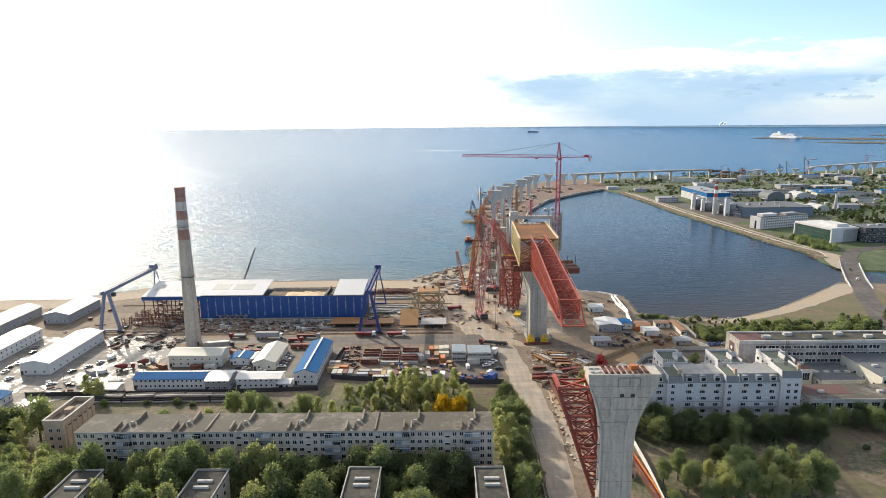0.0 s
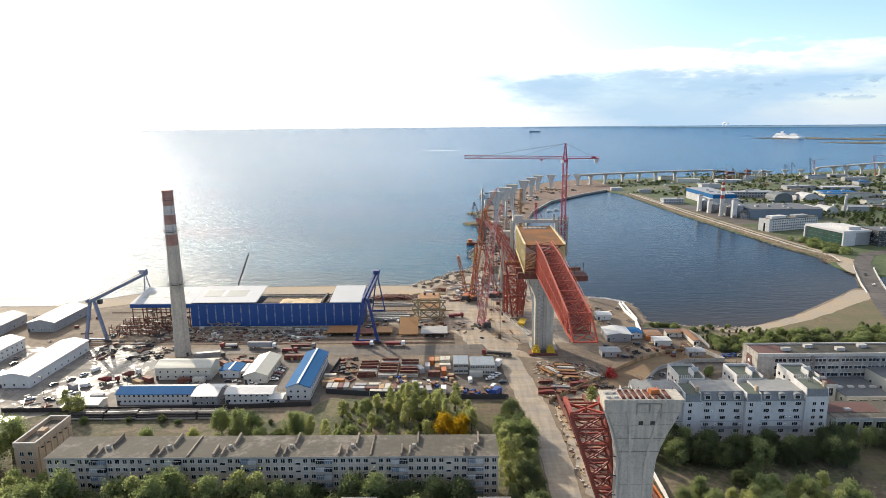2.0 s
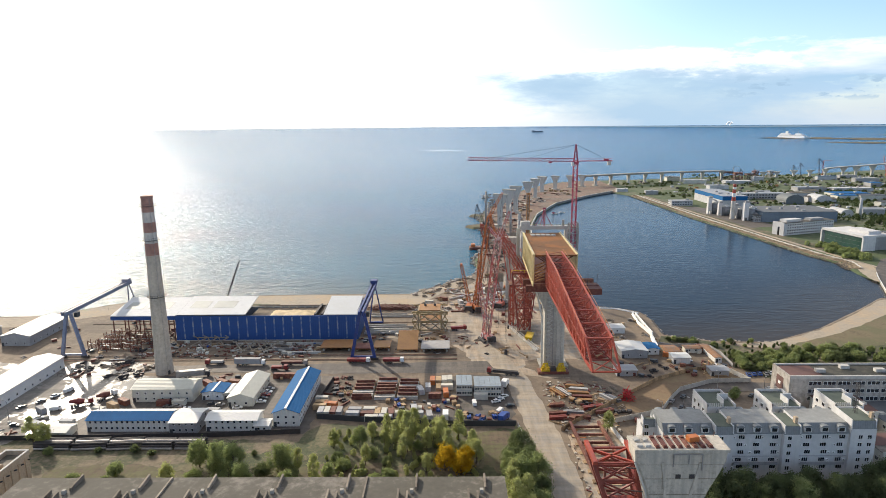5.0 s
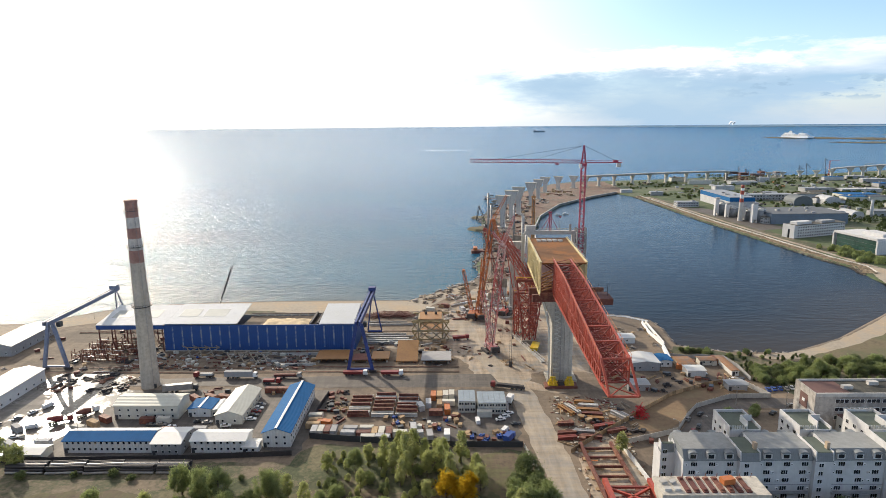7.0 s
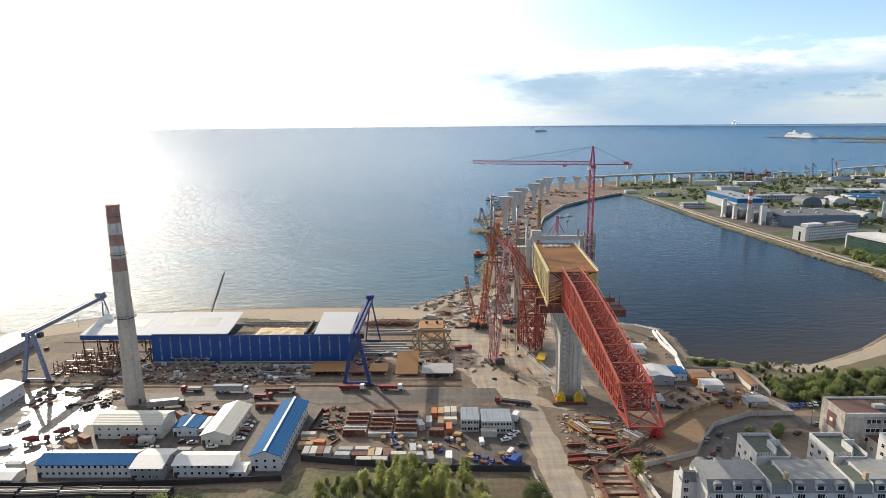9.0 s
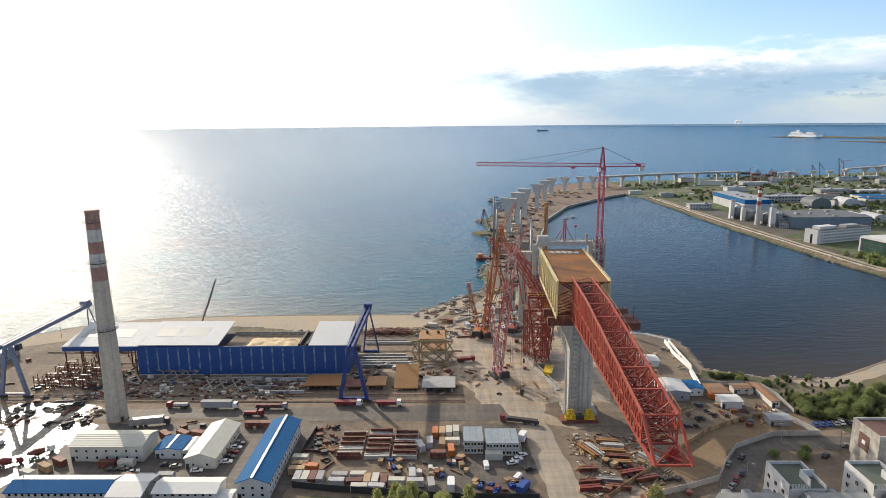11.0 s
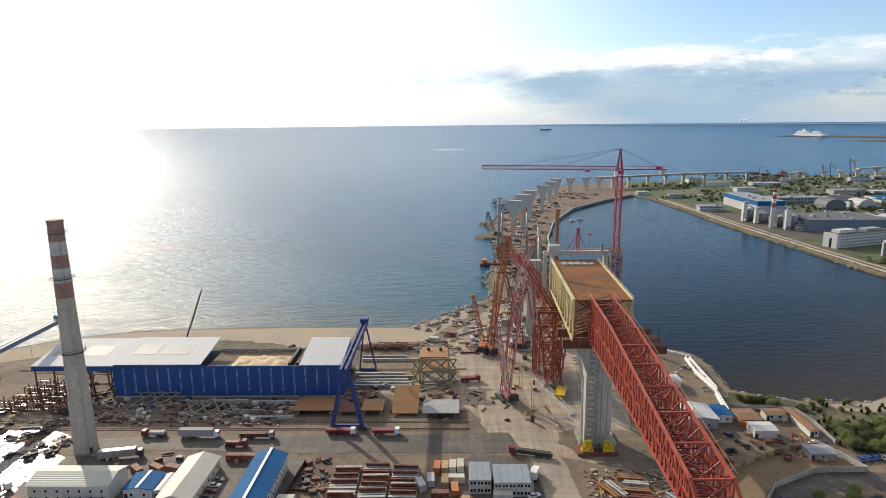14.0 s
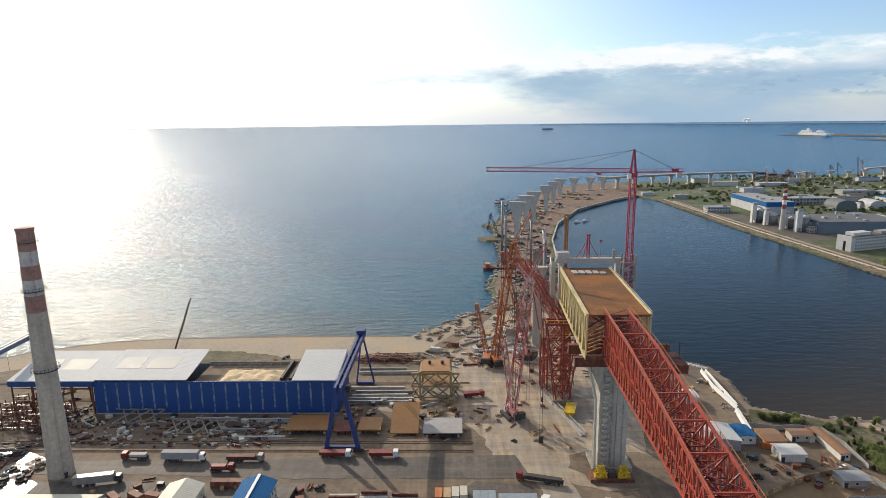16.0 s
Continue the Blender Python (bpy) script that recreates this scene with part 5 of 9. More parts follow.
for k in range(N):
    a, b = ys[k], ys[k + 1]
    m = (a + b) / 2
    part("stringer", Geo().beam((xl(a) * 0.5 + xr(a) * 0.5, a, zbot(a)), (xl(b) * 0.5 + xr(b) * 0.5, b, zbot(b)), 0.35), RUST_STEEL, nose)
    for XX, q in ((xl, -0.5), (xr, 0.5)):
        part("guard_rail", Geo().beam((XX(a) + q, a, ztop(a) + 1.2), (XX(b) + q, b, ztop(b) + 1.2), 0.1).beam((XX(a) + q, a, ztop(a)), (XX(a) + q, a, ztop(a) + 1.2), 0.1), ORANGE_STEEL, nose)
for y in (222.5, 262.0, 301.0):
    part("loose_plank", Geo().beam((47, max(y, 229), zbot(y) + 0.6), (50, max(y, 229) + 3, zbot(y) + 0.7), 0.8, 0.15), WOOD, nose, "pale plank on the lower bracing")

# the tower crane
crane = thing("tower_crane", "tall red lattice tower crane with a long level jib", "crane", 75.5, 410)
part("mast", Geo().lattice((0, 0, 0), (0, 0, 101), 2.4, 2.4, 46, 0.19, up=(0, 1, 0)), CRIMSON_STEEL, crane, "red lattice mast")
part("base_frame", Geo().lattice((0, 0, 40), (0, 0, 66), 5.2, 4.2, 8, 0.3, up=(0, 1, 0), cross=True), STEEL, crane, "grey tie frame round the mast")
part("slewing_ring", Geo().tube((0, 0, 101), (0, 0, 102.6), 1.9, 1.9, 14), CRIMSON_STEEL, crane)
part("apex", Geo().lattice((0, 0, 102.6), (0, 0, 112.7), 2.2, 2.2, 6, 0.17, up=(0, 1, 0), w1=0.4, h1=0.4), CRIMSON_STEEL, crane)
jt, ct = Vector((-63.9, 4.1, 104.4)), Vector((21.6, -0.2, 103.2))
part("jib", Geo().lattice((-1.2, 0, 103.6), jt, 1.6, 1.7, 46, 0.13), CRIMSON_STEEL, crane)
part("counter_jib", Geo().box(1.0, 21.6, -0.8, 0.8, 102.7, 103.2).beam((1, -0.8, 104.2), (21.6, -0.8, 104.2), 0.1).beam((1, 0.8, 104.2), (21.6, 0.8, 104.2), 0.1), CRIMSON_STEEL, crane)
part("counterweight", Geo().box(18.8, 20.8, -0.8, 0.8, 100.4, 102.7), PALE_CONCRETE, crane, "pale concrete counterweight")
part("winch", Geo().box(16.6, 19.4, -0.6, 0.6, 103.2, 104.2), CRIMSON_STEEL, crane)
part("cab", Geo().box(-2.6, -1.2, -1.8, -0.3, 100.2, 102.4), WHITE_PAINT, crane)
for u in (0.45, 0.85):
    part("tie_rod", Geo().beam((0, 0, 112.5), Vector((0, 0, 104.4)).lerp(jt, u), 0.14), DARK, crane)
part("tie_rod", Geo().beam((0, 0, 112.5), (19, 0, 103.4), 0.16), DARK, crane)
part("trolley", Geo().box(-16, -14, -0.9, 0.9, 102.0, 102.7).beam((-15, 0, 102), (-15, 0, 98), 0.08), CRIMSON_STEEL, crane)

# ---- white flats with mansard roof ----
flats = thing("white_flats", "white rendered block of flats with grey mansard roof and stair towers", "apartment building", 70, 241.5)
FX = lambda x: x - 70
DORMER = Geo().box(-1.3, 1.3, -1.0, 1.6, 0, 1.9).mesh("dormer", WHITE_WALL)
DORMER_PANE = Geo().box(-0.9, 0.9, -0.06, 0.0, 0.3, 1.6).mesh("dormer_window", GLASS)
DORMER_ROOF = Geo().prism([(1.45 * math.cos(math.pi * k / 6), 1.9 + 0.6 * math.sin(math.pi * k / 6)) for k in range(7)] + [(-1.45, 1.8), (1.45, 1.8)], -1.1, 1.8)
DORMER_ROOF.v = [(x, y, z) for x, z, y in DORMER_ROOF.v]
DORMER_ROOF.f = [tuple(reversed(q)) for q in DORMER_ROOF.f]
DORMER_ROOF = DORMER_ROOF.mesh("dormer_roof", SLATE)
AIRCON = Geo().box(-0.45, 0.45, -0.35, 0.0, 0, 0.6, 0).tube((0, -0.36, 0.3), (0, -0.34, 0.3), 0.22, 0.22, 10, 1).mesh("air_conditioner", WHITE_PAINT, DARK)
for x0, x1 in ((74.75, 92.25), (98.85, 116.35), (122.25, 139.75)):
    part("wall", Geo().box(FX(x0), FX(x1), 0, 14, 0, 18.1), WHITE_WALL, flats)
    part("mansard", Geo().prism([(FX(x0), -0.3), (FX(x1), -0.3), (FX(x1), 14.3), (FX(x0), 14.3)], 18.1, 20.9, top_ring=[(FX(x0), 1.6), (FX(x1), 1.6), (FX(x1), 12.4), (FX(x0), 12.4)]), SLATE, flats, "grey sheet mansard")
    part("roof", Geo().box(FX(x0), FX(x1), 1.6, 12.4, 20.9, 21.05), MATTE_ROOF, flats, "flat grey felt roof")
    part("gutter", Geo().box(FX(x0), FX(x1), -0.5, -0.1, 17.9, 18.15), SLATE, flats)
    for i in range(3):
        x = FX(x0 + (x1 - x0) * (i + 0.5) / 3)
        for y, turn in ((0.6, 0), (13.4, 180)):
            dormer = part("dormer" if turn == 0 else "rear_dormer", DORMER, None, flats, at=(x, y, 18.4), rz=turn)
            part("dormer_window", DORMER_PANE, None, dormer, at=(0, -1.0, 0))
            part("dormer_roof", DORMER_ROOF, None, dormer)
        for k in range(6):
            part("window", WINDOW3, None, flats, at=(x + (0.6 if k % 2 else 0), 0, 1.4 + k * 2.86))
            if (k * 3 + i) % 4 != 1:
                part("air_conditioner", AIRCON, None, flats, at=(x + rnd.choice((-2.0, 2.0)), 0, 1.8 + k * 2.86))
    part("string_course", Geo().box(FX(x0), FX(x1), -0.12, 0.0, 9.0, 9.3), GREY_WALL, flats)
    part("balcony_slab", Geo().box(FX(x0) + 1, FX(x1) - 1, -1.0, 0.0, 6.3, 6.5).box(FX(x0) + 1, FX(x1) - 1, -1.0, -0.95, 6.5, 7.4), GREY_WALL, flats)
for x0, x1, top, out in ((69.9, 74.75, 19.3, -7.2), (92.25, 98.85, 20.9, 1.6), (116.35, 122.25, 20.9, 1.6), (139.75, 148.6, 22.6, 1.0)):
    part("stair_tower", Geo().box(FX(x0), FX(x1), -out, 14, 0, top - 2.8), WHITE_WALL, flats, "white stair tower")
    part("tower_mansard", Geo().prism([(FX(x0), -out), (FX(x1), -out), (FX(x1), 10), (FX(x0), 10)], top - 2.8, top, top_ring=[(FX(x0) + 0.3, -out + 0.6), (FX(x1) - 0.3, -out + 0.6), (FX(x1) - 0.3, 9.4), (FX(x0) + 0.3, 9.4)]), SLATE, flats)
    part("tower_roof", Geo().box(FX(x0) + 0.4, FX(x1) - 0.4, -out + 0.7, 9.2, top, top + 0.12), GREEN_ROOF, flats, "grey-green flat roof")
    for w in (x0 + 0.1, x1 - 0.4):
        part("side_wall", Geo().solid([(FX(w), -out, top - 2.5), (FX(w) + 0.3, -out, top - 2.5), (FX(w) + 0.3, 10, top - 2.5), (FX(w), 10, top - 2.5), (FX(w), -out + 0.4, top + 0.5), (FX(w) + 0.3, -out + 0.4, top + 0.5), (FX(w) + 0.3, 10, top + 0.9), (FX(w), 10, top + 0.9)]), WHITE_WALL, flats)
    for k in range(6):
        part("window", WINDOW, None, flats, at=(FX((x0 + x1) / 2) - 1.0, -out, 1.8 + k * 2.86))
        if x0 > 130:
            part("window", WINDOW, None, flats, at=(FX(x0) + 6.6, -out, 1.8 + k * 2.86))
    if x0 > 75:
        part("chimney_stack", Geo().box(FX(x1) - 1.2, FX(x1) - 0.2, 1, 2.4, top, top + 2.4), BRICK, flats, "tan brick stack")
        # rear wing with a terrace roof
        WA, WB = FX(x0 + 3.4), FX(x0 + 14.1)
        part("rear_wing", Geo().box(WA, WB, 14, 27.5, 0, 21.0), WHITE_WALL, flats, "white rear wing")
        part("wing_roof", Geo().box(WA + 0.4, WB - 0.4, 14.4, 27.1, 21.0, 21.12), GREEN_ROOF, flats, "grey-green terrace roof")
        for b in ((WA, WA + 0.4, 14, 27.5), (WB - 0.4, WB, 14, 27.5), (WA + 0.4, WB - 0.4, 27.1, 27.5)):
            part("terrace_parapet", Geo().box(*b, 21.0, 22.1), WHITE_WALL, flats)
        part("terrace_wall", Geo().box(WB - 4.4, WB - 4.1, 15, 20.5, 21.1, 23.4).box(WB - 4.1, WB - 0.4, 20.2, 20.5, 21.1, 23.4), WHITE_WALL, flats)
        windows(flats, 15, 27, WA, 3.0, 6, 2.95, 3, turn=-90)
        for i in range(8):
            part("fence_slat", Geo().box(WA + i * 0.8, WA + i * 0.8 + 0.5, 14.0, 14.1, 21.1, 22.6), PALE_CONCRETE, flats)
part("lightning_mast", Geo().lattice((FX(145), 6, 22.6), (FX(145), 6, 34), 0.9, 0.9, 12, 0.05, up=(0, 1, 0)), DARK, flats, "dark lattice aerial mast")

# ---- the works building and its annexes ----
works = thing("works_building", "weathered grey three-storey works building with ribbon windows and flat roof", "building", 147, 292)
part("wall", Geo().box(0, 110, 0, 14, 0, 16.6), WORKS_WALL, works)
part("end_wall", Geo().box(-0.4, 0, -0.3, 14.3, 4.0, 17.6), WORKS_WALL, works)
part("roof", Geo().box(0, 110, 0.4, 13.6, 16.6, 16.75), OLD_FELT, works)
part("roof_patch", Geo().box(0.2, 15, 0.6, 13.2, 16.76, 16.84), BROWN_ROOF, works, "red-brown roof sheet")
part("parapet", Geo().box(0, 110, -0.3, 0.4, 16.0, 17.5).box(0, 110, 13.6, 14.3, 16.0, 17.5), PALE_CONCRETE, works)
part("sign_board", Geo().box(-0.5, -0.4, 4.5, 10.0, 8.5, 14.5), BROWN_ROOF, works, "dark red square sign").rotation_euler = (0, 0, 0)
part("sign_mark", Geo().box(-0.56, -0.5, 6.4, 8.2, 10.8, 12.2), WHITE_PAINT, works, "plain white mark")
for row, z in enumerate((6.0, 9.6, 13.2)):
    for i in range(16):
        if row == 2 and i > 6 and i % 5 == 0:
            continue
        x = 8 + i * 6.3
        part("ribbon_window", Geo().box(x, x + 5.4, -0.08, 0.0, z, z + 1.7, 0).box(x + 0.1, x + 1.7, -0.1, -0.02, z + 0.1, z + 1.6, 1).box(x + 1.9, x + 3.5, -0.1, -0.02, z + 0.1, z + 1.6, 1).box(x + 3.7, x + 5.3, -0.1, -0.02, z + 0.1, z + 1.6, 1), (WHITE_PAINT, GLASS), works)
for i in range(7):
    part("roof_vent", Geo().box(14 + i * 13, 18 + i * 13, 5 + (i % 2) * 4, 7 + (i % 2) * 4, 16.75, 18.2), PALE_CONCRETE, works)
for x0, x1, y0, y1, h, roof, lab in ((156, 175, 276, 291.5, 8.5, BROWN_ROOF, "red-brown flat roof"), (176, 196, 270, 291.5, 5.5, DARK_ROOF, "dark flat roof"), (198, 250, 262, 291.5, 10.5, DARK_ROOF, "dark flat roof"), (156, 260, 246, 261.5, 7.5, FELT_ROOF, "weathered flat roof")):
    annex = thing("annex", "low works annex with a flat roof and tall windows", "building", x0, y0)
    w, d = x1 - x0, y1 - y0
    part("wall", Geo().box(0, w, 0, d, 0, h), CREAM_WALL, annex)
    part("roof", Geo().box(-0.2, w + 0.2, -0.2, d + 0.2, h, h + 0.2), roof, annex, lab)
    part("parapet", Geo().box(-0.3, w + 0.3, -0.4, -0.2, h - 0.3, h + 0.5), PALE_CONCRETE, annex)
    n = max(2, int(w / 5))
    for i in range(n):
        x = w * (i + 0.5) / n
        part("window", Geo().box(x - 1.9, x + 1.9, -0.07, 0, 3.2, h - 1.2, 0).box(x - 1.75, x - 0.65, -0.09, 0, 3.4, h - 1.4, 1).box(x - 0.55, x + 0.55, -0.09, 0, 3.4, h - 1.4, 1).box(x + 0.65, x + 1.75, -0.09, 0, 3.4, h - 1.4, 1), (WHITE_PAINT, GLASS), annex)
        part("pier", Geo().box(x - w / n / 2, x - w / n / 2 + 0.8, -0.35, 0, 0, h), CREAM_WALL, annex)
    windows(annex, 1, d - 1, 0, h * 0.45, 1, 3, 4, turn=-90)
    for i in range(4):
        part("roof_box", Geo().box(w * (i + 0.3) / 4, w * (i + 0.3) / 4 + 2.4, d * 0.4, d * 0.4 + 1.6, h + 0.2, h + 1.1), PALE_CONCRETE, annex)
part("red_roof_strip", Geo().box(0.2, 22, 5, 14, 7.72, 7.85), BROWN_ROOF, bpy.data.objects["annex.003"], "red-brown roof strip")
# ---- site buildings ----
def shed(name, label, x0, x1, y0, y1, h, rise, along, wall, roof, win=0, floors=1, stripe=None, roof_b=None, side_win=0, gable_wall=True):
    s = thing(name, label, "building", (x0 + x1) / 2, (y0 + y1) / 2)
    w, d = (x1 - x0) / 2, (y1 - y0) / 2
    part("wall", Geo().box(-w, w, -d, d, 0, h), wall, s)
    ends = []
    if along == "x":
        for a in (-w, w - 0.25):
            ends.append(Geo().solid([(a, -d, h), (a + 0.25, -d, h), (a + 0.25, d, h), (a, d, h), (a, -0.01, h + rise), (a + 0.25, -0.01, h + rise), (a + 0.25, 0.01, h + rise), (a, 0.01, h + rise)]))
        halves = ((-d - 0.5, 0.0), (d + 0.5, 0.0))
        for k, (a, m) in enumerate(halves):
            g = Geo().solid([(-w - 0.4, a, h - 0.1), (w + 0.4, a, h - 0.1), (w + 0.4, m, h + rise), (-w - 0.4, m, h + rise), (-w - 0.4, a, h + 0.1), (w + 0.4, a, h + 0.1), (w + 0.4, m, h + rise + 0.2), (-w - 0.4, m, h + rise + 0.2)])
            part("roof_slope", g, roof if k == 0 or roof_b is None else roof_b, s)
    else:
        for a in (-d, d - 0.25):
            ends.append(Geo().solid([(-w, a, h), (w, a, h), (w, a + 0.25, h), (-w, a + 0.25, h), (-0.01, a, h + rise), (0.01, a, h + rise), (0.01, a + 0.25, h + rise), (-0.01, a + 0.25, h + rise)]))
        for k, a in enumerate((-w - 0.5, w + 0.5)):
            g = Geo().solid([(a, -d - 0.4, h - 0.1), (0, -d - 0.4, h + rise), (0, d + 0.4, h + rise), (a, d + 0.4, h - 0.1), (a, -d - 0.4, h + 0.1), (0, -d - 0.4, h + rise + 0.2), (0, d + 0.4, h + rise + 0.2), (a, d + 0.4, h + 0.1)])
            part("roof_slope", g, roof if k == 0 or roof_b is None else roof_b, s)
        if stripe:
            part("ridge_cap", Geo().box(-0.5, 0.5, -d - 0.4, d + 0.4, h + rise + 0.12, h + rise + 0.32), stripe, s, "white ridge cap")
    for e in ends:
        part("gable", e, wall, s)
    if win:
        windows(s, -w + 0.6, w - 0.6, -d, 1.2, floors, 2.6, win, mesh=SITE_WINDOW)
    if side_win:
        windows(s, -d + 0.6, d - 0.6, w, 1.2, floors, 2.6, side_win, mesh=SITE_WINDOW, turn=90)
    part("door", DOOR, None, s, at=(-w + 0.9, -d - 0.03, 0))
    return s


SITE_WINDOW = window_mesh(1.0, 1.1, 1)
shed("site_office", "two-storey white site office with a blue sheet roof", -152, -117.5, 278, 288, 5.2, 1.6, "x", WHITE_SHEET, BLUE_ROOF, 15, 2, roof_b=WHITE_ROOF)
shed("grey_office", "small grey site office with a pale sheet roof", -116.5, -105, 276, 289, 5.0, 1.4, "x", GREY_WALL, WHITE_ROOF, 4, 2, side_win=2)
shed("store_building", "long cream store building with a cream sheet roof", -147, -119, 306, 318, 6.4, 1.8, "x", CREAM_WALL, CREAM_ROOF, 7, 2)
shed("blue_hut", "small white hut with a blue sheet roof and pale ridge", -115.5, -105.5, 308, 318, 3.8, 0.7, "y", WHITE_SHEET, BLUE_ROOF_Y, 2, 1, stripe=WHITE_PAINT)
shed("canteen", "white two-storey site cabin block with a ribbed pale roof", -102, -80.5, 278, 287, 5.0, 1.2, "x", WHITE_SHEET, WHITE_ROOF, 8, 2)
shed("cream_shed", "long cream gabled shed beside parked cars", -101, -89.5, 301, 328, 4.2, 2.0, "y", CREAM_WALL, CREAM_ROOF, 2, 1, side_win=6)
shed("lean_shed", "low cream lean-to shed", -105, -101.2, 308, 318, 3.2, 0.5, "y", CREAM_WALL, WHITE_ROOF)
shed("blue_roof_office", "long two-storey white office with a bright blue roof and white ridge", -75, -64, 282, 327, 6.2, 2.0, "y", WHITE_SHEET, BLUE_ROOF_Y, 3, 2, stripe=WHITE_PAINT, side_win=16)
shed("gate_cabin", "small white gate cabin", -81.5, -75.5, 277, 283, 3.0, 0.6, "x", WHITE_SHEET, WHITE_ROOF, 2)
shed("white_warehouse", "long white warehouse with a pale gabled roof", -220, -204.6, 297, 348, 6.2, 1.6, "y", WHITE_SHEET, WHITE_ROOF, 3, 1, side_win=9)
shed("white_warehouse", "long white warehouse with a pale gabled roof", -259, -244, 311, 352, 6.4, 2.2, "y", WHITE_SHEET, WHITE_ROOF, 3, 2, side_win=10)
shed("grey_warehouse", "long grey warehouse with a pale gabled roof", -262, -245, 381, 418, 6.0, 2.0, "y", GREY_WALL, WHITE_ROOF, 3, 1, side_win=6)
shed("grey_warehouse", "long grey warehouse with a pale gabled roof", -292, -275, 352, 400, 6.0, 2.4, "y", GREY_WALL, GREY_ROOF, 3, 1, side_win=6)
shed("blue_roof_hut", "white hut with a blue sheet roof", -217, -204, 257, 268, 3.8, 1.2, "y", WHITE_SHEET, BLUE_ROOF_Y, 2, side_win=3)
shed("pale_shed", "small pale shed by the pipe stacks", -169, -157, 272, 279, 3.0, 0.8, "x", CREAM_WALL, WHITE_ROOF, 2)
for k, (x, y) in enumerate(((-312, 340), (-330, 372), (-306, 300), (-345, 320), (-365, 360), (-330, 395), (-380, 385), (-400, 340), (-290, 270), (-420, 370))):
    shed("small_house", "low grey hut at the edge of the yard", x - 7, x + 7, y - 5, y + 5, 4.0, 1.4, "x", GREY_WALL if k % 2 else CREAM_WALL, GREY_ROOF if k % 3 else WHITE_ROOF, 3)

CABIN_ROOF = material("blue_grey_cabin_roof", (0.27, 0.32, 0.36), 0.7, vary=0.2, grain=0.8, patch=0.1, spec=0.2)
# stacked office cabins
cab_w, cab_h = 2.5, 2.75
CABIN = Geo().box(0, cab_w - 0.06, 0, 11.5, 0.15, cab_h, 0)
for i in range(2):
    CABIN.box(0.35 + i * 1.05, 1.1 + i * 1.05, -0.05, 0.05, 1.1, 2.1, 1)
CABIN.box(-0.02, 0.08, -0.04, 0.02, 0.15, cab_h, 2).box(0, cab_w - 0.06, 0, 11.5, cab_h, cab_h + 0.1, 2)
CABIN = CABIN.mesh("cabin", CREAM_WALL, GLASS, CABIN_ROOF)
block = thing("office_cabins", "two-storey stack of pale grey office cabins with ribbed roofs", "site cabins", 3, 311)
for i in range(8):
    for k in range(2):
        dx = i * cab_w + (0.9 if i > 2 else 0)
        part("cabin", CABIN, None, block, at=(dx, 0 if i < 3 else -1.6, k * cab_h))
part("porch", Geo().box(8, 14.5, -4.6, -1.8, 0.1, 2.9), CREAM_WALL, block)
part("outer_stair", Geo().solid([(21.3, -1, 0), (22.3, -1, 0), (22.3, 5, 2.9), (21.3, 5, 2.9), (21.3, -1, 0.3), (22.3, -1, 0.3), (22.3, 5, 3.2), (21.3, 5, 3.2)]), STEEL, block)

# ---- gantry cranes ----
def gantry(x0, y0, y1, z, label):
    g0 = thing("gantry_crane", label, "crane", x0, y0)
    L = y1 - y0
    part("girder", Geo().box(-1.5, -0.5, -4, L + 2, z - 2.2, z).box(0.5, 1.5, -4, L + 2, z - 2.2, z), BLUE_STEEL, g0, "blue box girder")
    for k in range(7):
        part("tie", Geo().box(-0.5, 0.5, k * L / 6 - 0.4, k * L / 6 + 0.4, z - 1.8, z - 0.4), BLUE_STEEL, g0)
    for s in (-1, 1):
        part("rigid_leg", Geo().beam((s * 1.2, 0, z - 2.2), (s * 6.2, 0, 1.4), 1.3, 1.6), BLUE_STEEL, g0)
        part("hinged_leg", Geo().beam((s * 0.4, L, z - 2.2), (s * 4.2, L + 5, 1.2), 0.6, 0.6), BLUE_STEEL, g0)
        part("bogie", Geo().box(s * 6.2 - 2, s * 6.2 + 2, -0.8, 0.8, 0.3, 1.5), DARK, g0)
    part("sill", Geo().box(-6.4, 6.4, -0.5, 0.5, 1.5, 2.4), BLUE_STEEL, g0)
    part("rear_sill", Geo().box(-4.4, 4.4, L + 4.6, L + 5.4, 0.2, 1.3), BLUE_STEEL, g0)
    part("trolley", Geo().box(-2.0, 2.0, L * 0.94, L * 0.94 + 4, z, z + 2.0), BLUE_STEEL, g0)
    part("cabin", Geo().box(1.7, 3.6, 2, 4.6, z - 4.8, z - 2.2), DARK_PAINT, g0)
    part("rope", Geo().beam((0, L * 0.6, z - 2.2), (0, L * 0.6, z - 12), 0.1), DARK, g0)
    rail = Geo()
    for s in (-1.6, 1.6):
        rail.beam((s, -4, z + 1.1), (s, L + 2, z + 1.1), 0.08)
        for k in range(20):
            rail.beam((s, -4 + k * (L + 6) / 19, z), (s, -4 + k * (L + 6) / 19, z + 1.1), 0.07)
    part("handrail", rail, BLUE_STEEL, g0)
    return g0


gantry(-46.8, 356.5, 414, 28.5, "blue gantry crane on A-shaped legs over the yard")
# paler copy for the left crane, with glare put into its blue
BLUE_STEEL = material("glare_paled_blue_steel", (0.16, 0.19, 0.27), 0.55, vary=0.3, grain=0.8, patch=0.1)
gantry(-208, 362, 426, 27.5, "blue gantry crane with a long box girder")
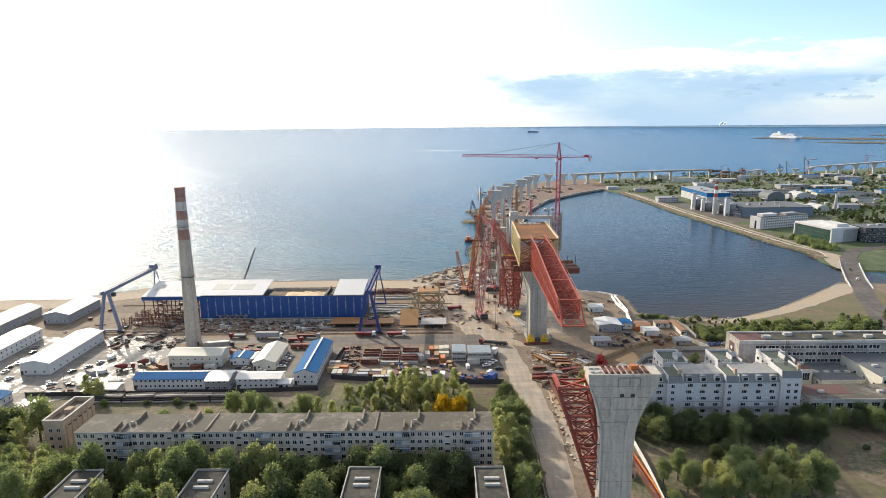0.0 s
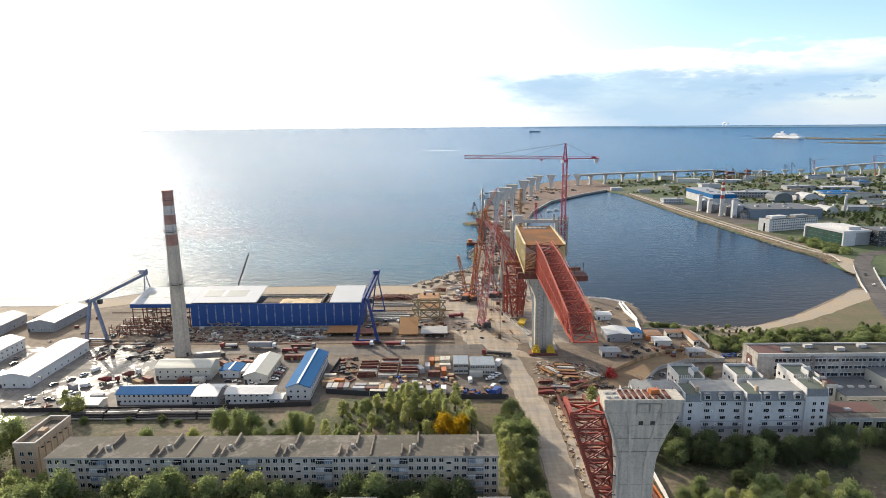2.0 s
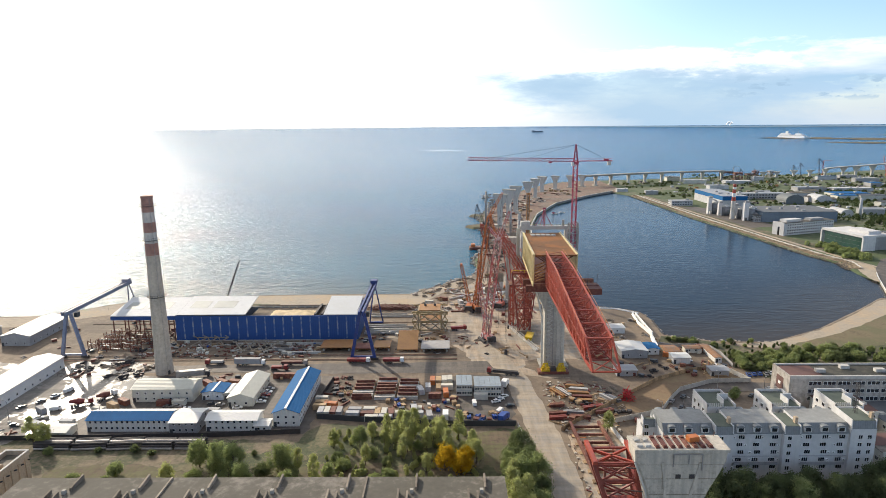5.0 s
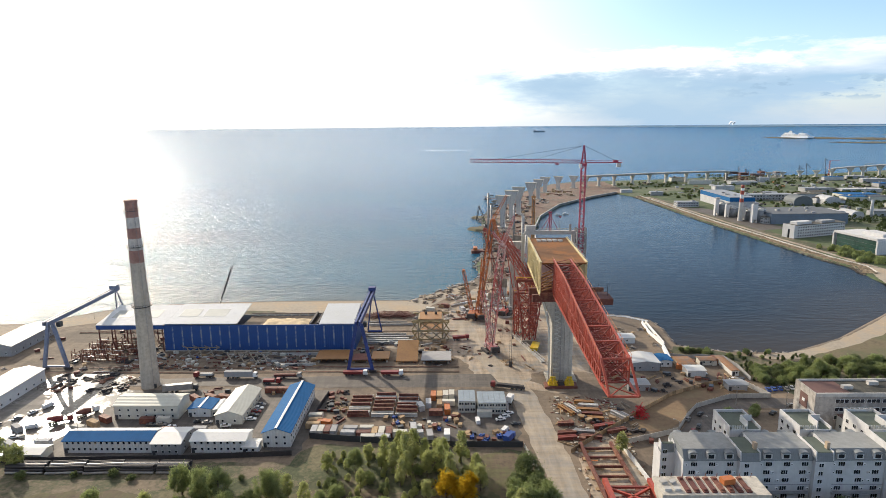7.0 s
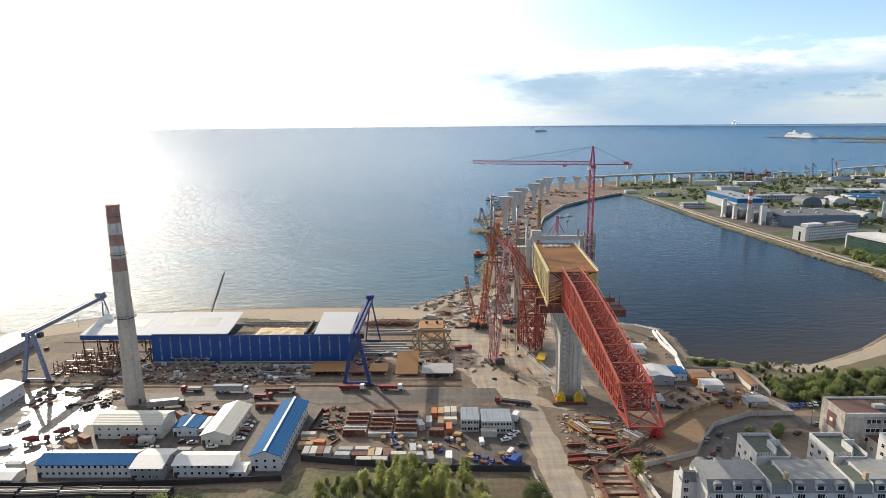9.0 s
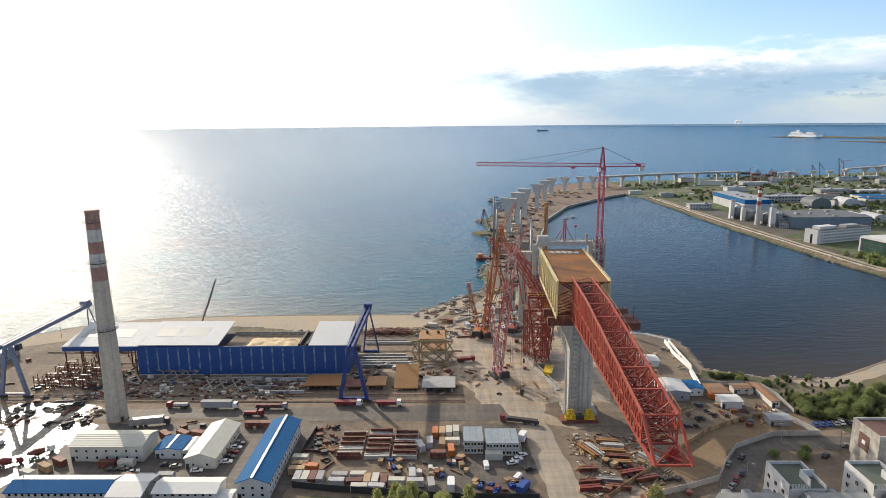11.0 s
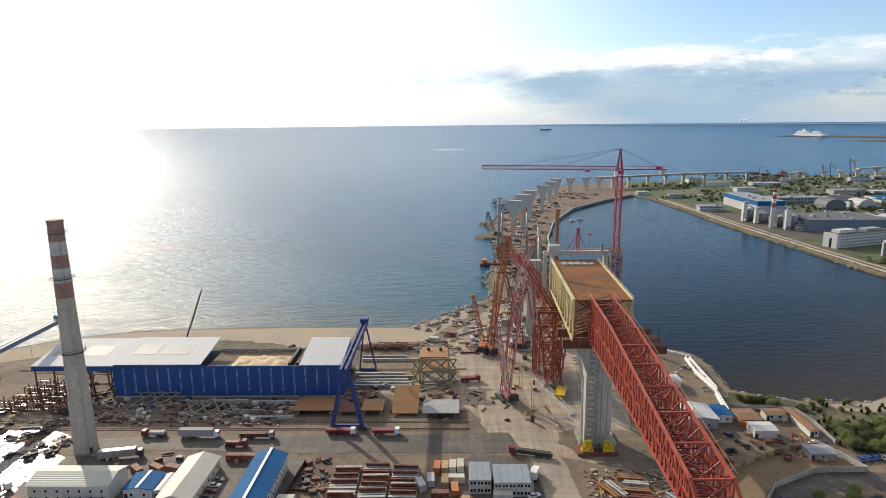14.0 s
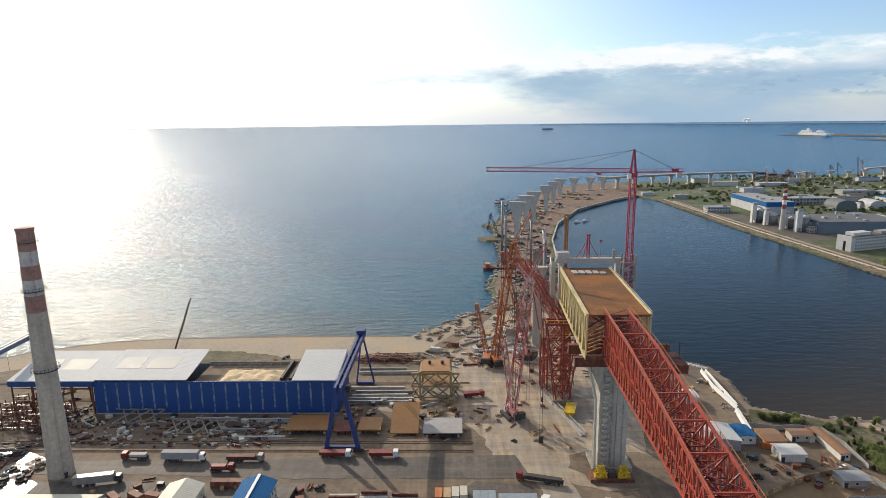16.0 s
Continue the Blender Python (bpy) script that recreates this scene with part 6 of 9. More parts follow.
for y in (357, 363.5, 420):
    rail = thing("crane_rail", "long steel crane rail on sleepers", "rail", 0, y)
    part("rail", Geo().box(-230, 4, -0.1, 0.1, 0.25, 0.45), RUST_STEEL, rail)
    part("sleeper_bed", Geo().box(-230, 4, -0.9, 0.9, 0.0, 0.25), EARTH, rail)

# ---- lattice boom cranes ----
def crawler(name, label, x, y, rz, boom_to, mat, jib_to=None, width=2.6, mast_to=None, strut_to=None):
    """Places are in metres of the world; the machine faces rz."""
    c = thing(name, label, "crane", x, y)
    rot = Matrix.Rotation(radians(rz), 3, "Z")
    for s in (-1, 1):
        o = rot @ Vector((s * 3.4, 0, 0))
        part("crawler_track", Geo().turned(o.x, o.y, 0.1, 1.3, 9.0, 1.3, rz), DARK, c)
    part("carbody", Geo().turned(0, 0, 0.9, 5.6, 3.0, 1.0, rz), DARK, c)
    o = rot @ Vector((0, -2.2, 0))
    part("house", Geo().turned(o.x, o.y, 1.9, 4.0, 8.0, 2.6, rz), mat, c)
    o = rot @ Vector((0, -6.6, 0))
    part("counterweight", Geo().turned(o.x, o.y, 1.7, 5.0, 1.8, 2.8, rz), DARK, c)
    o = rot @ Vector((-1.7, 2.4, 0))
    part("cab", Geo().turned(o.x, o.y, 1.9, 1.4, 2.0, 2.2, rz), WHITE_PAINT, c)
    b = Vector(boom_to) - Vector((x, y, 0))
    foot = rot @ Vector((0, 1.8, 0)) + Vector((0, 0, 2.2))
    part("boom", Geo().lattice(foot, b, width, width, max(8, int((b - foot).length / 2.4)), 0.15 * width / 3, up=(0.3, 1, 0), w1=width * 0.8, h1=width * 0.8), mat, c, "lattice boom")
    part("boom_head", Geo().box(b.x - 0.7, b.x + 0.7, b.y - 0.7, b.y + 0.7, b.z - 0.6, b.z + 0.9).tube((b.x - 0.5, b.y - 0.9, b.z), (b.x + 0.5, b.y - 0.9, b.z), 0.6, 0.6, 10), mat, c)
    ropes = Geo().beam(foot + Vector((0, -6, 3)), b, 0.12).beam(foot + Vector((1.2, -6, 3)), b, 0.12)
    for q in (-0.5, 0.5):
        ropes.beam(b + Vector((q, -1.2, 0)), (b.x + q, b.y - 1.4, 9), 0.1)
    if mast_to:
        mm = Vector(mast_to) - Vector((x, y, 0))
        part("derrick_mast", Geo().lattice(foot + rot @ Vector((0, -4, 0)), mm, 2.0, 1.8, max(6, int((mm - foot).length / 2.6)), 0.12, up=(0.3, 1, 0)), mat, c, "lattice derrick mast")
        ropes.beam(mm, b, 0.14).beam(mm, (mm.x * 0.5, mm.y - 8, 4), 0.12)
    if jib_to:
        j = Vector(jib_to) - Vector((x, y, 0))
        part("jib", Geo().lattice(b, j, 1.8, 1.8, max(6, int((j - b).length / 2.0)), 0.11, up=(0.3, 1, 0), w1=1.0, h1=1.0), mat, c, "lattice jib")
        ropes.beam(j, (j.x, j.y, 10), 0.1)
        part("hook", Geo().box(j.x - 0.4, j.x + 0.4, j.y - 0.4, j.y + 0.4, 8.5, 10.5), DARK, c)
    if strut_to:
        k = Vector(strut_to) - Vector((x, y, 0))
        part("luffing_strut", Geo().lattice(b, k, 1.5, 1.5, max(4, int((k - b).length / 2.0)), 0.12, up=(0.3, 1, 0), w1=0.7, h1=0.7), mat, c, "lattice luffing strut")
        ropes.beam(k, foot + Vector((0, -6, 3)), 0.14).beam(k + Vector((0.5, 0, 0)), foot + Vector((1.2, -6, 3)), 0.14)
        if jib_to:
            ropes.beam(k, j, 0.12)
    part("ropes", ropes, DARK, c)
    return c


PINK_STEEL = material("red_white_crane_steel", (0.52, 0.12, 0.115), 0.5, vary=0.3, grain=0.8, patch=0.12, second=(0.55, 0.40, 0.37), share=0.22)
crawler("crawler_crane", "large red and white lattice crawler crane on the pale yard", 22, 386, 20, (28, 384, 61), PINK_STEEL, jib_to=(34, 382, 77.2), width=4.2, mast_to=(16.9, 380, 37), strut_to=(22.5, 386, 68.1))
crawler("crawler_crane", "tall orange lattice crawler crane near the shore", 18, 444, 15, (26.6, 438, 66.2), ORANGE_STEEL, jib_to=(34.9, 438, 81.7), width=3.2, mast_to=(21, 446, 40), strut_to=(31.5, 434, 52))
crawler("crawler_crane", "small orange lattice crawler crane by the beach", 14, 447, -10, (8.3, 445, 32.2), ORANGE_STEEL, width=2.0)
crawler("crawler_crane", "red lattice crawler crane behind the deck", 36, 452, -25, (22, 452, 58), RED_STEEL, jib_to=(48, 430, 44), width=2.2)
crawler("crawler_crane", "grey lattice crane on a small sand islet", 45, 800, 40, (35.5, 800, 26.4), DARK, jib_to=(32.3, 800, 10), width=2.0)
mobile = thing("mobile_crane", "dark mobile crane with a raised boom behind the hall", "crane", -153, 452)
part("carrier", Geo().box(-6, 6, -1.4, 1.4, 0.8, 2.0), DARK_PAINT, mobile)
part("house", Geo().box(-3, 2, -1.3, 1.3, 2.0, 4.0), DARK_PAINT, mobile)
for k in range(5):
    for s in (-1.2, 1.2):
        part("wheel", Geo().tube((-4.8 + k * 2.4, s - 0.25, 0.6), (-4.8 + k * 2.4, s + 0.25, 0.6), 0.6, 0.6, 12), TYRE, mobile)
part("boom", Geo().beam((-3, 0, 4), (10, -4, 34), 0.6).beam((3, -1.5, 17), (11, -4.3, 36), 0.4), DARK, mobile)

# ---- falsework and second pier beside the deck ----
trestles = thing("falsework_tower", "dark red lattice falsework tower beside the deck", "scaffold tower", 44.2, 414)
for dx in (-5.2, 5.2):
    for dy in (-4.5, 4.5):
        part("trestle", Geo().lattice((dx, dy, 0), (dx, dy, 27), 2.2, 2.2, 9, 0.2, up=(0, 1, 0)), RED_STEEL, trestles, "red lattice trestle")
for k in range(3):
    z = k * 9
    for dy in (-5.6, 5.6):
        part("cross_brace", Geo().beam((-5, dy, z), (5, dy, z + 9), 0.5).beam((5, dy, z), (-5, dy, z + 9), 0.5), RED_STEEL, trestles)
        part("tie_beam", Geo().beam((-6.3, dy, z + 9), (6.3, dy, z + 9), 0.6), RED_STEEL, trestles)
    for dx in (-6.3, 6.3):
        part("cross_brace", Geo().beam((dx, -4.5, z), (dx, 4.5, z + 9), 0.5).beam((dx, 4.5, z), (dx, -4.5, z + 9), 0.5), RUST_STEEL, trestles)
part("platform", Geo().box(-7, 6, -6.5, 6.5, 27.3, 27.9), RUST_STEEL, trestles)
part("platform_rail", Geo().beam((-7, -6.5, 29.2), (6, -6.5, 29.2), 0.2).beam((-7, -6.5, 27.9), (-7, -6.5, 29.2), 0.2).beam((-0.5, -6.5, 27.9), (-0.5, -6.5, 29.2), 0.2).beam((6, -6.5, 27.9), (6, -6.5, 29.2), 0.2), YELLOW, trestles, "yellow guard rail")
part("winch_box", Geo().box(2.6, 5.6, -6.2, -3, 28.0, 31.5), YELLOW, trestles, "yellow winch house")
for sx in (-1.8, 1.8):
    part("long_truss", Geo().lattice((3.2 + sx, -12, 33), (-12 + sx, 28, 56), 2.0, 3.4, 16, 0.2), RED_STEEL, trestles, "sloping red lattice girder")
    part("prop", Geo().beam((2.6 + sx, -5, 27.9), (1.4 + sx, -6, 36), 0.5), RED_STEEL, trestles)
    part("prop", Geo().beam((-6 + sx * 0.5, 5, 27.9), (-8 + sx, 14, 48), 0.5), RED_STEEL, trestles)
gang = thing("gangway", "long pale steel gangway lying across the dusty yard", "gangway", 0, 0)
part("lattice", Geo().lattice((38, 409.7, 1.0), (49.0, 368.2, 1.0), 2.0, 1.4, 18, 0.12), GALVANISED, gang)
part("walkway", Geo().beam((38, 409.7, 0.5), (49.0, 368.2, 0.5), 1.8, 0.15), GALVANISED, gang)
skip_box = thing("site_skip", "yellow steel skip on the pale yard", "skip", 47.4, 388.5, 0.07, -16)
part("tub", Geo().prism([(-1.6, -4.5), (1.6, -4.5), (1.6, 4.5), (-1.6, 4.5)], 0.2, 2.6, top_ring=[(-2.1, -5.2), (2.1, -5.2), (2.1, 5.2), (-2.1, 5.2)]), YELLOW, skip_box)
part("rim", Geo().beam((-2.1, -5.2, 2.65), (-2.1, 5.2, 2.65), 0.25).beam((2.1, -5.2, 2.65), (2.1, 5.2, 2.65), 0.25), YELLOW, skip_box)
for q in (-3.4, 3.4):
    part("skid", Geo().box(-1.6, 1.6, q - 0.2, q + 0.2, 0.0, 0.2), DARK, skip_box)
pier2 = thing("bridge_pier", "pale concrete pier with an angled head beside the deck", "bridge pier", 43.5, 472)
part("shaft", Geo().box(-2.4, 2.4, -2.0, 2.0, 0, 38), CONCRETE, pier2)
part("edge", Geo().beam((-2.6, -2.0, 2), (-2.6, -2.0, 34), 0.7).beam((-2.6, -2.0, 34), (-4.4, -2.0, 44), 0.7), PALE_CONCRETE, pier2)
part("head", Geo().prism([(-2.4, -2), (2.4, -2), (2.4, 2), (-2.4, 2)], 38, 46, top_ring=[(-5, -2.2), (5, -2.2), (5, 2.2), (-5, 2.2)]), CONCRETE, pier2)
for x, y, h in ((41.6, 673, 44.6), (39.0, 680, 56.0), (65.9, 687, 42.0), (56, 505, 44), (60, 560, 44), (70, 640, 38)):
    pile = thing("steel_pile", "tall grey steel pile standing on the embankment", "pile", x, y)
    part("tube", Geo().tube((0, 0, 0), (0, 0, h), 1.0, 1.0, 14), STEEL, pile, smooth=True)
    part("collar", Geo().tube((0, 0, h - 5), (0, 0, h - 4), 1.4, 1.4, 14), PALE_CONCRETE, pile)

for k, (x, y, w, d, h, m, lab) in enumerate(((62, 600, 9, 5, 26, PALE_CONCRETE, "pale concrete pier stump with formwork"), (68, 632, 8, 5, 20, GREY_WALL, "grey concrete pier stump with formwork"), (38, 500, 7, 4, 12, PALE_CONCRETE, "pale concrete pier footing with starter bars"), (30, 478, 6, 4, 7, PALE_CONCRETE, "low pale concrete footing with starter bars"))):
    st = thing("pier_stump", lab, "bridge pier", x, y, 0, -8)
    part("body", Geo().box(-w / 2, w / 2, -d / 2, d / 2, 0, h), m, st)
    part("formwork", Geo().box(-w / 2 - 0.4, w / 2 + 0.4, -d / 2 - 0.4, -d / 2, h * 0.55, h + 1.2).box(-w / 2 - 0.4, -w / 2, -d / 2, d / 2, h * 0.55, h + 1.2), DUSTY_SCRAP, st, "brown formwork panels")
    for q in range(6):
        part("starter_bar", Geo().beam((-w / 2 + 0.6 + q * (w - 1.2) / 5, 0, h), (-w / 2 + 0.6 + q * (w - 1.2) / 5, 0, h + 3.2), 0.14), RUST_STEEL, st)
for x, y, rz, L in ((24, 470, 35, 14), (30, 462, 20, 12), (36, 470, -30, 14), (20, 486, 60, 10), (33, 488, 10, 16), (28, 500, -20, 12), (40, 486, 70, 10), (12, 480, 30, 12), (4, 474, 40, 10), (16, 462, 15, 12)):
    strut_thing("pale_pipe", "long pale steel pipe lying on the ground", "pipe", Geo().tube((-L / 2, 0, 0.7), (L / 2, 0, 0.7), 0.7, 0.7, 12), PALE_CONCRETE if L % 4 else WHITE_PAINT, x, y, ground(x, y), rz, "pipe", "pale pipes")
bent = thing("vent_pipe", "pale bent steel pipe standing on the embankment", "pipe", 60.3, 566)
part("riser", Geo().tube((0, 0, 0), (0, 0, 49), 0.9, 0.9, 12), PALE_CONCRETE, bent, smooth=True)
part("elbow", Geo().tube((0, 0, 49), (-0.6, 0, 50.6), 0.9, 0.9, 12).tube((-0.6, 0, 50.6), (-2.2, 0, 51.4), 0.9, 0.8, 12), PALE_CONCRETE, bent)
ladder_mast = thing("stair_mast", "tall pale steel access mast beside the portal beam", "access mast", 43.1, 418.5)
part("mast", Geo().lattice((0, 0, 0), (0, 0, 61.5), 1.5, 1.5, 26, 0.2, up=(0, 1, 0)), CREAM_WALL, ladder_mast)
part("cladding", Geo().box(-0.6, 0.6, -0.6, 0.6, 34, 61), CREAM_WALL, ladder_mast, "pale sheet cladding")
wedge = thing("falsework_tower", "dark red falsework spreading upward to carry the deck edge", "scaffold tower", 45.2, 400)
for k in range(5):
    z0, z1, a0, a1 = k * 7.0 + 2.4, k * 7.0 + 9.4, 3.0 + k * 0.9, 3.9 + k * 0.9
    for sy in (-3.2, 3.2):
        part("leg", Geo().beam((-a0, sy, z0), (-a1, sy, z1), 0.55).beam((a0, sy, z0), (a1, sy, z1), 0.55).beam((0, sy, z0), (0, sy, z1), 0.45), MAROON_STEEL, wedge)
        part("cross_brace", Geo().beam((-a0, sy, z0), (0, sy, z1), 0.36).beam((0, sy, z0), (-a1, sy, z1), 0.36).beam((a0, sy, z0), (0, sy, z1), 0.36).beam((0, sy, z0), (a1, sy, z1), 0.36), RED_STEEL, wedge)
        part("tie_beam", Geo().beam((-a1, sy, z1), (a1, sy, z1), 0.45), MAROON_STEEL, wedge)
    for x in (-a1, 0, a1):
        part("side_brace", Geo().beam((x, -3.2, z0), (x, 3.2, z1), 0.32).beam((x, -3.2, z1), (x, 3.2, z1), 0.36), MAROON_STEEL, wedge)
part("footing", Geo().box(-4.6, 4.6, -4.2, 4.2, 0, 2.4), DUSTY_SCRAP, wedge, "brown footing block")
for y in (-3.6, 0.0, 3.6):
    part("head_beam", Geo().box(-8.2, 8.2, y - 0.4, y + 0.4, 37.4, 38.5), MAROON_STEEL, wedge)
for x in (-7.6, -2.5, 2.5, 7.6):
    part("cross_beam", Geo().box(x - 0.3, x + 0.3, -4.2, 4.2, 38.5, 38.9), MAROON_STEEL, wedge)
part("guard_rail", Geo().beam((-8.2, -4.2, 39.8), (3.2, -4.2, 39.8), 0.25).beam((-8.2, -4.2, 38.6), (-8.2, -4.2, 39.8), 0.25).beam((-4.4, -4.2, 38.6), (-4.4, -4.2, 39.8), 0.25).beam((-0.6, -4.2, 38.6), (-0.6, -4.2, 39.8), 0.25).beam((3.2, -4.2, 38.6), (3.2, -4.2, 39.8), 0.25), YELLOW, wedge, "yellow guard rail")
part("winch_house", Geo().box(4.0, 7.4, -4.0, -1.2, 38.6, 41.6), YELLOW, wedge, "yellow winch house")
part("raking_strut", Geo().beam((5.2, -6, 38), (9.0, -18, 26), 0.6).beam((6.8, -6, 38), (10.2, -18, 27), 0.6), MAROON_STEEL, wedge)

# ---- far piers and the far viaduct ----
def v_pier(x, y, h, rz, w=17, label="pale concrete pier widening into a V-shaped head"):
    p0 = thing("viaduct_pier", label, "bridge pier", x, y, 0, rz, group="viaduct piers")
    ring = lambda a, b: [(-a, -b), (a, -b), (a, b), (-a, b)]
    part("shaft", Geo().prism(ring(w * 0.15, 2.2), 0, h * 0.55, top_ring=ring(w * 0.17, 2.2)), PALE_CONCRETE, p0)
    part("head", Geo().prism(ring(w * 0.17, 2.2), h * 0.55, h - 1.2, top_ring=ring(w / 2, 2.8)), PALE_CONCRETE, p0)
    part("cap", Geo().box(-w / 2 - 0.4, w / 2 + 0.4, -3.0, 3.0, h - 1.2, h), CONCRETE, p0)
    part("footing", Geo().box(-w * 0.4, w * 0.4, -4, 4, 0, 1.5), CONCRETE, p0)
    return p0


for x, y, h, w in ((64, 798, 40, 17), (80, 852, 40, 17), (95, 905, 39, 17), (124, 998, 36, 17), (148, 1085, 33, 17), (173, 1175, 29, 18), (205, 1222, 26, 17), (240, 1254, 24, 17), (268, 1274, 23, 17)):
    v_pier(x, y, h, -20 if y < 1150 else -40, w)
SPAN = [(268, 1274), (298, 1290), (332, 1304), (373, 1320), (412, 1334), (451, 1347), (497, 1358), (545, 1368), (590, 1376)]
for (ax, ay), (bx, by) in zip(SPAN, SPAN[1:]):
    rz = math.degrees(math.atan2(by - ay, bx - ax)) + 90
    v_pier(bx, by, 20, rz - 90 + 70, 15)
    span = thing("viaduct_span", "finished concrete viaduct span on V-shaped piers", "bridge deck", ax, ay, 0, rz - 90)
    L = math.hypot(bx - ax, by - ay)
    part("deck", Geo().box(-0.2, L - 0.2, -9, 9, 20.2, 21.8), GREY_WALL, span)
    part("girder", Geo().box(-0.2, L - 0.2, -6, -3, 18.8, 20.2).box(-0.2, L - 0.2, 3, 6, 18.8, 20.2), GREY_WALL, span)
    part("parapet", Geo().box(-0.2, L - 0.2, -9.2, -8.9, 21.8, 22.5), CONCRETE, span)
RIGHT = [(712, 1440, 13), (745, 1446, 13), (786, 1450, 15), (826, 1456, 15), (869, 1470, 16), (905, 1462, 20), (926, 1450, 22), (960, 1446, 25), (1000, 1442, 28), (1045, 1448, 30), (1095, 1460, 31)]
for x, y, h in RIGHT:
    v_pier(x, y, h, -10, 14)
for (ax, ay, h0), (bx, by, h1) in list(zip(RIGHT, RIGHT[1:]))[4:]:
    span = thing("viaduct_span", "unfinished viaduct span on tall piers across the far shore", "bridge deck", 0, 0)
    d = Vector((bx - ax, by - ay, 0)).normalized()
    s = Vector((-d.y, d.x, 0)) * 7
    a, b = Vector((ax, ay, h0)), Vector((bx, by, h1)) - d * 0.2
    part("deck", Geo().solid([a - s, b - s, b + s, a + s, a - s + Vector((0, 0, 2.4)), b - s + Vector((0, 0, 2.4)), b + s + Vector((0, 0, 2.4)), a + s + Vector((0, 0, 2.4))]), GREY_WALL, span)
for x, y, h, m in ((800, 1470, 26, DARK), (818, 1478, 30, DARK), (868, 1490, 40, DARK), (876, 1492, 34, RED_STEEL), (640, 1420, 26, STEEL), (655, 1420, 22, DARK), (1010, 1470, 44, RED_STEEL), (700, 1450, 20, DARK), (950, 1470, 28, STEEL)):
    c = thing("far_crane", "small lattice construction crane on the far shore", "crane", x, y)
    lean = (x * 7 % 5 - 2) * 0.12
    part("mast", Geo().lattice((0, 0, 0), (lean * h, 0, h), 1.4, 1.4, 10, 0.10, up=(0, 1, 0)), m, c)
    part("jib", Geo().lattice((lean * h, 0, h), (lean * h + h * (0.35 if m is DARK else 0.6), 0, h * (0.62 if m is DARK else 1.02)), 0.9, 0.9, 9, 0.08), m, c)
    part("pendant", Geo().beam((lean * h, 0, h), (-h * 0.3, 0, h * 0.25), 0.2), m, c)
    part("cab", Geo().box(-1.8, 1.8, -1.5, 1.5, 0, 3.4), m, c)

for x, y, w, h, m in ((600, 1378, 22, 19, DARK), (628, 1384, 16, 16, RUST_STEEL), (656, 1392, 12, 13, DARK), (692, 1436, 9, 15, RUST_STEEL), (730, 1444, 8, 14, STEEL)):
    sc = thing("viaduct_scaffold", "dense dark scaffolding round an unfinished viaduct span", "scaffold", x, y)
    part("frame", Geo().lattice((0, 0, 0), (0, 0, h), w, 14, 5, 0.35, up=(0, 1, 0), cross=True), m, sc)
    part("formwork", Geo().box(-w / 2, w / 2, -7, 7, h - 3, h - 1.2), RUST_STEEL, sc)
    part("deck", Geo().box(-w / 2 - 1, w / 2 + 1, -8, 8, h, h + 0.8), m, sc)
    for k in range(5):
        part("post", Geo().beam((-w / 2 + k * w / 4, -7, h + 0.8), (-w / 2 + k * w / 4, -7, h + 3.6), 0.35), m, sc)

# ---- far bank ----
SILO_GREY = material("weathered_silo_steel", (0.20, 0.21, 0.215), 0.65, vary=0.3, grain=0.4, patch=0.1, streak=0.12)
HANGAR_GREY = material("dark_hangar_sheet", (0.13, 0.145, 0.15), 0.7, vary=0.25, grain=0.4, patch=0.1)
GREEN_GLASS = material("green_glass", (0.04, 0.085, 0.07), 0.15, vary=0.3, grain=0.2, patch=0.1, spec=0.7)


def far_building(label, x0, x1, y0, y1, h, wall, roof, rows=0, cols=0, name="far_building", arch=False):
    b = thing(name, label, "building", (x0 + x1) / 2, (y0 + y1) / 2)
    w, d = (x1 - x0) / 2, (y1 - y0) / 2
    part("wall", Geo().box(-w, w, -d, d, 0, h), wall, b)
    if arch:
        g = Geo()
        for k in range(10):
            a, c = math.pi * k / 10, math.pi * (k + 1) / 10
            g.face([(-w * math.cos(a), -d, h + w * 0.6 * math.sin(a)), (-w * math.cos(c), -d, h + w * 0.6 * math.sin(c)), (-w * math.cos(c), d, h + w * 0.6 * math.sin(c)), (-w * math.cos(a), d, h + w * 0.6 * math.sin(a))])
        g.face([(-w * math.cos(math.pi * k / 10), -d, h + w * 0.6 * math.sin(math.pi * k / 10)) for k in range(11)])
        g.face([(-w * math.cos(math.pi * k / 10), d, h + w * 0.6 * math.sin(math.pi * k / 10)) for k in range(11)])
        part("vault", g, roof, b)
    else:
        part("roof", Geo().box(-w - 0.3, w + 0.3, -d - 0.3, d + 0.3, h, h + 0.5), roof, b)
        for k in range(max(1, int(w * d / 180))):
            xx, yy = rnd.uniform(-w * 0.8, w * 0.6), rnd.uniform(-d * 0.8, d * 0.6)
            part("roof_unit", Geo().box(xx, xx + rnd.uniform(2, 5), yy, yy + rnd.uniform(2, 4), h + 0.5, h + rnd.uniform(1.5, 3)), PALE_CONCRETE if k % 2 else GREY_WALL, b)
    big = window_mesh(max(1.2, 2 * w / max(cols, 1) * 0.6), h / max(rows, 1) * 0.5, 2) if rows else None
    if rows:
        windows(b, -w + 0.5, w - 0.5, -d, h / rows * 0.3, rows, h / rows, cols, mesh=big)
        windows(b, -d + 0.5, d - 0.5, -w, h / rows * 0.3, rows, h / rows, max(2, int(cols * d / w)), mesh=big, turn=-90)
    return b


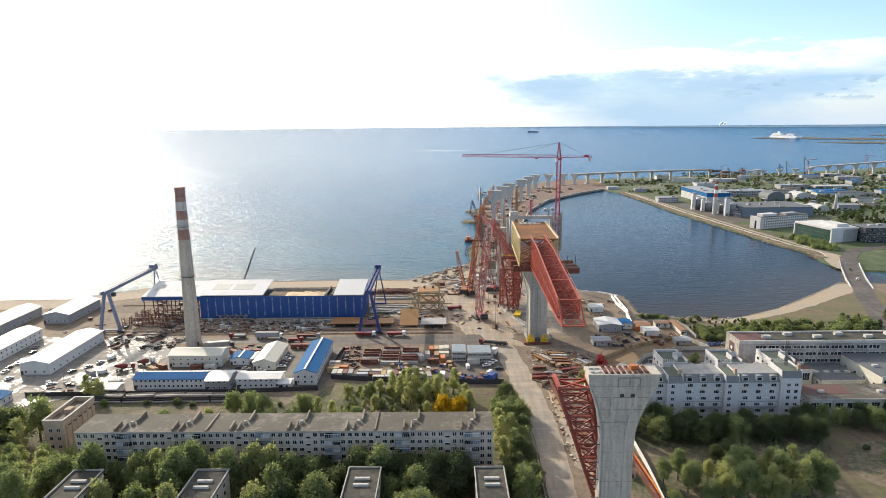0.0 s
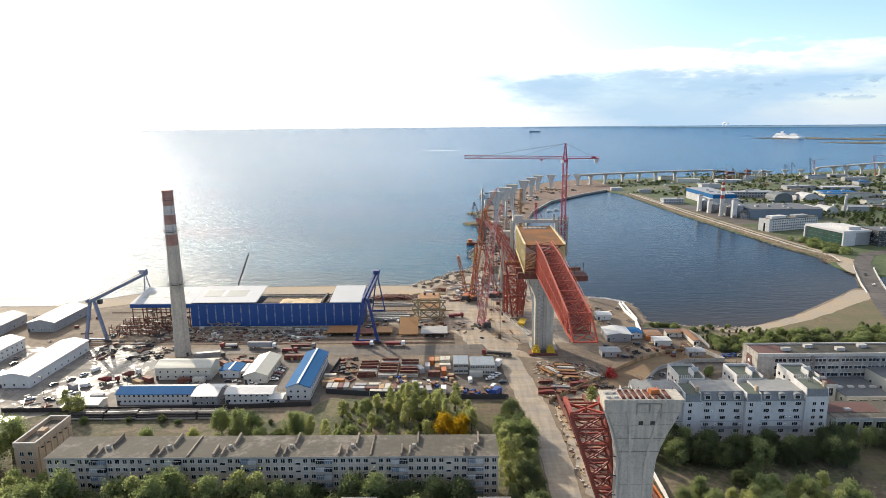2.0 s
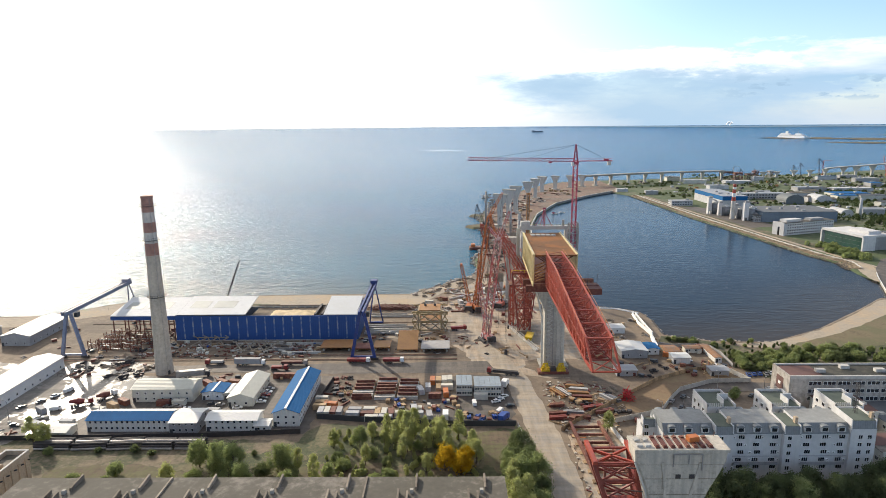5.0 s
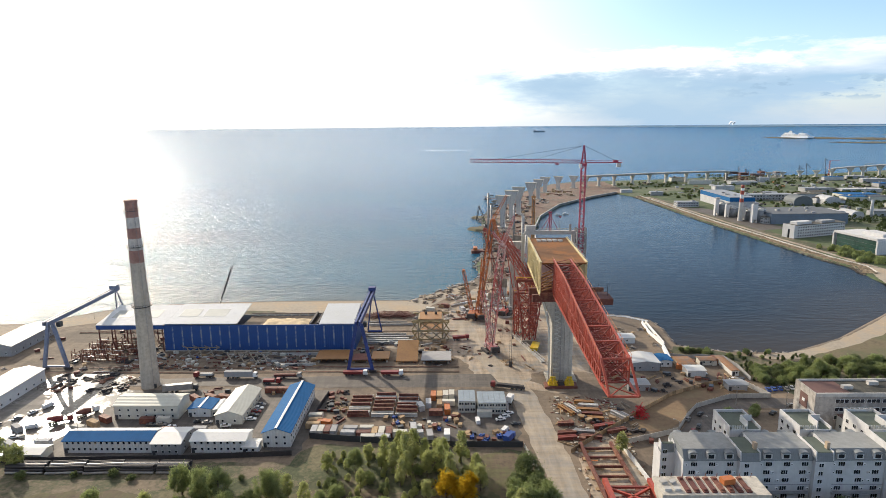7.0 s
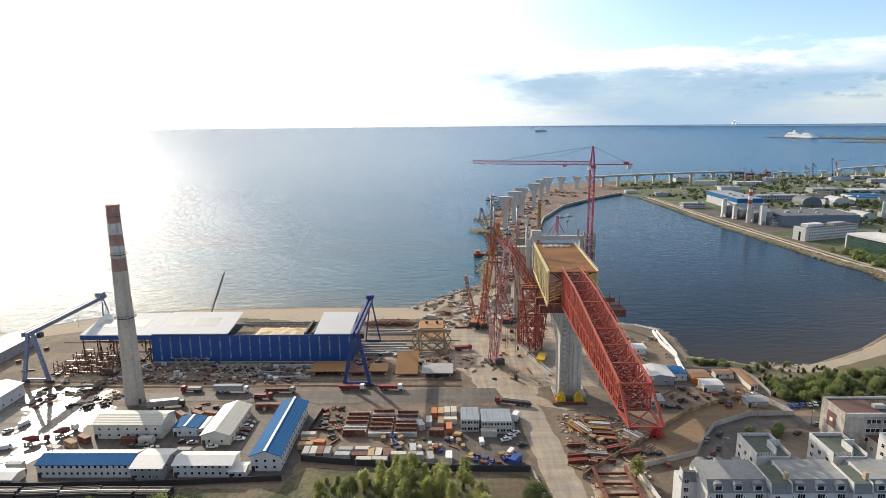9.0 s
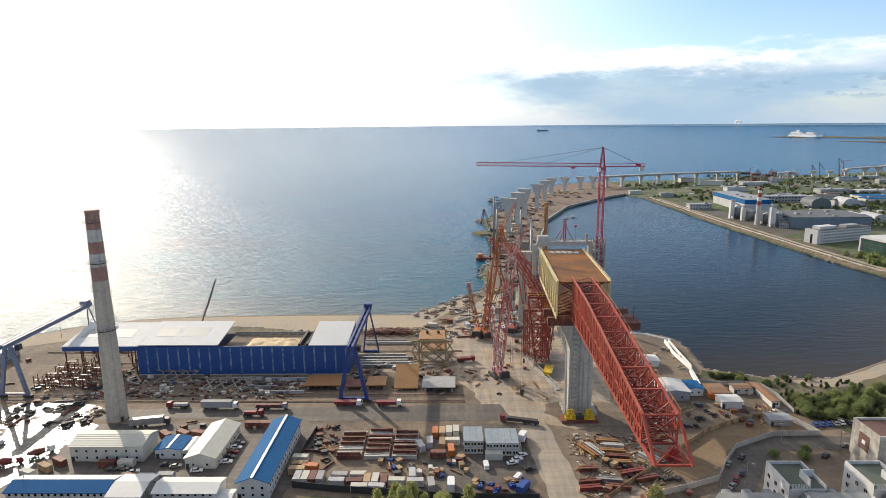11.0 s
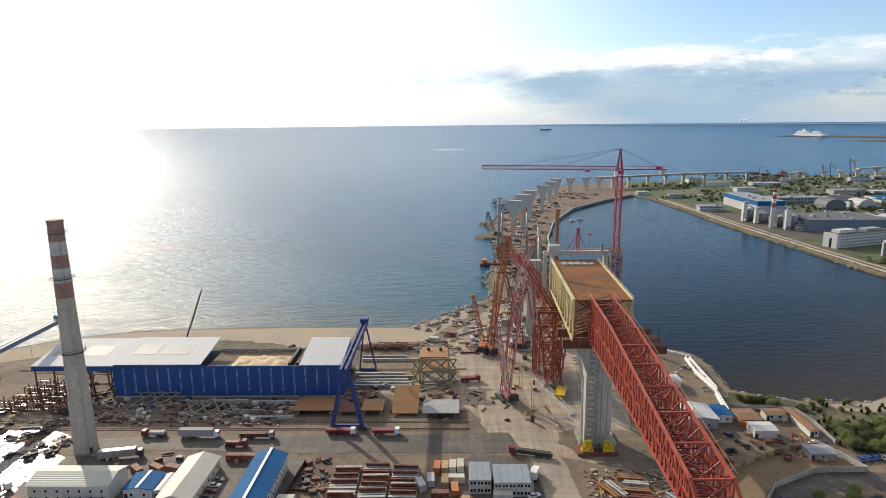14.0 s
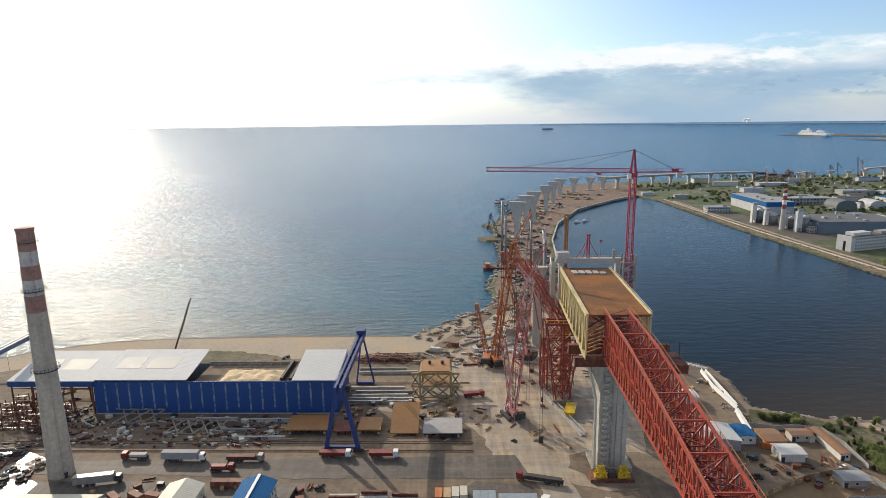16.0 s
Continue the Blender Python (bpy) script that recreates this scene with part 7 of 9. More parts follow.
bw = far_building("long white warehouse with a blue band below its grey roof", 404, 440, 945, 1050, 17, FAR_WHITE, GREY_ROOF, name="far_warehouse")
part("blue_band", Geo().box(-18.3, -18.0, -52.6, 52.6, 11.2, 17.2), BLUE_ROOF, bw, "deep blue sheet band")
part("blue_band", Geo().box(-18.0, 18.0, -52.9, -52.6, 11.2, 17.2), BLUE_ROOF, bw, "deep blue sheet band")
far_building("low white workshop with a pale roof", 340, 372, 975, 990, 7, FAR_WHITE, GREY_ROOF, 2, 8)
far_building("small grey shed on the far bank", 348, 370, 1124, 1134, 6, GREY_WALL, GREY_ROOF)
far_building("small pale shed by the causeway", 310, 330, 1170, 1180, 5, FAR_WHITE, FAR_WHITE)
far_building("large blue-grey factory hall with a dark roof", 396, 490, 812, 870, 12.5, BLUE_GREY, DARK_ROOF)
far_building("lower blue-grey extension of the factory hall", 388, 396, 815, 860, 8, GREY_WALL, FELT_ROOF, 2, 3)
block = far_building("white four-storey office block with rows of dark windows", 367.3, 442.3, 729.4, 743.4, 13.5, WHITE_WALL, FELT_ROOF)
block.matrix_basis = block.matrix_basis @ pose(0, 0, 0, 0, 0, 20)
windows(block, -33, 37, -7, 1.4, 4, 3.1, 20, mesh=window_mesh(1.9, 1.7, 2))
part("end_slab", Geo().box(-38.4, -37.5, -7.8, -2.2, 0, 14.6).box(-38.4, -37.5, 0.6, 7.4, 0, 14.6).box(-38.4, -37.5, -2.2, 0.6, 9.5, 14.6), WHITE_WALL, block, "blank white end slab")
part("stair_glazing", Geo().box(-37.9, -37.5, -2.2, 0.6, 0, 9.5), GLASS, block, "dark stair glazing")
part("penthouse", Geo().box(-30, -8, -3, 6, 14, 16.8), WHITE_WALL, block, "white plant room")
part("penthouse", Geo().box(6, 26, -3, 5, 14, 16.2), GREY_WALL, block, "grey plant room")
office = thing("glass_office", "modern office with a green glass front in a white frame", "building", 413.3, 660, 0, 10.5)
part("core", Geo().box(-14, 17, -25, 25, 0, 13), GREY_WALL, office)
for k in range(3):
    for q in range(12):
        part("glass_panel", Geo().box(-14.6, -14.1, -23.8 + q * 3.9, -20.0 + q * 3.9, 0.6 + k * 4.0, 4.4 + k * 4.0), GREEN_GLASS, office)
part("roof_frame", Geo().box(-16, 17.5, -26, 26, 13, 15), WHITE_WALL, office, "white roof slab")
part("end_wall", Geo().box(-16, -2, -27, -25.2, 0, 13), WHITE_WALL, office, "white end wall")
part("end_wall", Geo().box(-16, -10, 25.2, 27, 0, 13), WHITE_WALL, office, "white end wall")
part("roof_cabin", Geo().box(-4, 10, -20, 4, 15, 18), WHITE_WALL, office)
far_building("dark glazed office block", 436, 496, 628, 655, 15.5, DARK_PAINT, DARK_ROOF, 4, 16)
far_building("white arched storage hall", 500, 516, 855, 885, 5, FAR_WHITE, FAR_WHITE, arch=True)
far_building("white arched storage hall", 519, 535, 850, 880, 5, FAR_WHITE, FAR_WHITE, arch=True)
far_building("grey vaulted hangar on the far bank", 516, 544, 980, 1010, 6, HANGAR_GREY, HANGAR_GREY, arch=True)
far_building("white vaulted hall on the far bank", 568, 592, 990, 1020, 5, FAR_WHITE, FAR_WHITE, arch=True)
far_building("long grey works hall", 462, 552, 1046, 1066, 9, GREY_WALL, GREY_ROOF, 2, 18)
far_building("low cream store with a blue roof", 637, 695, 1055, 1085, 7, CREAM_WALL, BLUE_ROOF)
far_building("low white shed on the far bank", 690, 760, 1144, 1165, 6, FAR_WHITE, FAR_WHITE)
for k in range(34):
    x, y = rnd.uniform(470, 1250), rnd.uniform(880, 1420)
    if x < 560 and y < 1100 or y < 700 + (x - 470) * 0.35:
        continue
    far_building(("low grey works shed among trees", "low white shed among trees", "low cream workshop among trees")[k % 3], x, x + rnd.uniform(18, 55), y, y + rnd.uniform(10, 22), rnd.uniform(4, 9), (GREY_WALL, FAR_WHITE, CREAM_WALL)[k % 3], (GREY_ROOF, FAR_WHITE, FELT_ROOF, BLUE_ROOF)[k % 4], name="far_shed")
for k in range(16):
    x, y = 560 + k * 42 + rnd.uniform(-10, 10), 640 + rnd.uniform(0, 220)
    far_building("low works building behind the road", x, x + rnd.uniform(20, 40), y, y + rnd.uniform(10, 20), rnd.uniform(6, 13), (CREAM_WALL, GREY_WALL, FAR_WHITE)[k % 3], (FELT_ROOF, DARK_ROOF, FAR_WHITE)[k % 3], name="far_shed")
for k in range(34):
    x, y = rnd.uniform(440, 760), rnd.uniform(700, 1180)
    if x < 560 and y < 900 or y < 640 + (x - 380) * 0.5:
        continue
    w, d, h = rnd.uniform(7, 22), rnd.uniform(5, 9), rnd.uniform(4, 8)
    b = thing("far_shed", ("small grey store among scrub", "small pale workshop among scrub", "small dark-roofed store among scrub")[k % 3], "building", x, y, 0, rnd.uniform(-12, 12))
    part("wall", Geo().box(-w, w, -d, d, 0, h), (GREY_WALL, FAR_WHITE, CREAM_WALL)[k % 3], b)
    part("roof", Geo().gable(-w - 0.3, w + 0.3, -d - 0.3, d + 0.3, h, h + 1.8, "x"), (GREY_ROOF, FELT_ROOF, DARK_ROOF)[k % 3], b)
# silos beside the small chimney
for x, y, h, wide in ((361, 889, 22, 5), (368, 872, 17, 4.5), (377, 846, 17, 4.5), (381, 826, 23, 6)):
    s = thing("silo_block", "grey steel silo beside a white conveyor tower", "silo", x, y)
    part("tower", Geo().box(-wide / 2, wide / 2, -wide / 2, wide / 2, 4, h), WHITE_WALL, s, "white conveyor tower")
    for a in (-1, 1):
        part("leg", Geo().box(a * wide * 0.4 - 0.6, a * wide * 0.4 + 0.6, -wide / 2, wide / 2, 0, 4), WHITE_WALL, s)
    for q, (dx, dy) in enumerate(((7.6, 2.0), (13.5, 9.0))):
        part("silo", Geo().tube((dx, dy, 0), (dx, dy, h * 0.66), 5.0, 5.0, 20), SILO_GREY, s, "grey steel silo", smooth=True)
        part("silo_roof", Geo().tube((dx, dy, h * 0.66), (dx, dy, h * 0.66 + 2.2), 5.1, 0.8, 20), GALVANISED, s, smooth=True)
    part("conveyor", Geo().beam((0, 0, h - 1), (13.5, 9, h * 0.66 + 2.4), 1.6, 1.6), PALE_CONCRETE, s)
    part("head_house", Geo().box(-wide * 0.3, wide * 0.7, -2, 2, h, h + 2.5), GREY_WALL, s)
chim = thing("small_chimney", "slim white chimney with red bands at its top", "chimney", 371, 840)
for k, (a, b, m) in enumerate(((0, 24, PALE_CONCRETE), (24, 29, RED_STEEL), (29, 34, WHITE_PAINT), (34, 39, RED_STEEL), (39, 42, WHITE_PAINT), (42, 46, RED_STEEL))):
    part("shaft" if not k else "band", Geo().tube((0, 0, a), (0, 0, b), 3.2 - a * 0.028, 3.2 - b * 0.028, 18, caps=(k == 5)), m, chim, smooth=True)
pole = thing("white_flue", "slim white flue pipe on the far bank", "chimney", 536, 839)
part("flue", Geo().tube((0, 0, 0), (0, 0, 26), 2.2, 1.6, 14), FAR_WHITE, pole, smooth=True)

# rough stone facing and a pale kerb along the far bank
BANK = [(346, 560), (353, 584), (345, 619), (338, 703), (327, 849), (322, 1009), (318, 1116)]
for name, label, mat, count, seed in (("bank_stones", "rough brown stones facing the far bank", DRY_STONE, 3000, 51), ("bank_dark_stones", "dark wet stones along the far waterline", DARK_STONE, 1000, 52)):
    r = random.Random(seed)
    g = Geo()
    for _ in range(count):
        q = r.random() ** 0.9 * 5.999
        (ax, ay), (bx, by) = BANK[int(q)], BANK[int(q) + 1]
        f = q - int(q)
        out = r.uniform(-2.5, 8.0) if mat is DRY_STONE else r.uniform(-4.5, 0.5)
        k = r.uniform(0.5, 1.5)
        g.turned(ax + (bx - ax) * f + out, ay + (by - ay) * f + r.uniform(-3, 3), -1.4 + (out + 4.5) * 0.12, k, k * r.uniform(0.5, 1.0), k * r.uniform(0.4, 0.8), r.uniform(0, 180))
    tagged(new(name, fast_mesh(g, name, mat)), label, "stones", kind="stuff")
kerb = thing("bank_kerb", "low pale concrete kerb above the far bank", "kerb", 0, 0, kind="structure")
for (ax, ay), (bx, by) in zip(BANK, BANK[1:]):
    part("kerb_length", Geo().beam((ax + 10, ay, 0.5), (bx + 10, by, 0.5), 0.7, 1.1), PALE_CONCRETE, kerb)

# the road bridge at the mouth of the bay
rb = thing("road_bridge", "low concrete road bridge with white railings over the channel", "bridge", 0, 0)
line = [(316, 452), (330, 480), (350, 517), (362, 538)]
for (ax, ay), (bx, by) in zip(line, line[1:]):
    d = Vector((bx - ax, by - ay, 0)).normalized()
    s = Vector((-d.y, d.x, 0))
    part("deck", Geo().solid([Vector((ax, ay, -0.8)) - s * 7.5, Vector((bx, by, -0.8)) - s * 7.5, Vector((bx, by, -0.8)) + s * 7.5, Vector((ax, ay, -0.8)) + s * 7.5, Vector((ax, ay, 0.12)) - s * 7.5, Vector((bx, by, 0.12)) - s * 7.5, Vector((bx, by, 0.12)) + s * 7.5, Vector((ax, ay, 0.12)) + s * 7.5]), CONCRETE, rb)
    for q in (-7.3, 7.3):
        g = Geo().beam(Vector((ax, ay, 1.2)) + s * q, Vector((bx, by, 1.2)) + s * q, 0.25)
        for k in range(12):
            p0 = Vector((ax, ay, 0.1)).lerp(Vector((bx, by, 0.1)), k / 12) + s * q
            g.beam(p0, p0 + Vector((0, 0, 1.1)), 0.18)
        part("railing", g, WHITE_PAINT, rb, "white railing")
    part("trestle", Geo().box(ax - 6, ax + 6, ay - 0.8, ay + 0.8, -3, -0.8), CONCRETE, rb)

# the curved sheet-pile wall of the embankment
wall_line = [(87, 620), (88, 673), (99, 776), (122, 882), (168, 1000), (208, 1056), (240, 1099), (277, 1141), (301, 1166)]
sw = thing("seawall", "curved blue-grey sheet-pile wall along the bay", "seawall", 0, 0, kind="structure")
for (ax, ay), (bx, by) in zip(wall_line, wall_line[1:]):
    part("panel", Geo().beam((ax, ay, 0.2), (bx, by, 0.2), 0.7, 4.6), STEEL, sw)
    part("capping", Geo().beam((ax, ay, 2.6), (bx, by, 2.6), 1.4, 0.4), PALE_CONCRETE, sw)
for x, y, r in ((40, 795, 15), (43, 886, 11)):
    ring = [(x + r * (1 + 0.15 * math.sin(3 * a)) * math.cos(a), y + r * 0.8 * math.sin(a)) for a in [2 * math.pi * i / 20 for i in range(20)]]
    sheet("islet", ragged(ring, 2.5, 0.8), 0.9, SOIL, "small round islet of brown earth for piling", "islet", skirt=4, drop=2.6)
barge = thing("barge", "rust-red flat work barge moored by the embankment", "barge", 31, 660)
part("hull", Geo().prism([(-10, -5), (8, -5), (10, 0), (8, 5), (-10, 5)], -1.6, 1.6), RUST_STEEL, barge)
part("deckhouse", Geo().box(-8, -4, -3, 3, 1.6, 4.4), ORANGE_STEEL, barge)
part("winch", Geo().box(2, 4, -1.5, 1.5, 1.6, 2.8), DARK, barge)
for k, (x, y) in enumerate(((150, 905), (162, 915))):
    boat = thing("work_boat", "small pale work boat on the bay", "boat", x, y)
    part("hull", Geo().prism([(-4, -1.3), (3, -1.3), (5, 0), (3, 1.3), (-4, 1.3)], -1.5, -0.2), PALE_CONCRETE, boat)
    part("cabin", Geo().box(-2.5, 0.5, -0.9, 0.9, -0.2, 1.4), WHITE_PAINT, boat)

# ships and shoals far out
def far_thing(name, label, category, azimuth, dip):
    x, y, z, r = far_place(azimuth, dip)
    return thing(name, label, category, x, y, z, -azimuth), r / (125.2 / math.tan(radians(dip)))


liner, k = far_thing("cruise_ship", "large white cruise ship with stepped decks on the horizon", "ship", 29.1, 1.37)
liner.matrix_basis = liner.matrix_basis @ pose(0, 0, 0, 0, 0, -38)
k *= 0.82
part("hull", Geo().prism([(-150 * k, -16 * k), (110 * k, -16 * k), (160 * k, 0), (110 * k, 16 * k), (-150 * k, 16 * k)], 0, 16 * k, top_ring=[(-155 * k, -16 * k), (125 * k, -16 * k), (172 * k, 0), (125 * k, 16 * k), (-155 * k, 16 * k)]), SHIP_WHITE, liner)
for i in range(3):
    part("deck", Geo().box((-148 + i * 5) * k, (118 - i * 10) * k, -15 * k, 15 * k, (16 + i * 5) * k, (19.4 + i * 5) * k), SHIP_WHITE, liner, "white deck tier")
    part("deck_gap", Geo().box((-146 + i * 5) * k, (116 - i * 10) * k, -14 * k, 14 * k, (19.4 + i * 5) * k, (21 + i * 5) * k), GREY_WALL, liner)
for i in range(3):
    part("deck", Geo().box((-132 + i * 6) * k, (-30 - i * 8) * k, -14 * k, 14 * k, (31 + i * 5) * k, (35.4 + i * 5) * k), SHIP_WHITE, liner, "white deck tier")
    part("deck", Geo().box((18 + i * 4) * k, (92 - i * 10) * k, -14 * k, 14 * k, (31 + i * 4) * k, (34.4 + i * 4) * k), SHIP_WHITE, liner, "white deck tier")
part("funnel", Geo().box(-80 * k, -58 * k, -6 * k, 6 * k, 46 * k, 62 * k), WHITE_PAINT, liner)
part("mast", Geo().box(42 * k, 45 * k, -2 * k, 2 * k, 46 * k, 60 * k), STEEL, liner)
for az, dip, L, lab in ((8.2, 0.78, 82, "long grey cargo ship far out at sea"),):
    v, k = far_thing("cargo_ship", lab, "ship", az, dip)
    part("hull", Geo().prism([(-L * k, -12 * k), (L * k * 0.9, -12 * k), (L * k, 0), (L * k * 0.9, 12 * k), (-L * k, 12 * k)], 0, 9 * k), BLUE_GREY, v)
    part("bridge", Geo().box(-L * 0.9 * k, -L * 0.6 * k, -9 * k, 9 * k, 9 * k, 21 * k), FAR_WHITE, v)
    part("cargo", Geo().box(-L * 0.5 * k, L * 0.7 * k, -9 * k, 9 * k, 9 * k, 13 * k), BLUE_GREY, v)
for ring, lab in (([(26.4, 1.39), (27.4, 1.33), (28.2, 1.34), (29, 1.30), (30.1, 1.33), (31, 1.30), (32.2, 1.36), (34, 1.33), (37, 1.38), (40, 1.30), (40, 1.55), (36, 1.46), (34, 1.50), (32.5, 1.44), (31, 1.45), (29.6, 1.41), (28.5, 1.43), (27.3, 1.405)], "low sandy spit far across the water"), ([(31.2, 1.72), (32, 1.67), (33.1, 1.68), (34.2, 1.63), (36, 1.65), (44, 1.60), (44, 1.85), (37, 1.80), (35.4, 1.75), (34, 1.77), (32.4, 1.735)], "flat brown shoal across the water"), ([(34.5, 1.10), (44, 1.0), (44, 1.2), (36, 1.18)], "low built-up mole across the water")):
    pts = [far_place(a, d)[:3] for a, d in ring]
    tagged(new("shoal", Geo().face([(x, y, z + 1.5) for x, y, z in pts]).mesh("shoal", SOIL)), lab, "shoal", kind="structure")
STEAM = leaf_material("white_steam", (0.95, 0.95, 0.95), (0.97, 0.97, 0.97), (1.0, 1.0, 1.0))
steam = thing("steam_plume", "white steam plumes rising on the far coast", "steam", *far_place(24.2, 0.42)[:3])
for dx, tall in ((-14, 9), (10, 8)):
    g = Geo()
    for q in range(tall):
        lean = q * 0.9 + (q / 6.0) ** 2 * 6
        for s in range(16):
            r = (1.6 + q * 0.5) * rnd.uniform(0.5, 1.0)
            o = Vector((dx + lean + rnd.uniform(-1, 1) * (1.0 + q * 0.4), rnd.uniform(-4, 4), 10 + q * 2.6 - (q / 6.0) ** 2 * 2 + rnd.uniform(-1, 1) * (1.5 + q * 0.35)))
            g.face([o + Vector((r * math.cos(a), 0, r * math.sin(a) * 0.8)) for a in (0.3, 1.2, 2.3, 3.4, 4.3, 5.5)])
    part("plume", g, STEAM, steam)


# ---- trees ----
def crown(seed, h, spread, leaves, size, low=0.25, lobes=9):
    """Leaf cards gathered in uneven clumps on a tapered outline, with gaps between them."""
    r = random.Random(seed)
    clumps = []
    for k in range(lobes * 5):
        z = r.uniform(low, 1.0) ** 0.9
        wide = spread * (math.sin(math.pi * min(1.0, (z - low * 0.5) / (1.06 - low * 0.5))) ** 0.65)
        a, q = r.uniform(0, 2 * math.pi), r.uniform(0.2, 1.0) ** 0.7
        clumps.append((wide * q * math.cos(a), wide * q * math.sin(a), z * h * 0.95, r.uniform(0.16, 0.34) * spread))
    g = Geo()
    for k in range(leaves):
        cx, cy, cz, cr = clumps[k % len(clumps)]
        v = Vector((r.gauss(0, 0.62), r.gauss(0, 0.62), r.gauss(0.1, 0.75))) * cr
        c = Vector((cx, cy, max(0.15, cz + v.z))) + Vector((v.x, v.y, 0))
        n = (v.normalized() * 0.35 + Vector((r.gauss(0, 0.6), r.gauss(0, 0.6), r.gauss(0.1, 0.6)))).normalized()
        t = n.orthogonal().normalized()
        t = Matrix.Rotation(r.uniform(0, 6.28), 3, n) @ t
        b = n.cross(t)
        s = size * r.uniform(0.6, 1.35)
        g.face([c - t * s - b * s * 0.6, c + t * s - b * s * 0.3, c + t * s * r.uniform(-0.3, 0.3) + b * s])
    return g, clumps


KINDS = []
for kind, (h, spread, low, mat, word, n) in enumerate((
    (17, 3.3, 0.12, LEAVES[0], "light green birch", 2300), (18, 4.3, 0.12, LEAVES[1], "green poplar", 2700), (13, 5.0, 0.12, LEAVES[2], "dark green lime", 2500),
    (12, 3.0, 0.10, LEAVES[0], "yellow-green birch", 1700), (14, 5.4, 0.10, LEAVES[1], "broad green maple", 2700), (10, 4.0, 0.08, LEAVES[2], "dense dark green", 2000),
    (9, 3.8, 0.08, YELLOW_LEAVES, "golden autumn", 1400), (9, 2.6, 0.10, RED_LEAVES, "russet autumn", 900), (5, 3.2, 0.02, LEAVES[1], "bushy green", 900), (4, 3.0, 0.02, LEAVES[2], "low dark", 800))):
    g, clumps = crown(40 + kind, h, spread, int(n * (1.9 if kind in (0, 3) else 2.7)), 0.27)
    leaf = fast_mesh(g, "crown", mat)
    t = Geo().tube((0, 0, -0.3), (0, 0, h * 0.5), 0.26 + h * 0.008, 0.14, 8).tube((0, 0, h * 0.5), (0.2, 0.1, h * 0.92), 0.14, 0.03, 6)
    for cx, cy, cz, cr in clumps[::7]:
        t.tube((0, 0, max(0.6, cz - 2.2)), (cx * 0.8, cy * 0.8, cz), 0.09, 0.03, 5, caps=False)
    KINDS.append((leaf, t.mesh("trunk", BARK), h, word))


def tree(x, y, kind, size=1.0, z=0.0):
    leaf, trunk, h, word = KINDS[kind]
    bush = kind >= 8
    t = thing("bush" if bush else "tree", word + (" bush on rough grass" if bush else " tree with a leafy uneven crown"), "bush" if bush else "tree", x, y, z, rnd.uniform(0, 360))
    t.scale = (size * rnd.uniform(0.9, 1.1), size * rnd.uniform(0.9, 1.1), size * rnd.uniform(0.85, 1.1))
    part("trunk", trunk, None, t)
    part("crown", leaf, None, t)
    return t


def grove(x0, x1, y0, y1, count, kinds, lo=0.8, hi=1.15, gap=4.5, avoid=()):
    done = []
    for _ in range(count * 12):
        if len(done) >= count:
            break
        x, y = rnd.uniform(x0, x1), rnd.uniform(y0, y1)
        if any((x - a) ** 2 + (y - b) ** 2 < gap * gap for a, b in done) or any(a <= x <= b and c <= y <= d for a, b, c, d in avoid):
            continue
        done.append((x, y))
        tree(x, y, rnd.choice(kinds), rnd.uniform(lo, hi))


HOUSES = ((-125, -110, 110, 186), (-85, -69, 110, 186), (-35, -19, 110, 186), (6, 21.5, 110, 186))
# haze and shadow put into the choice: paler kinds left, darker species right
grove(-130, -60, 186, 193, 15, (0, 1, 4, 0, 3), 0.9, 1.2, 5.2)
grove(-60, 24, 186, 193, 19, (2, 2, 5, 2, 4), 0.85, 1.15, 5.0)
grove(-200, -60, 150, 190, 36, (0, 1, 4, 3, 0), 0.9, 1.25, 6, HOUSES)
grove(-60, 28, 150, 189, 24, (2, 5, 2, 1, 4), 0.85, 1.15, 6, HOUSES)
grove(-230, -162, 190, 238, 34, (0, 1, 2, 4, 3), 0.9, 1.25, 5.5)
grove(-160, -136, 186, 206, 12, (0, 1, 4), 0.7, 0.95, 4.5)
grove(-36, -22, 262, 276, 4, (3, 0, 3), 0.55, 0.75, 4.6)
grove(-22, 4, 252, 276, 13, (0, 3, 0, 0), 0.6, 0.88, 4.6)
grove(-46, -30, 250, 266, 3, (3, 4, 3), 0.55, 0.7, 4.6)
grove(4, 12, 252, 262, 4, (3, 0), 0.6, 0.8, 4)
grove(-50, 12, 222, 250, 20, (8, 3, 8, 8), 0.6, 0.95, 4.6)
grove(-44, 4, 250, 274, 12, (8, 9, 8), 0.5, 0.8, 4.2)
grove(-142, -90, 222, 246, 13, (8, 8, 3), 0.5, 0.9, 5)
grove(-90, -48, 222, 250, 16, (8, 9, 8, 4), 0.6, 1.0, 4.8)
grove(-96, -48, 226, 254, 11, (3, 0, 4), 0.5, 0.75, 5)
grove(20, 31, 188, 262, 24, (0, 2, 4, 5), 0.6, 0.9, 4.2)
grove(-160, -62, 258, 262, 8, (9, 8, 9), 0.4, 0.6, 5)
tree(-86, 189, 1, 1.2), tree(-78, 188, 0, 1.1), tree(-105, 190, 4, 1.05), tree(-62, 190, 0, 1.15), tree(-53, 189, 1, 1.0), tree(-30, 191, 2, 1.2), tree(-24, 190, 2, 1.15), tree(3, 190, 2, 1.2), tree(-2, 248, 6, 1.0), tree(4, 245, 6, 0.9), tree(-11, 192, 7, 0.8), tree(6, 251, 6, 0.8)
grove(84, 148, 222, 233, 30, (2, 2, 5, 4, 5), 0.72, 0.98, 3.6)
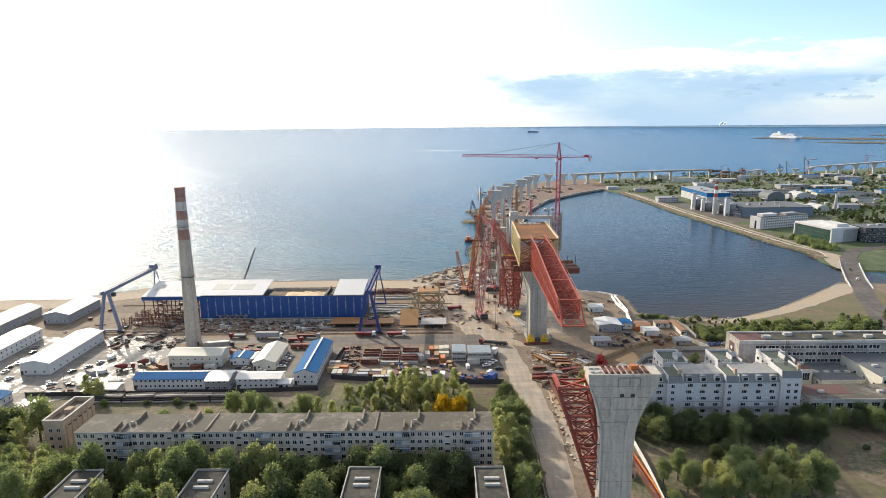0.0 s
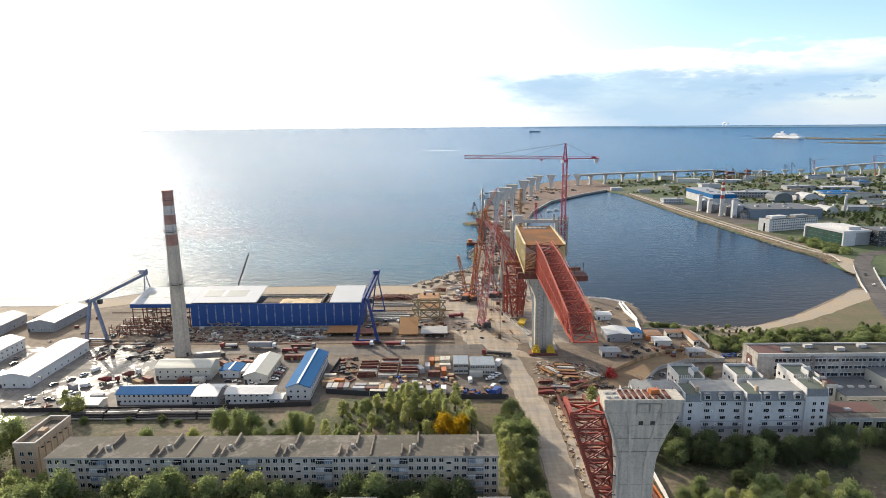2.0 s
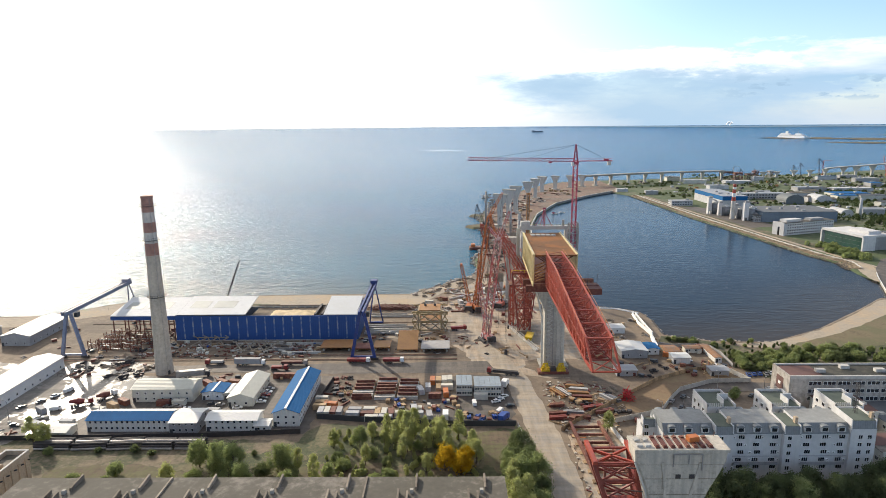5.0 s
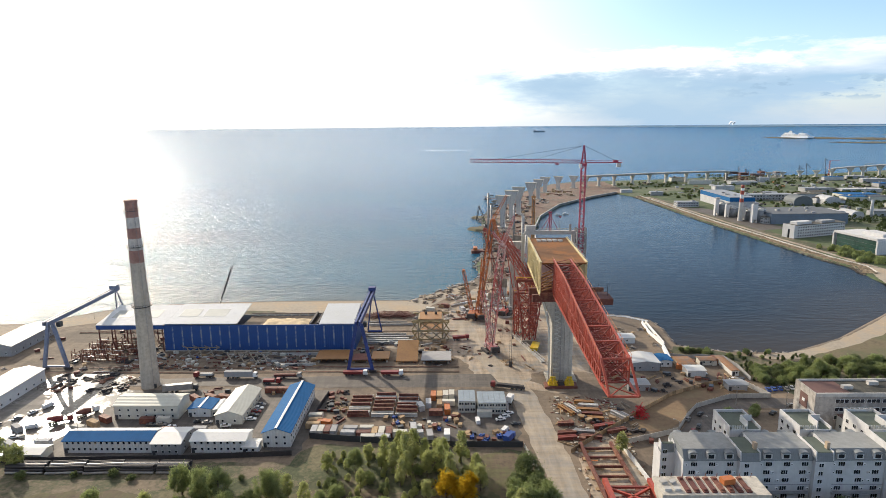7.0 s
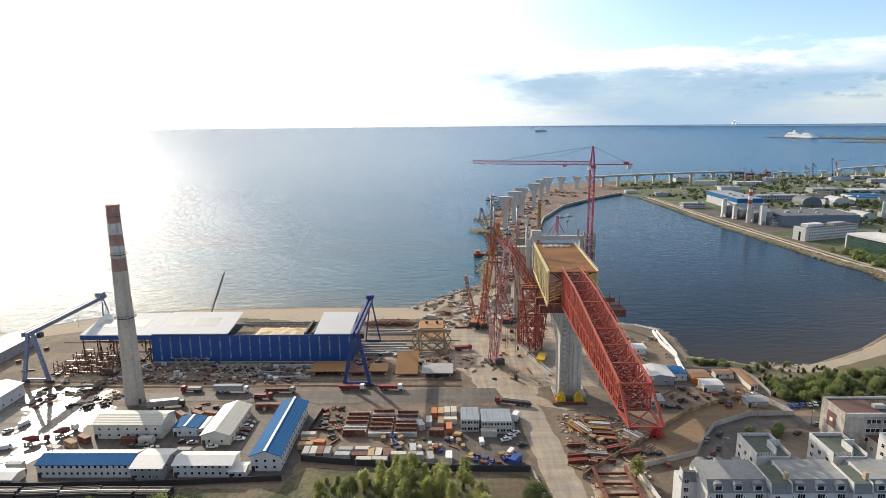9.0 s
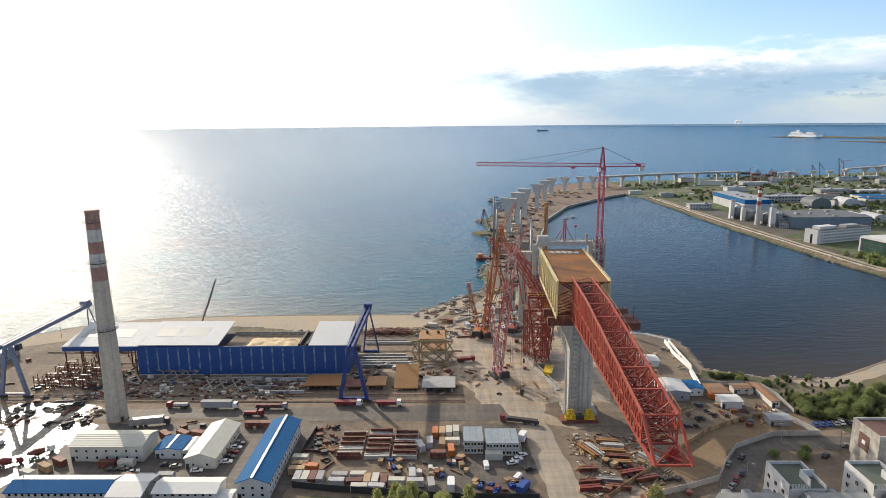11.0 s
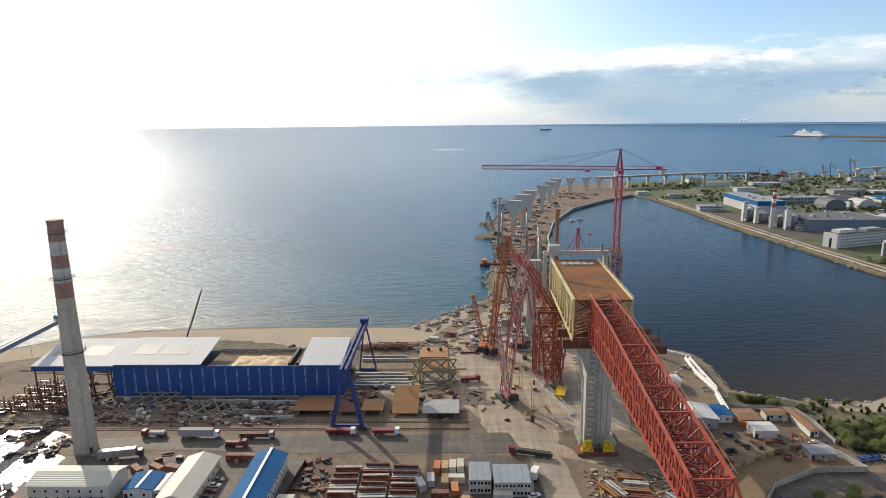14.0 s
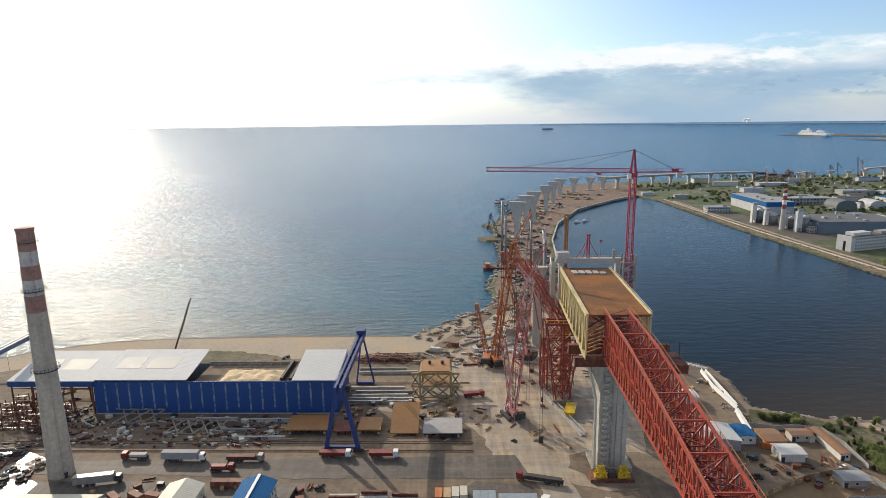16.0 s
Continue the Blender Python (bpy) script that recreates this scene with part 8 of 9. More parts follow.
grove(92, 128, 180, 200, 22, (1, 3, 1, 3, 0), 0.72, 0.95, 3.8)
grove(74, 86, 190, 200, 4, (4, 1), 0.62, 0.75, 4.5)
grove(98, 108, 206, 214, 3, (5, 9), 0.6, 0.8, 4.0)
grove(158, 186, 231, 240, 9, (4, 3, 2), 0.5, 0.7, 4.0)
grove(188, 230, 232, 246, 10, (2, 5, 4), 0.6, 0.9, 5)
grove(148, 225, 176, 224, 16, (9, 9, 8), 0.4, 0.7, 6)
grove(66, 90, 168, 186, 6, (9, 8, 4), 0.5, 0.7, 4.5, ((60, 72, 160, 190),))
grove(70, 78, 226, 240, 4, (3, 0), 0.6, 0.8, 4)
tree(65, 276.5, 3, 0.8), tree(-168, 268, 0, 0.75), tree(-163, 267, 3, 0.9)
grove(152, 192, 336, 358, 26, (8, 8, 9, 8), 0.6, 1.0, 4.0)
grove(180, 190, 352, 362, 3, (3, 4), 0.5, 0.55, 4)
grove(196, 262, 348, 368, 30, (8, 9, 8, 8), 0.7, 1.15, 4.2)
grove(126, 142, 377, 384, 7, (8, 9), 0.5, 0.8, 3.0)
grove(150, 176, 372, 382, 5, (9, 8), 0.4, 0.6, 4)
grove(120, 138, 300, 316, 3, (8,), 0.6, 0.7, 4)


def far_woods(name, label, x0, x1, y0, y1, count, seed, cards=64, size=0.8, tall=11, mat=None, wide_by=0.34, rows=False):
    """Tree clumps of a far wood, too many and too far off to tell apart."""
    r = random.Random(seed)
    g = Geo()
    for _ in range(count):
        x, y = r.uniform(x0, x1), r.uniform(y0, y1)
        if rows and noise.noise((x / 110.0, y / 34.0, seed)) < 0.02:
            continue
        h = r.uniform(tall * 0.4, tall)
        for _ in range(cards):
            a, q, u = r.uniform(0, 6.28), h * wide_by * r.random() ** 0.5, r.random()
            wide = q * (math.sin(math.pi * min(1.0, 0.15 + u * 0.85)) ** 0.6)
            c = Vector((x + wide * math.cos(a), y + wide * math.sin(a), h * (0.08 + 0.92 * u)))
            t, b = Vector((r.uniform(-1, 1), r.uniform(-1, 1), r.uniform(-1, 1))).normalized(), Vector((r.uniform(-1, 1), r.uniform(-1, 1), r.uniform(-1, 1))).normalized()
            g.face([c - t * size, c + b * size, c + t * size, c - b * size])
    tagged(new(name, fast_mesh(g, name, mat or FAR_LEAVES)), label, "woods", kind="stuff")


far_woods("far_woods", "dark green scrub and woods on the far bank", 560, 1900, 1000, 1500, 2400, 5, 60, 0.9, 6.0, None, 0.75, True)
far_woods("bank_scrub", "low scrub along the far bank", 338, 470, 1070, 1350, 260, 6, 80, 0.7, 4.5, None, 0.8, True)
far_woods("east_woods", "dark green woods beyond the road", 460, 1400, 560, 760, 420, 8)
far_woods("shore_scrub", "dark scrub along the sea shore", -900, -420, 405, 430, 160, 9)
far_woods("west_woods", "green trees and scrub at the edge of the town", -420, -232, 160, 262, 170, 10, 240, 0.6, 13, LEAVES[1])
far_woods("slope_woods", "green scrub on the slope above the beach", 240, 330, 330, 380, 60, 11, 260, 0.5, 6, LEAVES[2])
far_woods("slope_scrub", "mixed yellow-green scrub on the slope above the beach", 152, 250, 336, 366, 150, 21, 190, 0.36, 3.4, LEAVES[1])
far_woods("low_scrub", "low green scrub beside the yard wall", 148, 196, 340, 378, 90, 22, 150, 0.32, 2.2, LEAVES[2])
far_woods("verge_scrub", "yellow-green birch scrub on the rough verge below the fence", -48, 10, 226, 276, 150, 23, 200, 0.27, 3.6, LEAVES[0])
far_woods("office_gardens", "dark green garden trees by the offices", 366, 392, 592, 664, 60, 12, 150, 0.6, 6.5, LEAVES[1], 0.6)
far_woods("park_woods", "dark green park trees behind the offices", 490, 640, 735, 838, 90, 13, 60, 1.0, 10, FAR_LEAVES)
far_woods("middle_woods", "dark green woods between far sheds", 520, 1000, 830, 1150, 800, 14, 80, 0.8, 6, FAR_LEAVES, 0.75, True)

far_woods("bank_trees", "rows of dark trees between the far bank's sheds", 450, 780, 900, 1160, 280, 15, 80, 0.8, 5, None, 0.75, True)


def far_clutter(name, label, mat, count, seed):
    """Small sheds, vehicles and stacks on the far shore, too small to tell apart."""
    r = random.Random(seed)
    g = Geo()
    for _ in range(count):
        x = r.uniform(400, 1350)
        y = r.uniform(max(890, 700 + (x - 400) * 0.3), 1370 + (x - 400) * 0.12)
        g.turned(x, y, 0.0, r.uniform(2, 9), r.uniform(2, 5), r.uniform(1.2, 3.8), r.uniform(-25, 25))
    tagged(new(name, fast_mesh(g, name, mat)), label, "clutter", kind="stuff")


far_clutter("far_pale_clutter", "pale huts and vehicles scattered on the far shore", FAR_WHITE, 190, 31)
far_clutter("far_brown_clutter", "brown stacks scattered on the far shore", DUSTY_SCRAP, 150, 32)
far_clutter("far_dark_clutter", "dark stacks and machines on the far shore", DARK, 150, 33)
far_clutter("far_ochre_clutter", "ochre steel and timber on the far shore", OCHRE, 50, 34)

# ---- vehicles ----
def wheels(parent, spots, r=0.33, w=0.22):
    for x, y in spots:
        tyre = part("wheel", Geo().tube((x, y - w / 2, r), (x, y + w / 2, r), r, r, 12), TYRE, parent)
        part("rim", Geo().tube((x, y - w / 2 - 0.01, r), (x, y + w / 2 + 0.01, r), r * 0.55, r * 0.55, 8), STEEL, tyre)


def make_car(paint, label, x, y, rz, van=False):
    c = thing("van" if van else "car", label, "van" if van else "car", x, y, ground(x, y), rz, group="parked cars")
    side = [(-2.2, 0.35), (2.2, 0.35), (2.25, 0.75), (1.3, 0.95), (-2.15, 1.0)] if not van else [(-2.5, 0.35), (2.4, 0.35), (2.45, 0.9), (2.0, 1.1), (1.4, 2.0), (-2.5, 2.0)]
    g = Geo()
    g.face([(a, -0.86, b) for a, b in side]).face([(a, 0.86, b) for a, b in side])
    for i in range(len(side)):
        a, b = side[i], side[(i + 1) % len(side)]
        g.face([(a[0], -0.86, a[1]), (b[0], -0.86, b[1]), (b[0], 0.86, b[1]), (a[0], 0.86, a[1])])
    part("body", g, paint, c)
    if not van:
        part("cabin", Geo().prism([(-1.6, -0.8), (0.95, -0.8), (0.95, 0.8), (-1.6, 0.8)], 0.93, 1.42, top_ring=[(-1.1, -0.65), (0.3, -0.65), (0.3, 0.65), (-1.1, 0.65)]), GLASS, c, "dark glass cabin")
        part("roof", Geo().box(-1.1, 0.3, -0.66, 0.66, 1.42, 1.47), paint, c)
    else:
        part("windscreen", Geo().solid([(1.42, -0.75, 1.95), (2.0, -0.75, 1.15), (2.0, 0.75, 1.15), (1.42, 0.75, 1.95), (1.46, -0.75, 1.98), (2.04, -0.75, 1.18), (2.04, 0.75, 1.18), (1.46, 0.75, 1.98)]), GLASS, c)
    wheels(c, [(-1.4, -0.8), (-1.4, 0.8), (1.4, -0.8), (1.4, 0.8)])
    return c


CARS = [make_car(WHITE_PAINT, "white parked car with dark windows", 21, 304, 20), make_car(DARK_PAINT, "dark parked car with dark windows", 103, 297, 60), make_car(STEEL, "silver parked car with dark windows", 101, 303.5, 58), make_car(BLUE_PAINT, "blue parked car with dark windows", 150, 333, 80), make_car(RED_PAINT, "red parked car with dark windows", 99, 293, 60), make_car(WHITE_PAINT, "white parked delivery van", 11, 302, 95, True)]
for k, x, y, rz in ((0, 23, 306.5, 15), (0, 25, 309.5, 25), (1, 27, 300, 10), (0, -87, 305, 5), (1, -87, 308.5, 0), (4, -87, 312, 4), (0, -87, 315.5, -3), (2, -87, 319, 0), (0, -96, 299, 10), (2, 152, 316, 5), (3, 153, 333.5, 82), (3, 156, 334, 80), (2, 159, 334, 84), (0, 162, 335, 80), (1, 165, 335, 82), (0, 168, 336, 80), (2, 96, 289, 45), (1, 108, 308, 50), (0, 139, 345, 30), (0, 127, 352, 10), (1, 110, 352, 70), (1, 140, 309, 40), (2, 163, 313, 30), (0, 330, 478, 65), (1, 345, 510, 240),
    (0, -230, 300, 80), (1, -232, 306, 85), (2, -231, 312, 80), (0, -229, 320, 88), (1, -234, 328, 80), (0, -226, 333, 75), (2, -238, 336, 85), (0, -222, 291, 70), (1, -195, 300, 70), (2, -190, 306, 65), (0, -187, 312, 70), (5, -184, 318, 70), (5, -178, 298, 20), (1, -128, 300, 0), (2, -124, 300.5, 0), (0, -119, 298, 30), (1, -109, 303, 12), (2, -105, 302, 10), (5, 22, 294, 60), (0, -196, 284, 40), (1, -186, 283, 0), (0, -180, 290, 15)):
    copy_thing(CARS[k], pose(x, y, ground(x, y), 0, 0, rz))


def make_truck(name, label, cab, load, load_mat, x, y, rz, length=9.0, kind="box"):
    t = thing(name, label, "truck", x, y, ground(x, y), rz)
    part("chassis", Geo().box(-length, 2.6, -0.5, 0.5, 0.75, 1.05), DARK, t)
    c = part("cab", Geo().prism([(0.4, -1.2), (2.6, -1.2), (2.6, 1.2), (0.4, 1.2)], 0.9, 3.0, top_ring=[(0.5, -1.15), (2.3, -1.15), (2.3, 1.15), (0.5, 1.15)]), cab, t)
    part("windscreen", Geo().box(2.36, 2.58, -1.0, 1.0, 1.9, 2.6), GLASS, c)
    if kind == "box":
        part("trailer", Geo().box(-length, 0.0, -1.25, 1.25, 1.1, 3.9), load_mat, t, load)
    elif kind == "tipper":
        part("tipper_body", Geo().prism([(-length, -1.1), (0.1, -1.1), (0.1, 1.1), (-length, 1.1)], 1.1, 2.5, top_ring=[(-length - 0.3, -1.3), (0.2, -1.3), (0.2, 1.3), (-length - 0.3, 1.3)]), load_mat, t, load)
    elif kind == "mixer":
        part("drum", Geo().tube((-1, 0, 2.0), (-length * 0.5, 0, 2.4), 0.9, 1.4, 12).tube((-length * 0.5, 0, 2.4), (-length, 0, 3.0), 1.4, 0.6, 12), load_mat, t, load)
    else:
        part("flatbed", Geo().box(-length, 0.0, -1.25, 1.25, 1.1, 1.4), DARK, t)
        part("load", Geo().box(-length + 0.6, -0.6, -1.0, 1.0, 1.4, 2.4), load_mat, t, load)
    wheels(t, [(q, s) for q in (1.6, -length * 0.55, -length * 0.7, -length * 0.88) for s in (-1.0, 1.0)], 0.5, 0.4)
    return t


make_truck("articulated_lorry", "white lorry with a long grey tilt trailer", WHITE_PAINT, "grey tarpaulin trailer", GREY_WALL, -100.6, 350, 0, 13.8)
make_truck("articulated_lorry", "dark lorry with a long grey trailer", DARK_PAINT, "grey trailer", STEEL, -125, 335.5, 12, 13.5)
make_truck("tipper_truck", "red tipper truck with a white cab", WHITE_PAINT, "red tipper body", RED_PAINT, -45.2, 352.5, -2, 9.5, "tipper")
make_truck("tipper_truck", "red tipper truck with a white cab", WHITE_PAINT, "red tipper body", RED_PAINT, -27, 352.3, 0, 8.5, "tipper")
make_truck("crane_truck", "red lorry with a folded crane", RED_PAINT, "red folded crane", RED_PAINT, -86.8, 342.8, 0, 6.5, "flat")
make_truck("flatbed_lorry", "red flatbed lorry carrying pale pipes", RED_PAINT, "pale pipes", PALE_CONCRETE, -128, 351, 180, 7.5, "flat")
make_truck("flatbed_lorry", "red and white lorry towing a long low trailer", RED_PAINT, "dark steelwork", DARK, 21.5, 337.5, 165, 14, "flat")
make_truck("flatbed_lorry", "grey flatbed lorry with steel load", STEEL, "rusty steel", RUST_STEEL, -78, 349.5, 0, 12, "flat")
make_truck("mixer_truck", "red concrete mixer truck in the wet yard", RED_PAINT, "red mixing drum", RED_PAINT, -167, 304, 30, 7, "mixer")
make_truck("mixer_truck", "white concrete mixer truck in the yard", WHITE_PAINT, "rusty mixing drum", RUST_STEEL, -160, 312, 60, 7, "mixer")
make_truck("tipper_truck", "dark red tipper by the yellow tower", RED_PAINT, "red tipper body", RED_PAINT, 8, 405, 10, 7, "tipper")
make_truck("box_van", "white box van on the parking yard", WHITE_PAINT, "white box body", WHITE_PAINT, -2, 289, 90, 4.5)
make_truck("box_van", "blue box van on the parking yard", BLUE_PAINT, "blue box body", BLUE_PAINT, 23.5, 287, 60, 4.5)
make_truck("box_van", "white box van by the office cabins", WHITE_PAINT, "white box body", WHITE_PAINT, 27, 322, 70, 4)


# ---- containers, stacks and steelwork in the yard ----
def make_container(paint, label, x, y, rz, L=6.0, z=0.1):
    c = thing("container", label, "container", x, y, ground(x, y), rz, group="site containers")
    n = int(L / 0.5)
    ring = [(1.2, -L / 2)]
    for i in range(n):
        yy = -L / 2 + (i + 0.5) * L / n
        ring += [(1.2, yy - 0.16), (1.25, yy - 0.1), (1.25, yy + 0.1), (1.2, yy + 0.16)]
    ring.append((1.2, L / 2))
    ring += [(-x, -y) for x, y in ring]
    g = Geo().prism(ring, 0.12, 2.55)
    part("shell", g, paint, c)
    for s in (-0.6, 0.6):
        part("door", Geo().box(s - 0.56, s + 0.56, -L / 2 - 0.05, -L / 2, 0.2, 2.45), paint, c)
    part("frame", Geo().box(-1.22, 1.22, -L / 2 - 0.02, -L / 2 + 0.12, 2.5, 2.6).box(-1.22, 1.22, L / 2 - 0.12, L / 2 + 0.02, 2.5, 2.6).box(-1.22, 1.22, -L / 2, L / 2, 0, 0.12), DARK, c)
    return c


BOX = [make_container(FAR_WHITE, "weathered white corrugated steel site container", -57, 293, 0), make_container(CREAM_WALL, "cream corrugated steel site container", -54.2, 293, 0), make_container(RUST_STEEL, "rust-red corrugated steel site container", -51.5, 293, 0), make_container(ORANGE_STEEL, "orange corrugated steel site container", -8.5, 326, 0), make_container(WOOD, "tan corrugated steel site container", -58.5, 298, 90), make_container(GREY_WALL, "grey corrugated steel site container", -48.8, 293, 0)]
for k, x, y, rz in [(0, -42.6, 290.4, 88), (2, -36.2, 290.2, 91), (4, -31.8, 291.5, 2), (1, -28.9, 291.6, -2), (2, -25.9, 291.4, 3), (1, -21.2, 290.6, 89), (0, -14.6, 290.2, 92), (5, -42.0, 294.2, 86), (1, -35.4, 294.4, 90)] + [(4, -5.6, 326, 0), (1, -2.8, 326.5, 0), (1, 0.0, 327, 0), (0, -10.5, 318, 3), (4, -5.5, 317, 0), (1, -1.5, 318.5, 90), (3, -2, 312, 4), (2, -7, 309, 90), (0, -14, 315, 20), (0, -16, 295, 5), (5, -9, 289, 8), (4, -58.2, 301.5, 90), (3, -54, 300, 80), (1, -59, 306, 88), (1, -34, 287, 90), (0, -28, 287, 85),
    (0, -112, 293, 90), (5, -105, 294, 90), (2, -118, 293.5, 88), (1, -124, 303, 90), (2, -131, 302.5, 90), (2, -112, 325, 60), (2, -106, 325, 75), (2, -119, 324, 50), (5, -99, 331, 90), (2, -80, 333, 88), (2, -86, 333, 90), (0, -176, 282, 60), (5, -183, 296, 55), (1, -157, 296, 70), (4, -153, 300, 60), (2, -150, 304, 60), (0, -164, 284, 90),
    (3, 122, 363, 70), (2, 125, 366, 70), (3, 119, 359, 70), (1, 137, 366, 10), (2, 140, 369, 12), (0, 101, 402, 75), (0, 30, 455, 10), (2, 20, 470, 30), (0, 34, 480, 0), (1, 26, 492, 60), (3, 44, 500, 10), (0, 60, 510, 80), (5, 70, 480, 20), (0, 66, 450, 70), (1, 75, 470, 60), (0, 8, 462, 20), (2, -4, 470, 70), (1, -14, 462, 80)]:
    copy_thing(BOX[k], pose(x, y, ground(x, y), 0, 0, rz))


def girder_geo(L, h=1.3, w=0.6):
    return Geo().box(-L / 2, L / 2, -w / 2, w / 2, 0, 0.1).box(-L / 2, L / 2, -w / 2, w / 2, h - 0.1, h).box(-L / 2, L / 2, -0.05, 0.05, 0.1, h - 0.1)


# the stack of steel frames beside the yard road
for col in range(3):
    for row in range(4):
        x, y = -41 + col * 10.6, 309 + row * 5.2
        st = thing("girder_stack", "stack of maroon and pale steel girders on sleepers", "steel stack", x, y, ground(x, y), rnd.uniform(-2, 2), group="girder stacks")
        for k in range(3):
            m = (RUST_STEEL, PALE_CONCRETE, GALVANISED, WOOD)[(row + k + col) % 4]
            part("girder", girder_geo(9.6, 1.5, 0.9), m, st, at=(0, -1.4 + k * 1.4, 0.15))
            if (row + col + k) % 3 == 0:
                part("girder", girder_geo(9.0, 1.2, 0.7), RUST_STEEL, st, at=(0, -1.2 + k * 1.4, 1.66))
        for dx in (-3.5, 3.5):
            part("sleeper", Geo().box(dx - 0.15, dx + 0.15, -2.2, 2.2, 0, 0.15), WOOD, st)
# pipe stacks below the site offices
for gx, n in ((-158, 14), (-143, 13), (-129, 13), (-116, 12), (-103.5, 11)):
    ps = thing("pipe_stack", "stack of long dark steel pipes", "pipe stack", gx, 266.5, 0.05, rnd.uniform(-5, 5), group="pipe stacks")
    for layer in range(3):
        for k in range(7 - layer):
            yy = -3.2 + k * 1.0 + layer * 0.5
            part("pipe", Geo().tube((-n / 2 + rnd.uniform(-0.6, 0.3), yy, 0.5 + layer * 0.86), (n / 2 + rnd.uniform(-0.3, 0.6), yy, 0.5 + layer * 0.86), 0.48, 0.48, 10), DARK if (k + layer) % 4 else STEEL, ps, smooth=False)
# ochre deck panels waiting in the yard
for x0, x1, y0, y1, z0, z1, m in ((-73, -55, 369, 382, 2.2, 2.6, OCHRE), (-43, -33.5, 369, 380, 2.2, 2.6, OCHRE), (-53, -44.5, 369, 378, 1.6, 2.0, RUST_STEEL), (-29.5, -18, 368.5, 385, 1.0, 7.0, OCHRE), (-16, 0, 366, 379, 2.4, 2.8, GREY_WALL)):
    d0 = thing("deck_segment", "steel bridge deck segment standing on yard supports", "bridge part", (x0 + x1) / 2, (y0 + y1) / 2)
    w, d = (x1 - x0) / 2, (y1 - y0) / 2
    part("plate", Geo().solid([(-w, -d, z0), (w, -d, z0), (w, d, z1 - 0.4), (-w, d, z1 - 0.4), (-w, -d, z0 + 0.4), (w, -d, z0 + 0.4), (w, d, z1), (-w, d, z1)]), m, d0)
    for k in range(7):
        xx = -w + 0.4 + k * (2 * w - 0.8) / 6
        part("rib", Geo().solid([(xx - 0.1, -d, z0 - 0.9), (xx + 0.1, -d, z0 - 0.9), (xx + 0.1, d, max(z1 - 1.3, 0.2)), (xx - 0.1, d, max(z1 - 1.3, 0.2)), (xx - 0.1, -d, z0), (xx + 0.1, -d, z0), (xx + 0.1, d, z1 - 0.4), (xx - 0.1, d, z1 - 0.4)]), OCHRE, d0)
    for sx in (-1, 1):
        for sy in (-1, 1):
            part("support", Geo().box(sx * w * 0.8 - 0.5, sx * w * 0.8 + 0.5, sy * d * 0.7 - 0.5, sy * d * 0.7 + 0.5, 0, max(0.2, (z0 if sy < 0 else z1) - 1.25)), CONCRETE, d0)
# pale cross-braced frames lying in front of the hall
for x0, y0, n in ((-124, 370, 4), (-150, 379, 3)):
    fr = thing("braced_frame", "dusty tan steel frame of crossed struts lying on the ground", "steel frame", x0, y0)
    L = 6.3
    part("chord", Geo().beam((0, 0, 0.3), (n * L, 0, 0.3), 0.5), DUSTY_ROAD, fr)
    part("chord", Geo().beam((0, 9, 2.2), (n * L, 9, 2.2), 0.5), DUSTY_ROAD, fr)
    for k in range(n):
        part("strut", Geo().beam((k * L, 0, 0.3), (k * L + L, 9, 2.2), 0.5), DUSTY_ROAD, fr)
        part("strut", Geo().beam((k * L + L, 0, 0.5), (k * L, 9, 2.4), 0.5), DUSTY_ROAD, fr)
    for k in range(n + 1):
        part("post", Geo().beam((k * L, 9, 2.2), (k * L, 4, 5.0), 0.45), DUSTY_ROAD, fr)
# the yellow braced tower
yt = thing("assembly_tower", "drab yellow steel assembly tower with crossed braces and ochre plates", "steel frame", -12, 410, 0.05)
for sx in (-1, 1):
    for sy in (-1, 1):
        part("leg", Geo().beam((sx * 7, sy * 7.5, 0), (sx * 7, sy * 7.5, 13.5), 0.9), DRAB_STEEL, yt)
    for z in (1.0, 6.5, 12.5):
        part("side_beam", Geo().beam((sx * 7, -7.5, z), (sx * 7, 7.5, z), 0.7), DRAB_STEEL, yt)
    part("outer_brace", Geo().beam((sx * 7.5, -7.5, 12.5), (sx * 11, -7.5, 7), 0.6).beam((sx * 11, -7.5, 12.5), (sx * 7.5, -7.5, 7), 0.6), DRAB_STEEL, yt)
    part("outer_brace", Geo().beam((sx * 7.5, -7.5, 6.5), (sx * 11, -7.5, 1), 0.6).beam((sx * 11, -7.5, 6.5), (sx * 7.5, -7.5, 1), 0.6), DRAB_STEEL, yt)
for z in (1.0, 6.5, 12.5):
    for sy in (-1, 1):
        part("cross_beam", Geo().beam((-11, sy * 7.5, z), (11, sy * 7.5, z), 0.8), DRAB_STEEL, yt)
for z in (1.0, 6.8):
    part("brace", Geo().beam((-6.8, -7.7, z), (0, -7.7, z + 5.6), 0.6).beam((0, -7.7, z + 5.6), (6.8, -7.7, z), 0.6).beam((-6.8, -7.7, z + 5.6), (0, -7.7, z), 0.6).beam((0, -7.7, z), (6.8, -7.7, z + 5.6), 0.6), DRAB_STEEL, yt)
part("top_plate", Geo().box(-6.5, 6.5, -7, 7, 13.0, 13.5), OCHRE, yt, "orange plate")
for sx in (-3, 3):
    part("jack", Geo().turned(sx, 2, 13.5, 1.2, 1.2, 1.4, 20), DARK, yt)
part("inner_plate", Geo().box(-6.5, 6.5, -6.8, 6.8, 5.6, 6.1), OCHRE, yt)
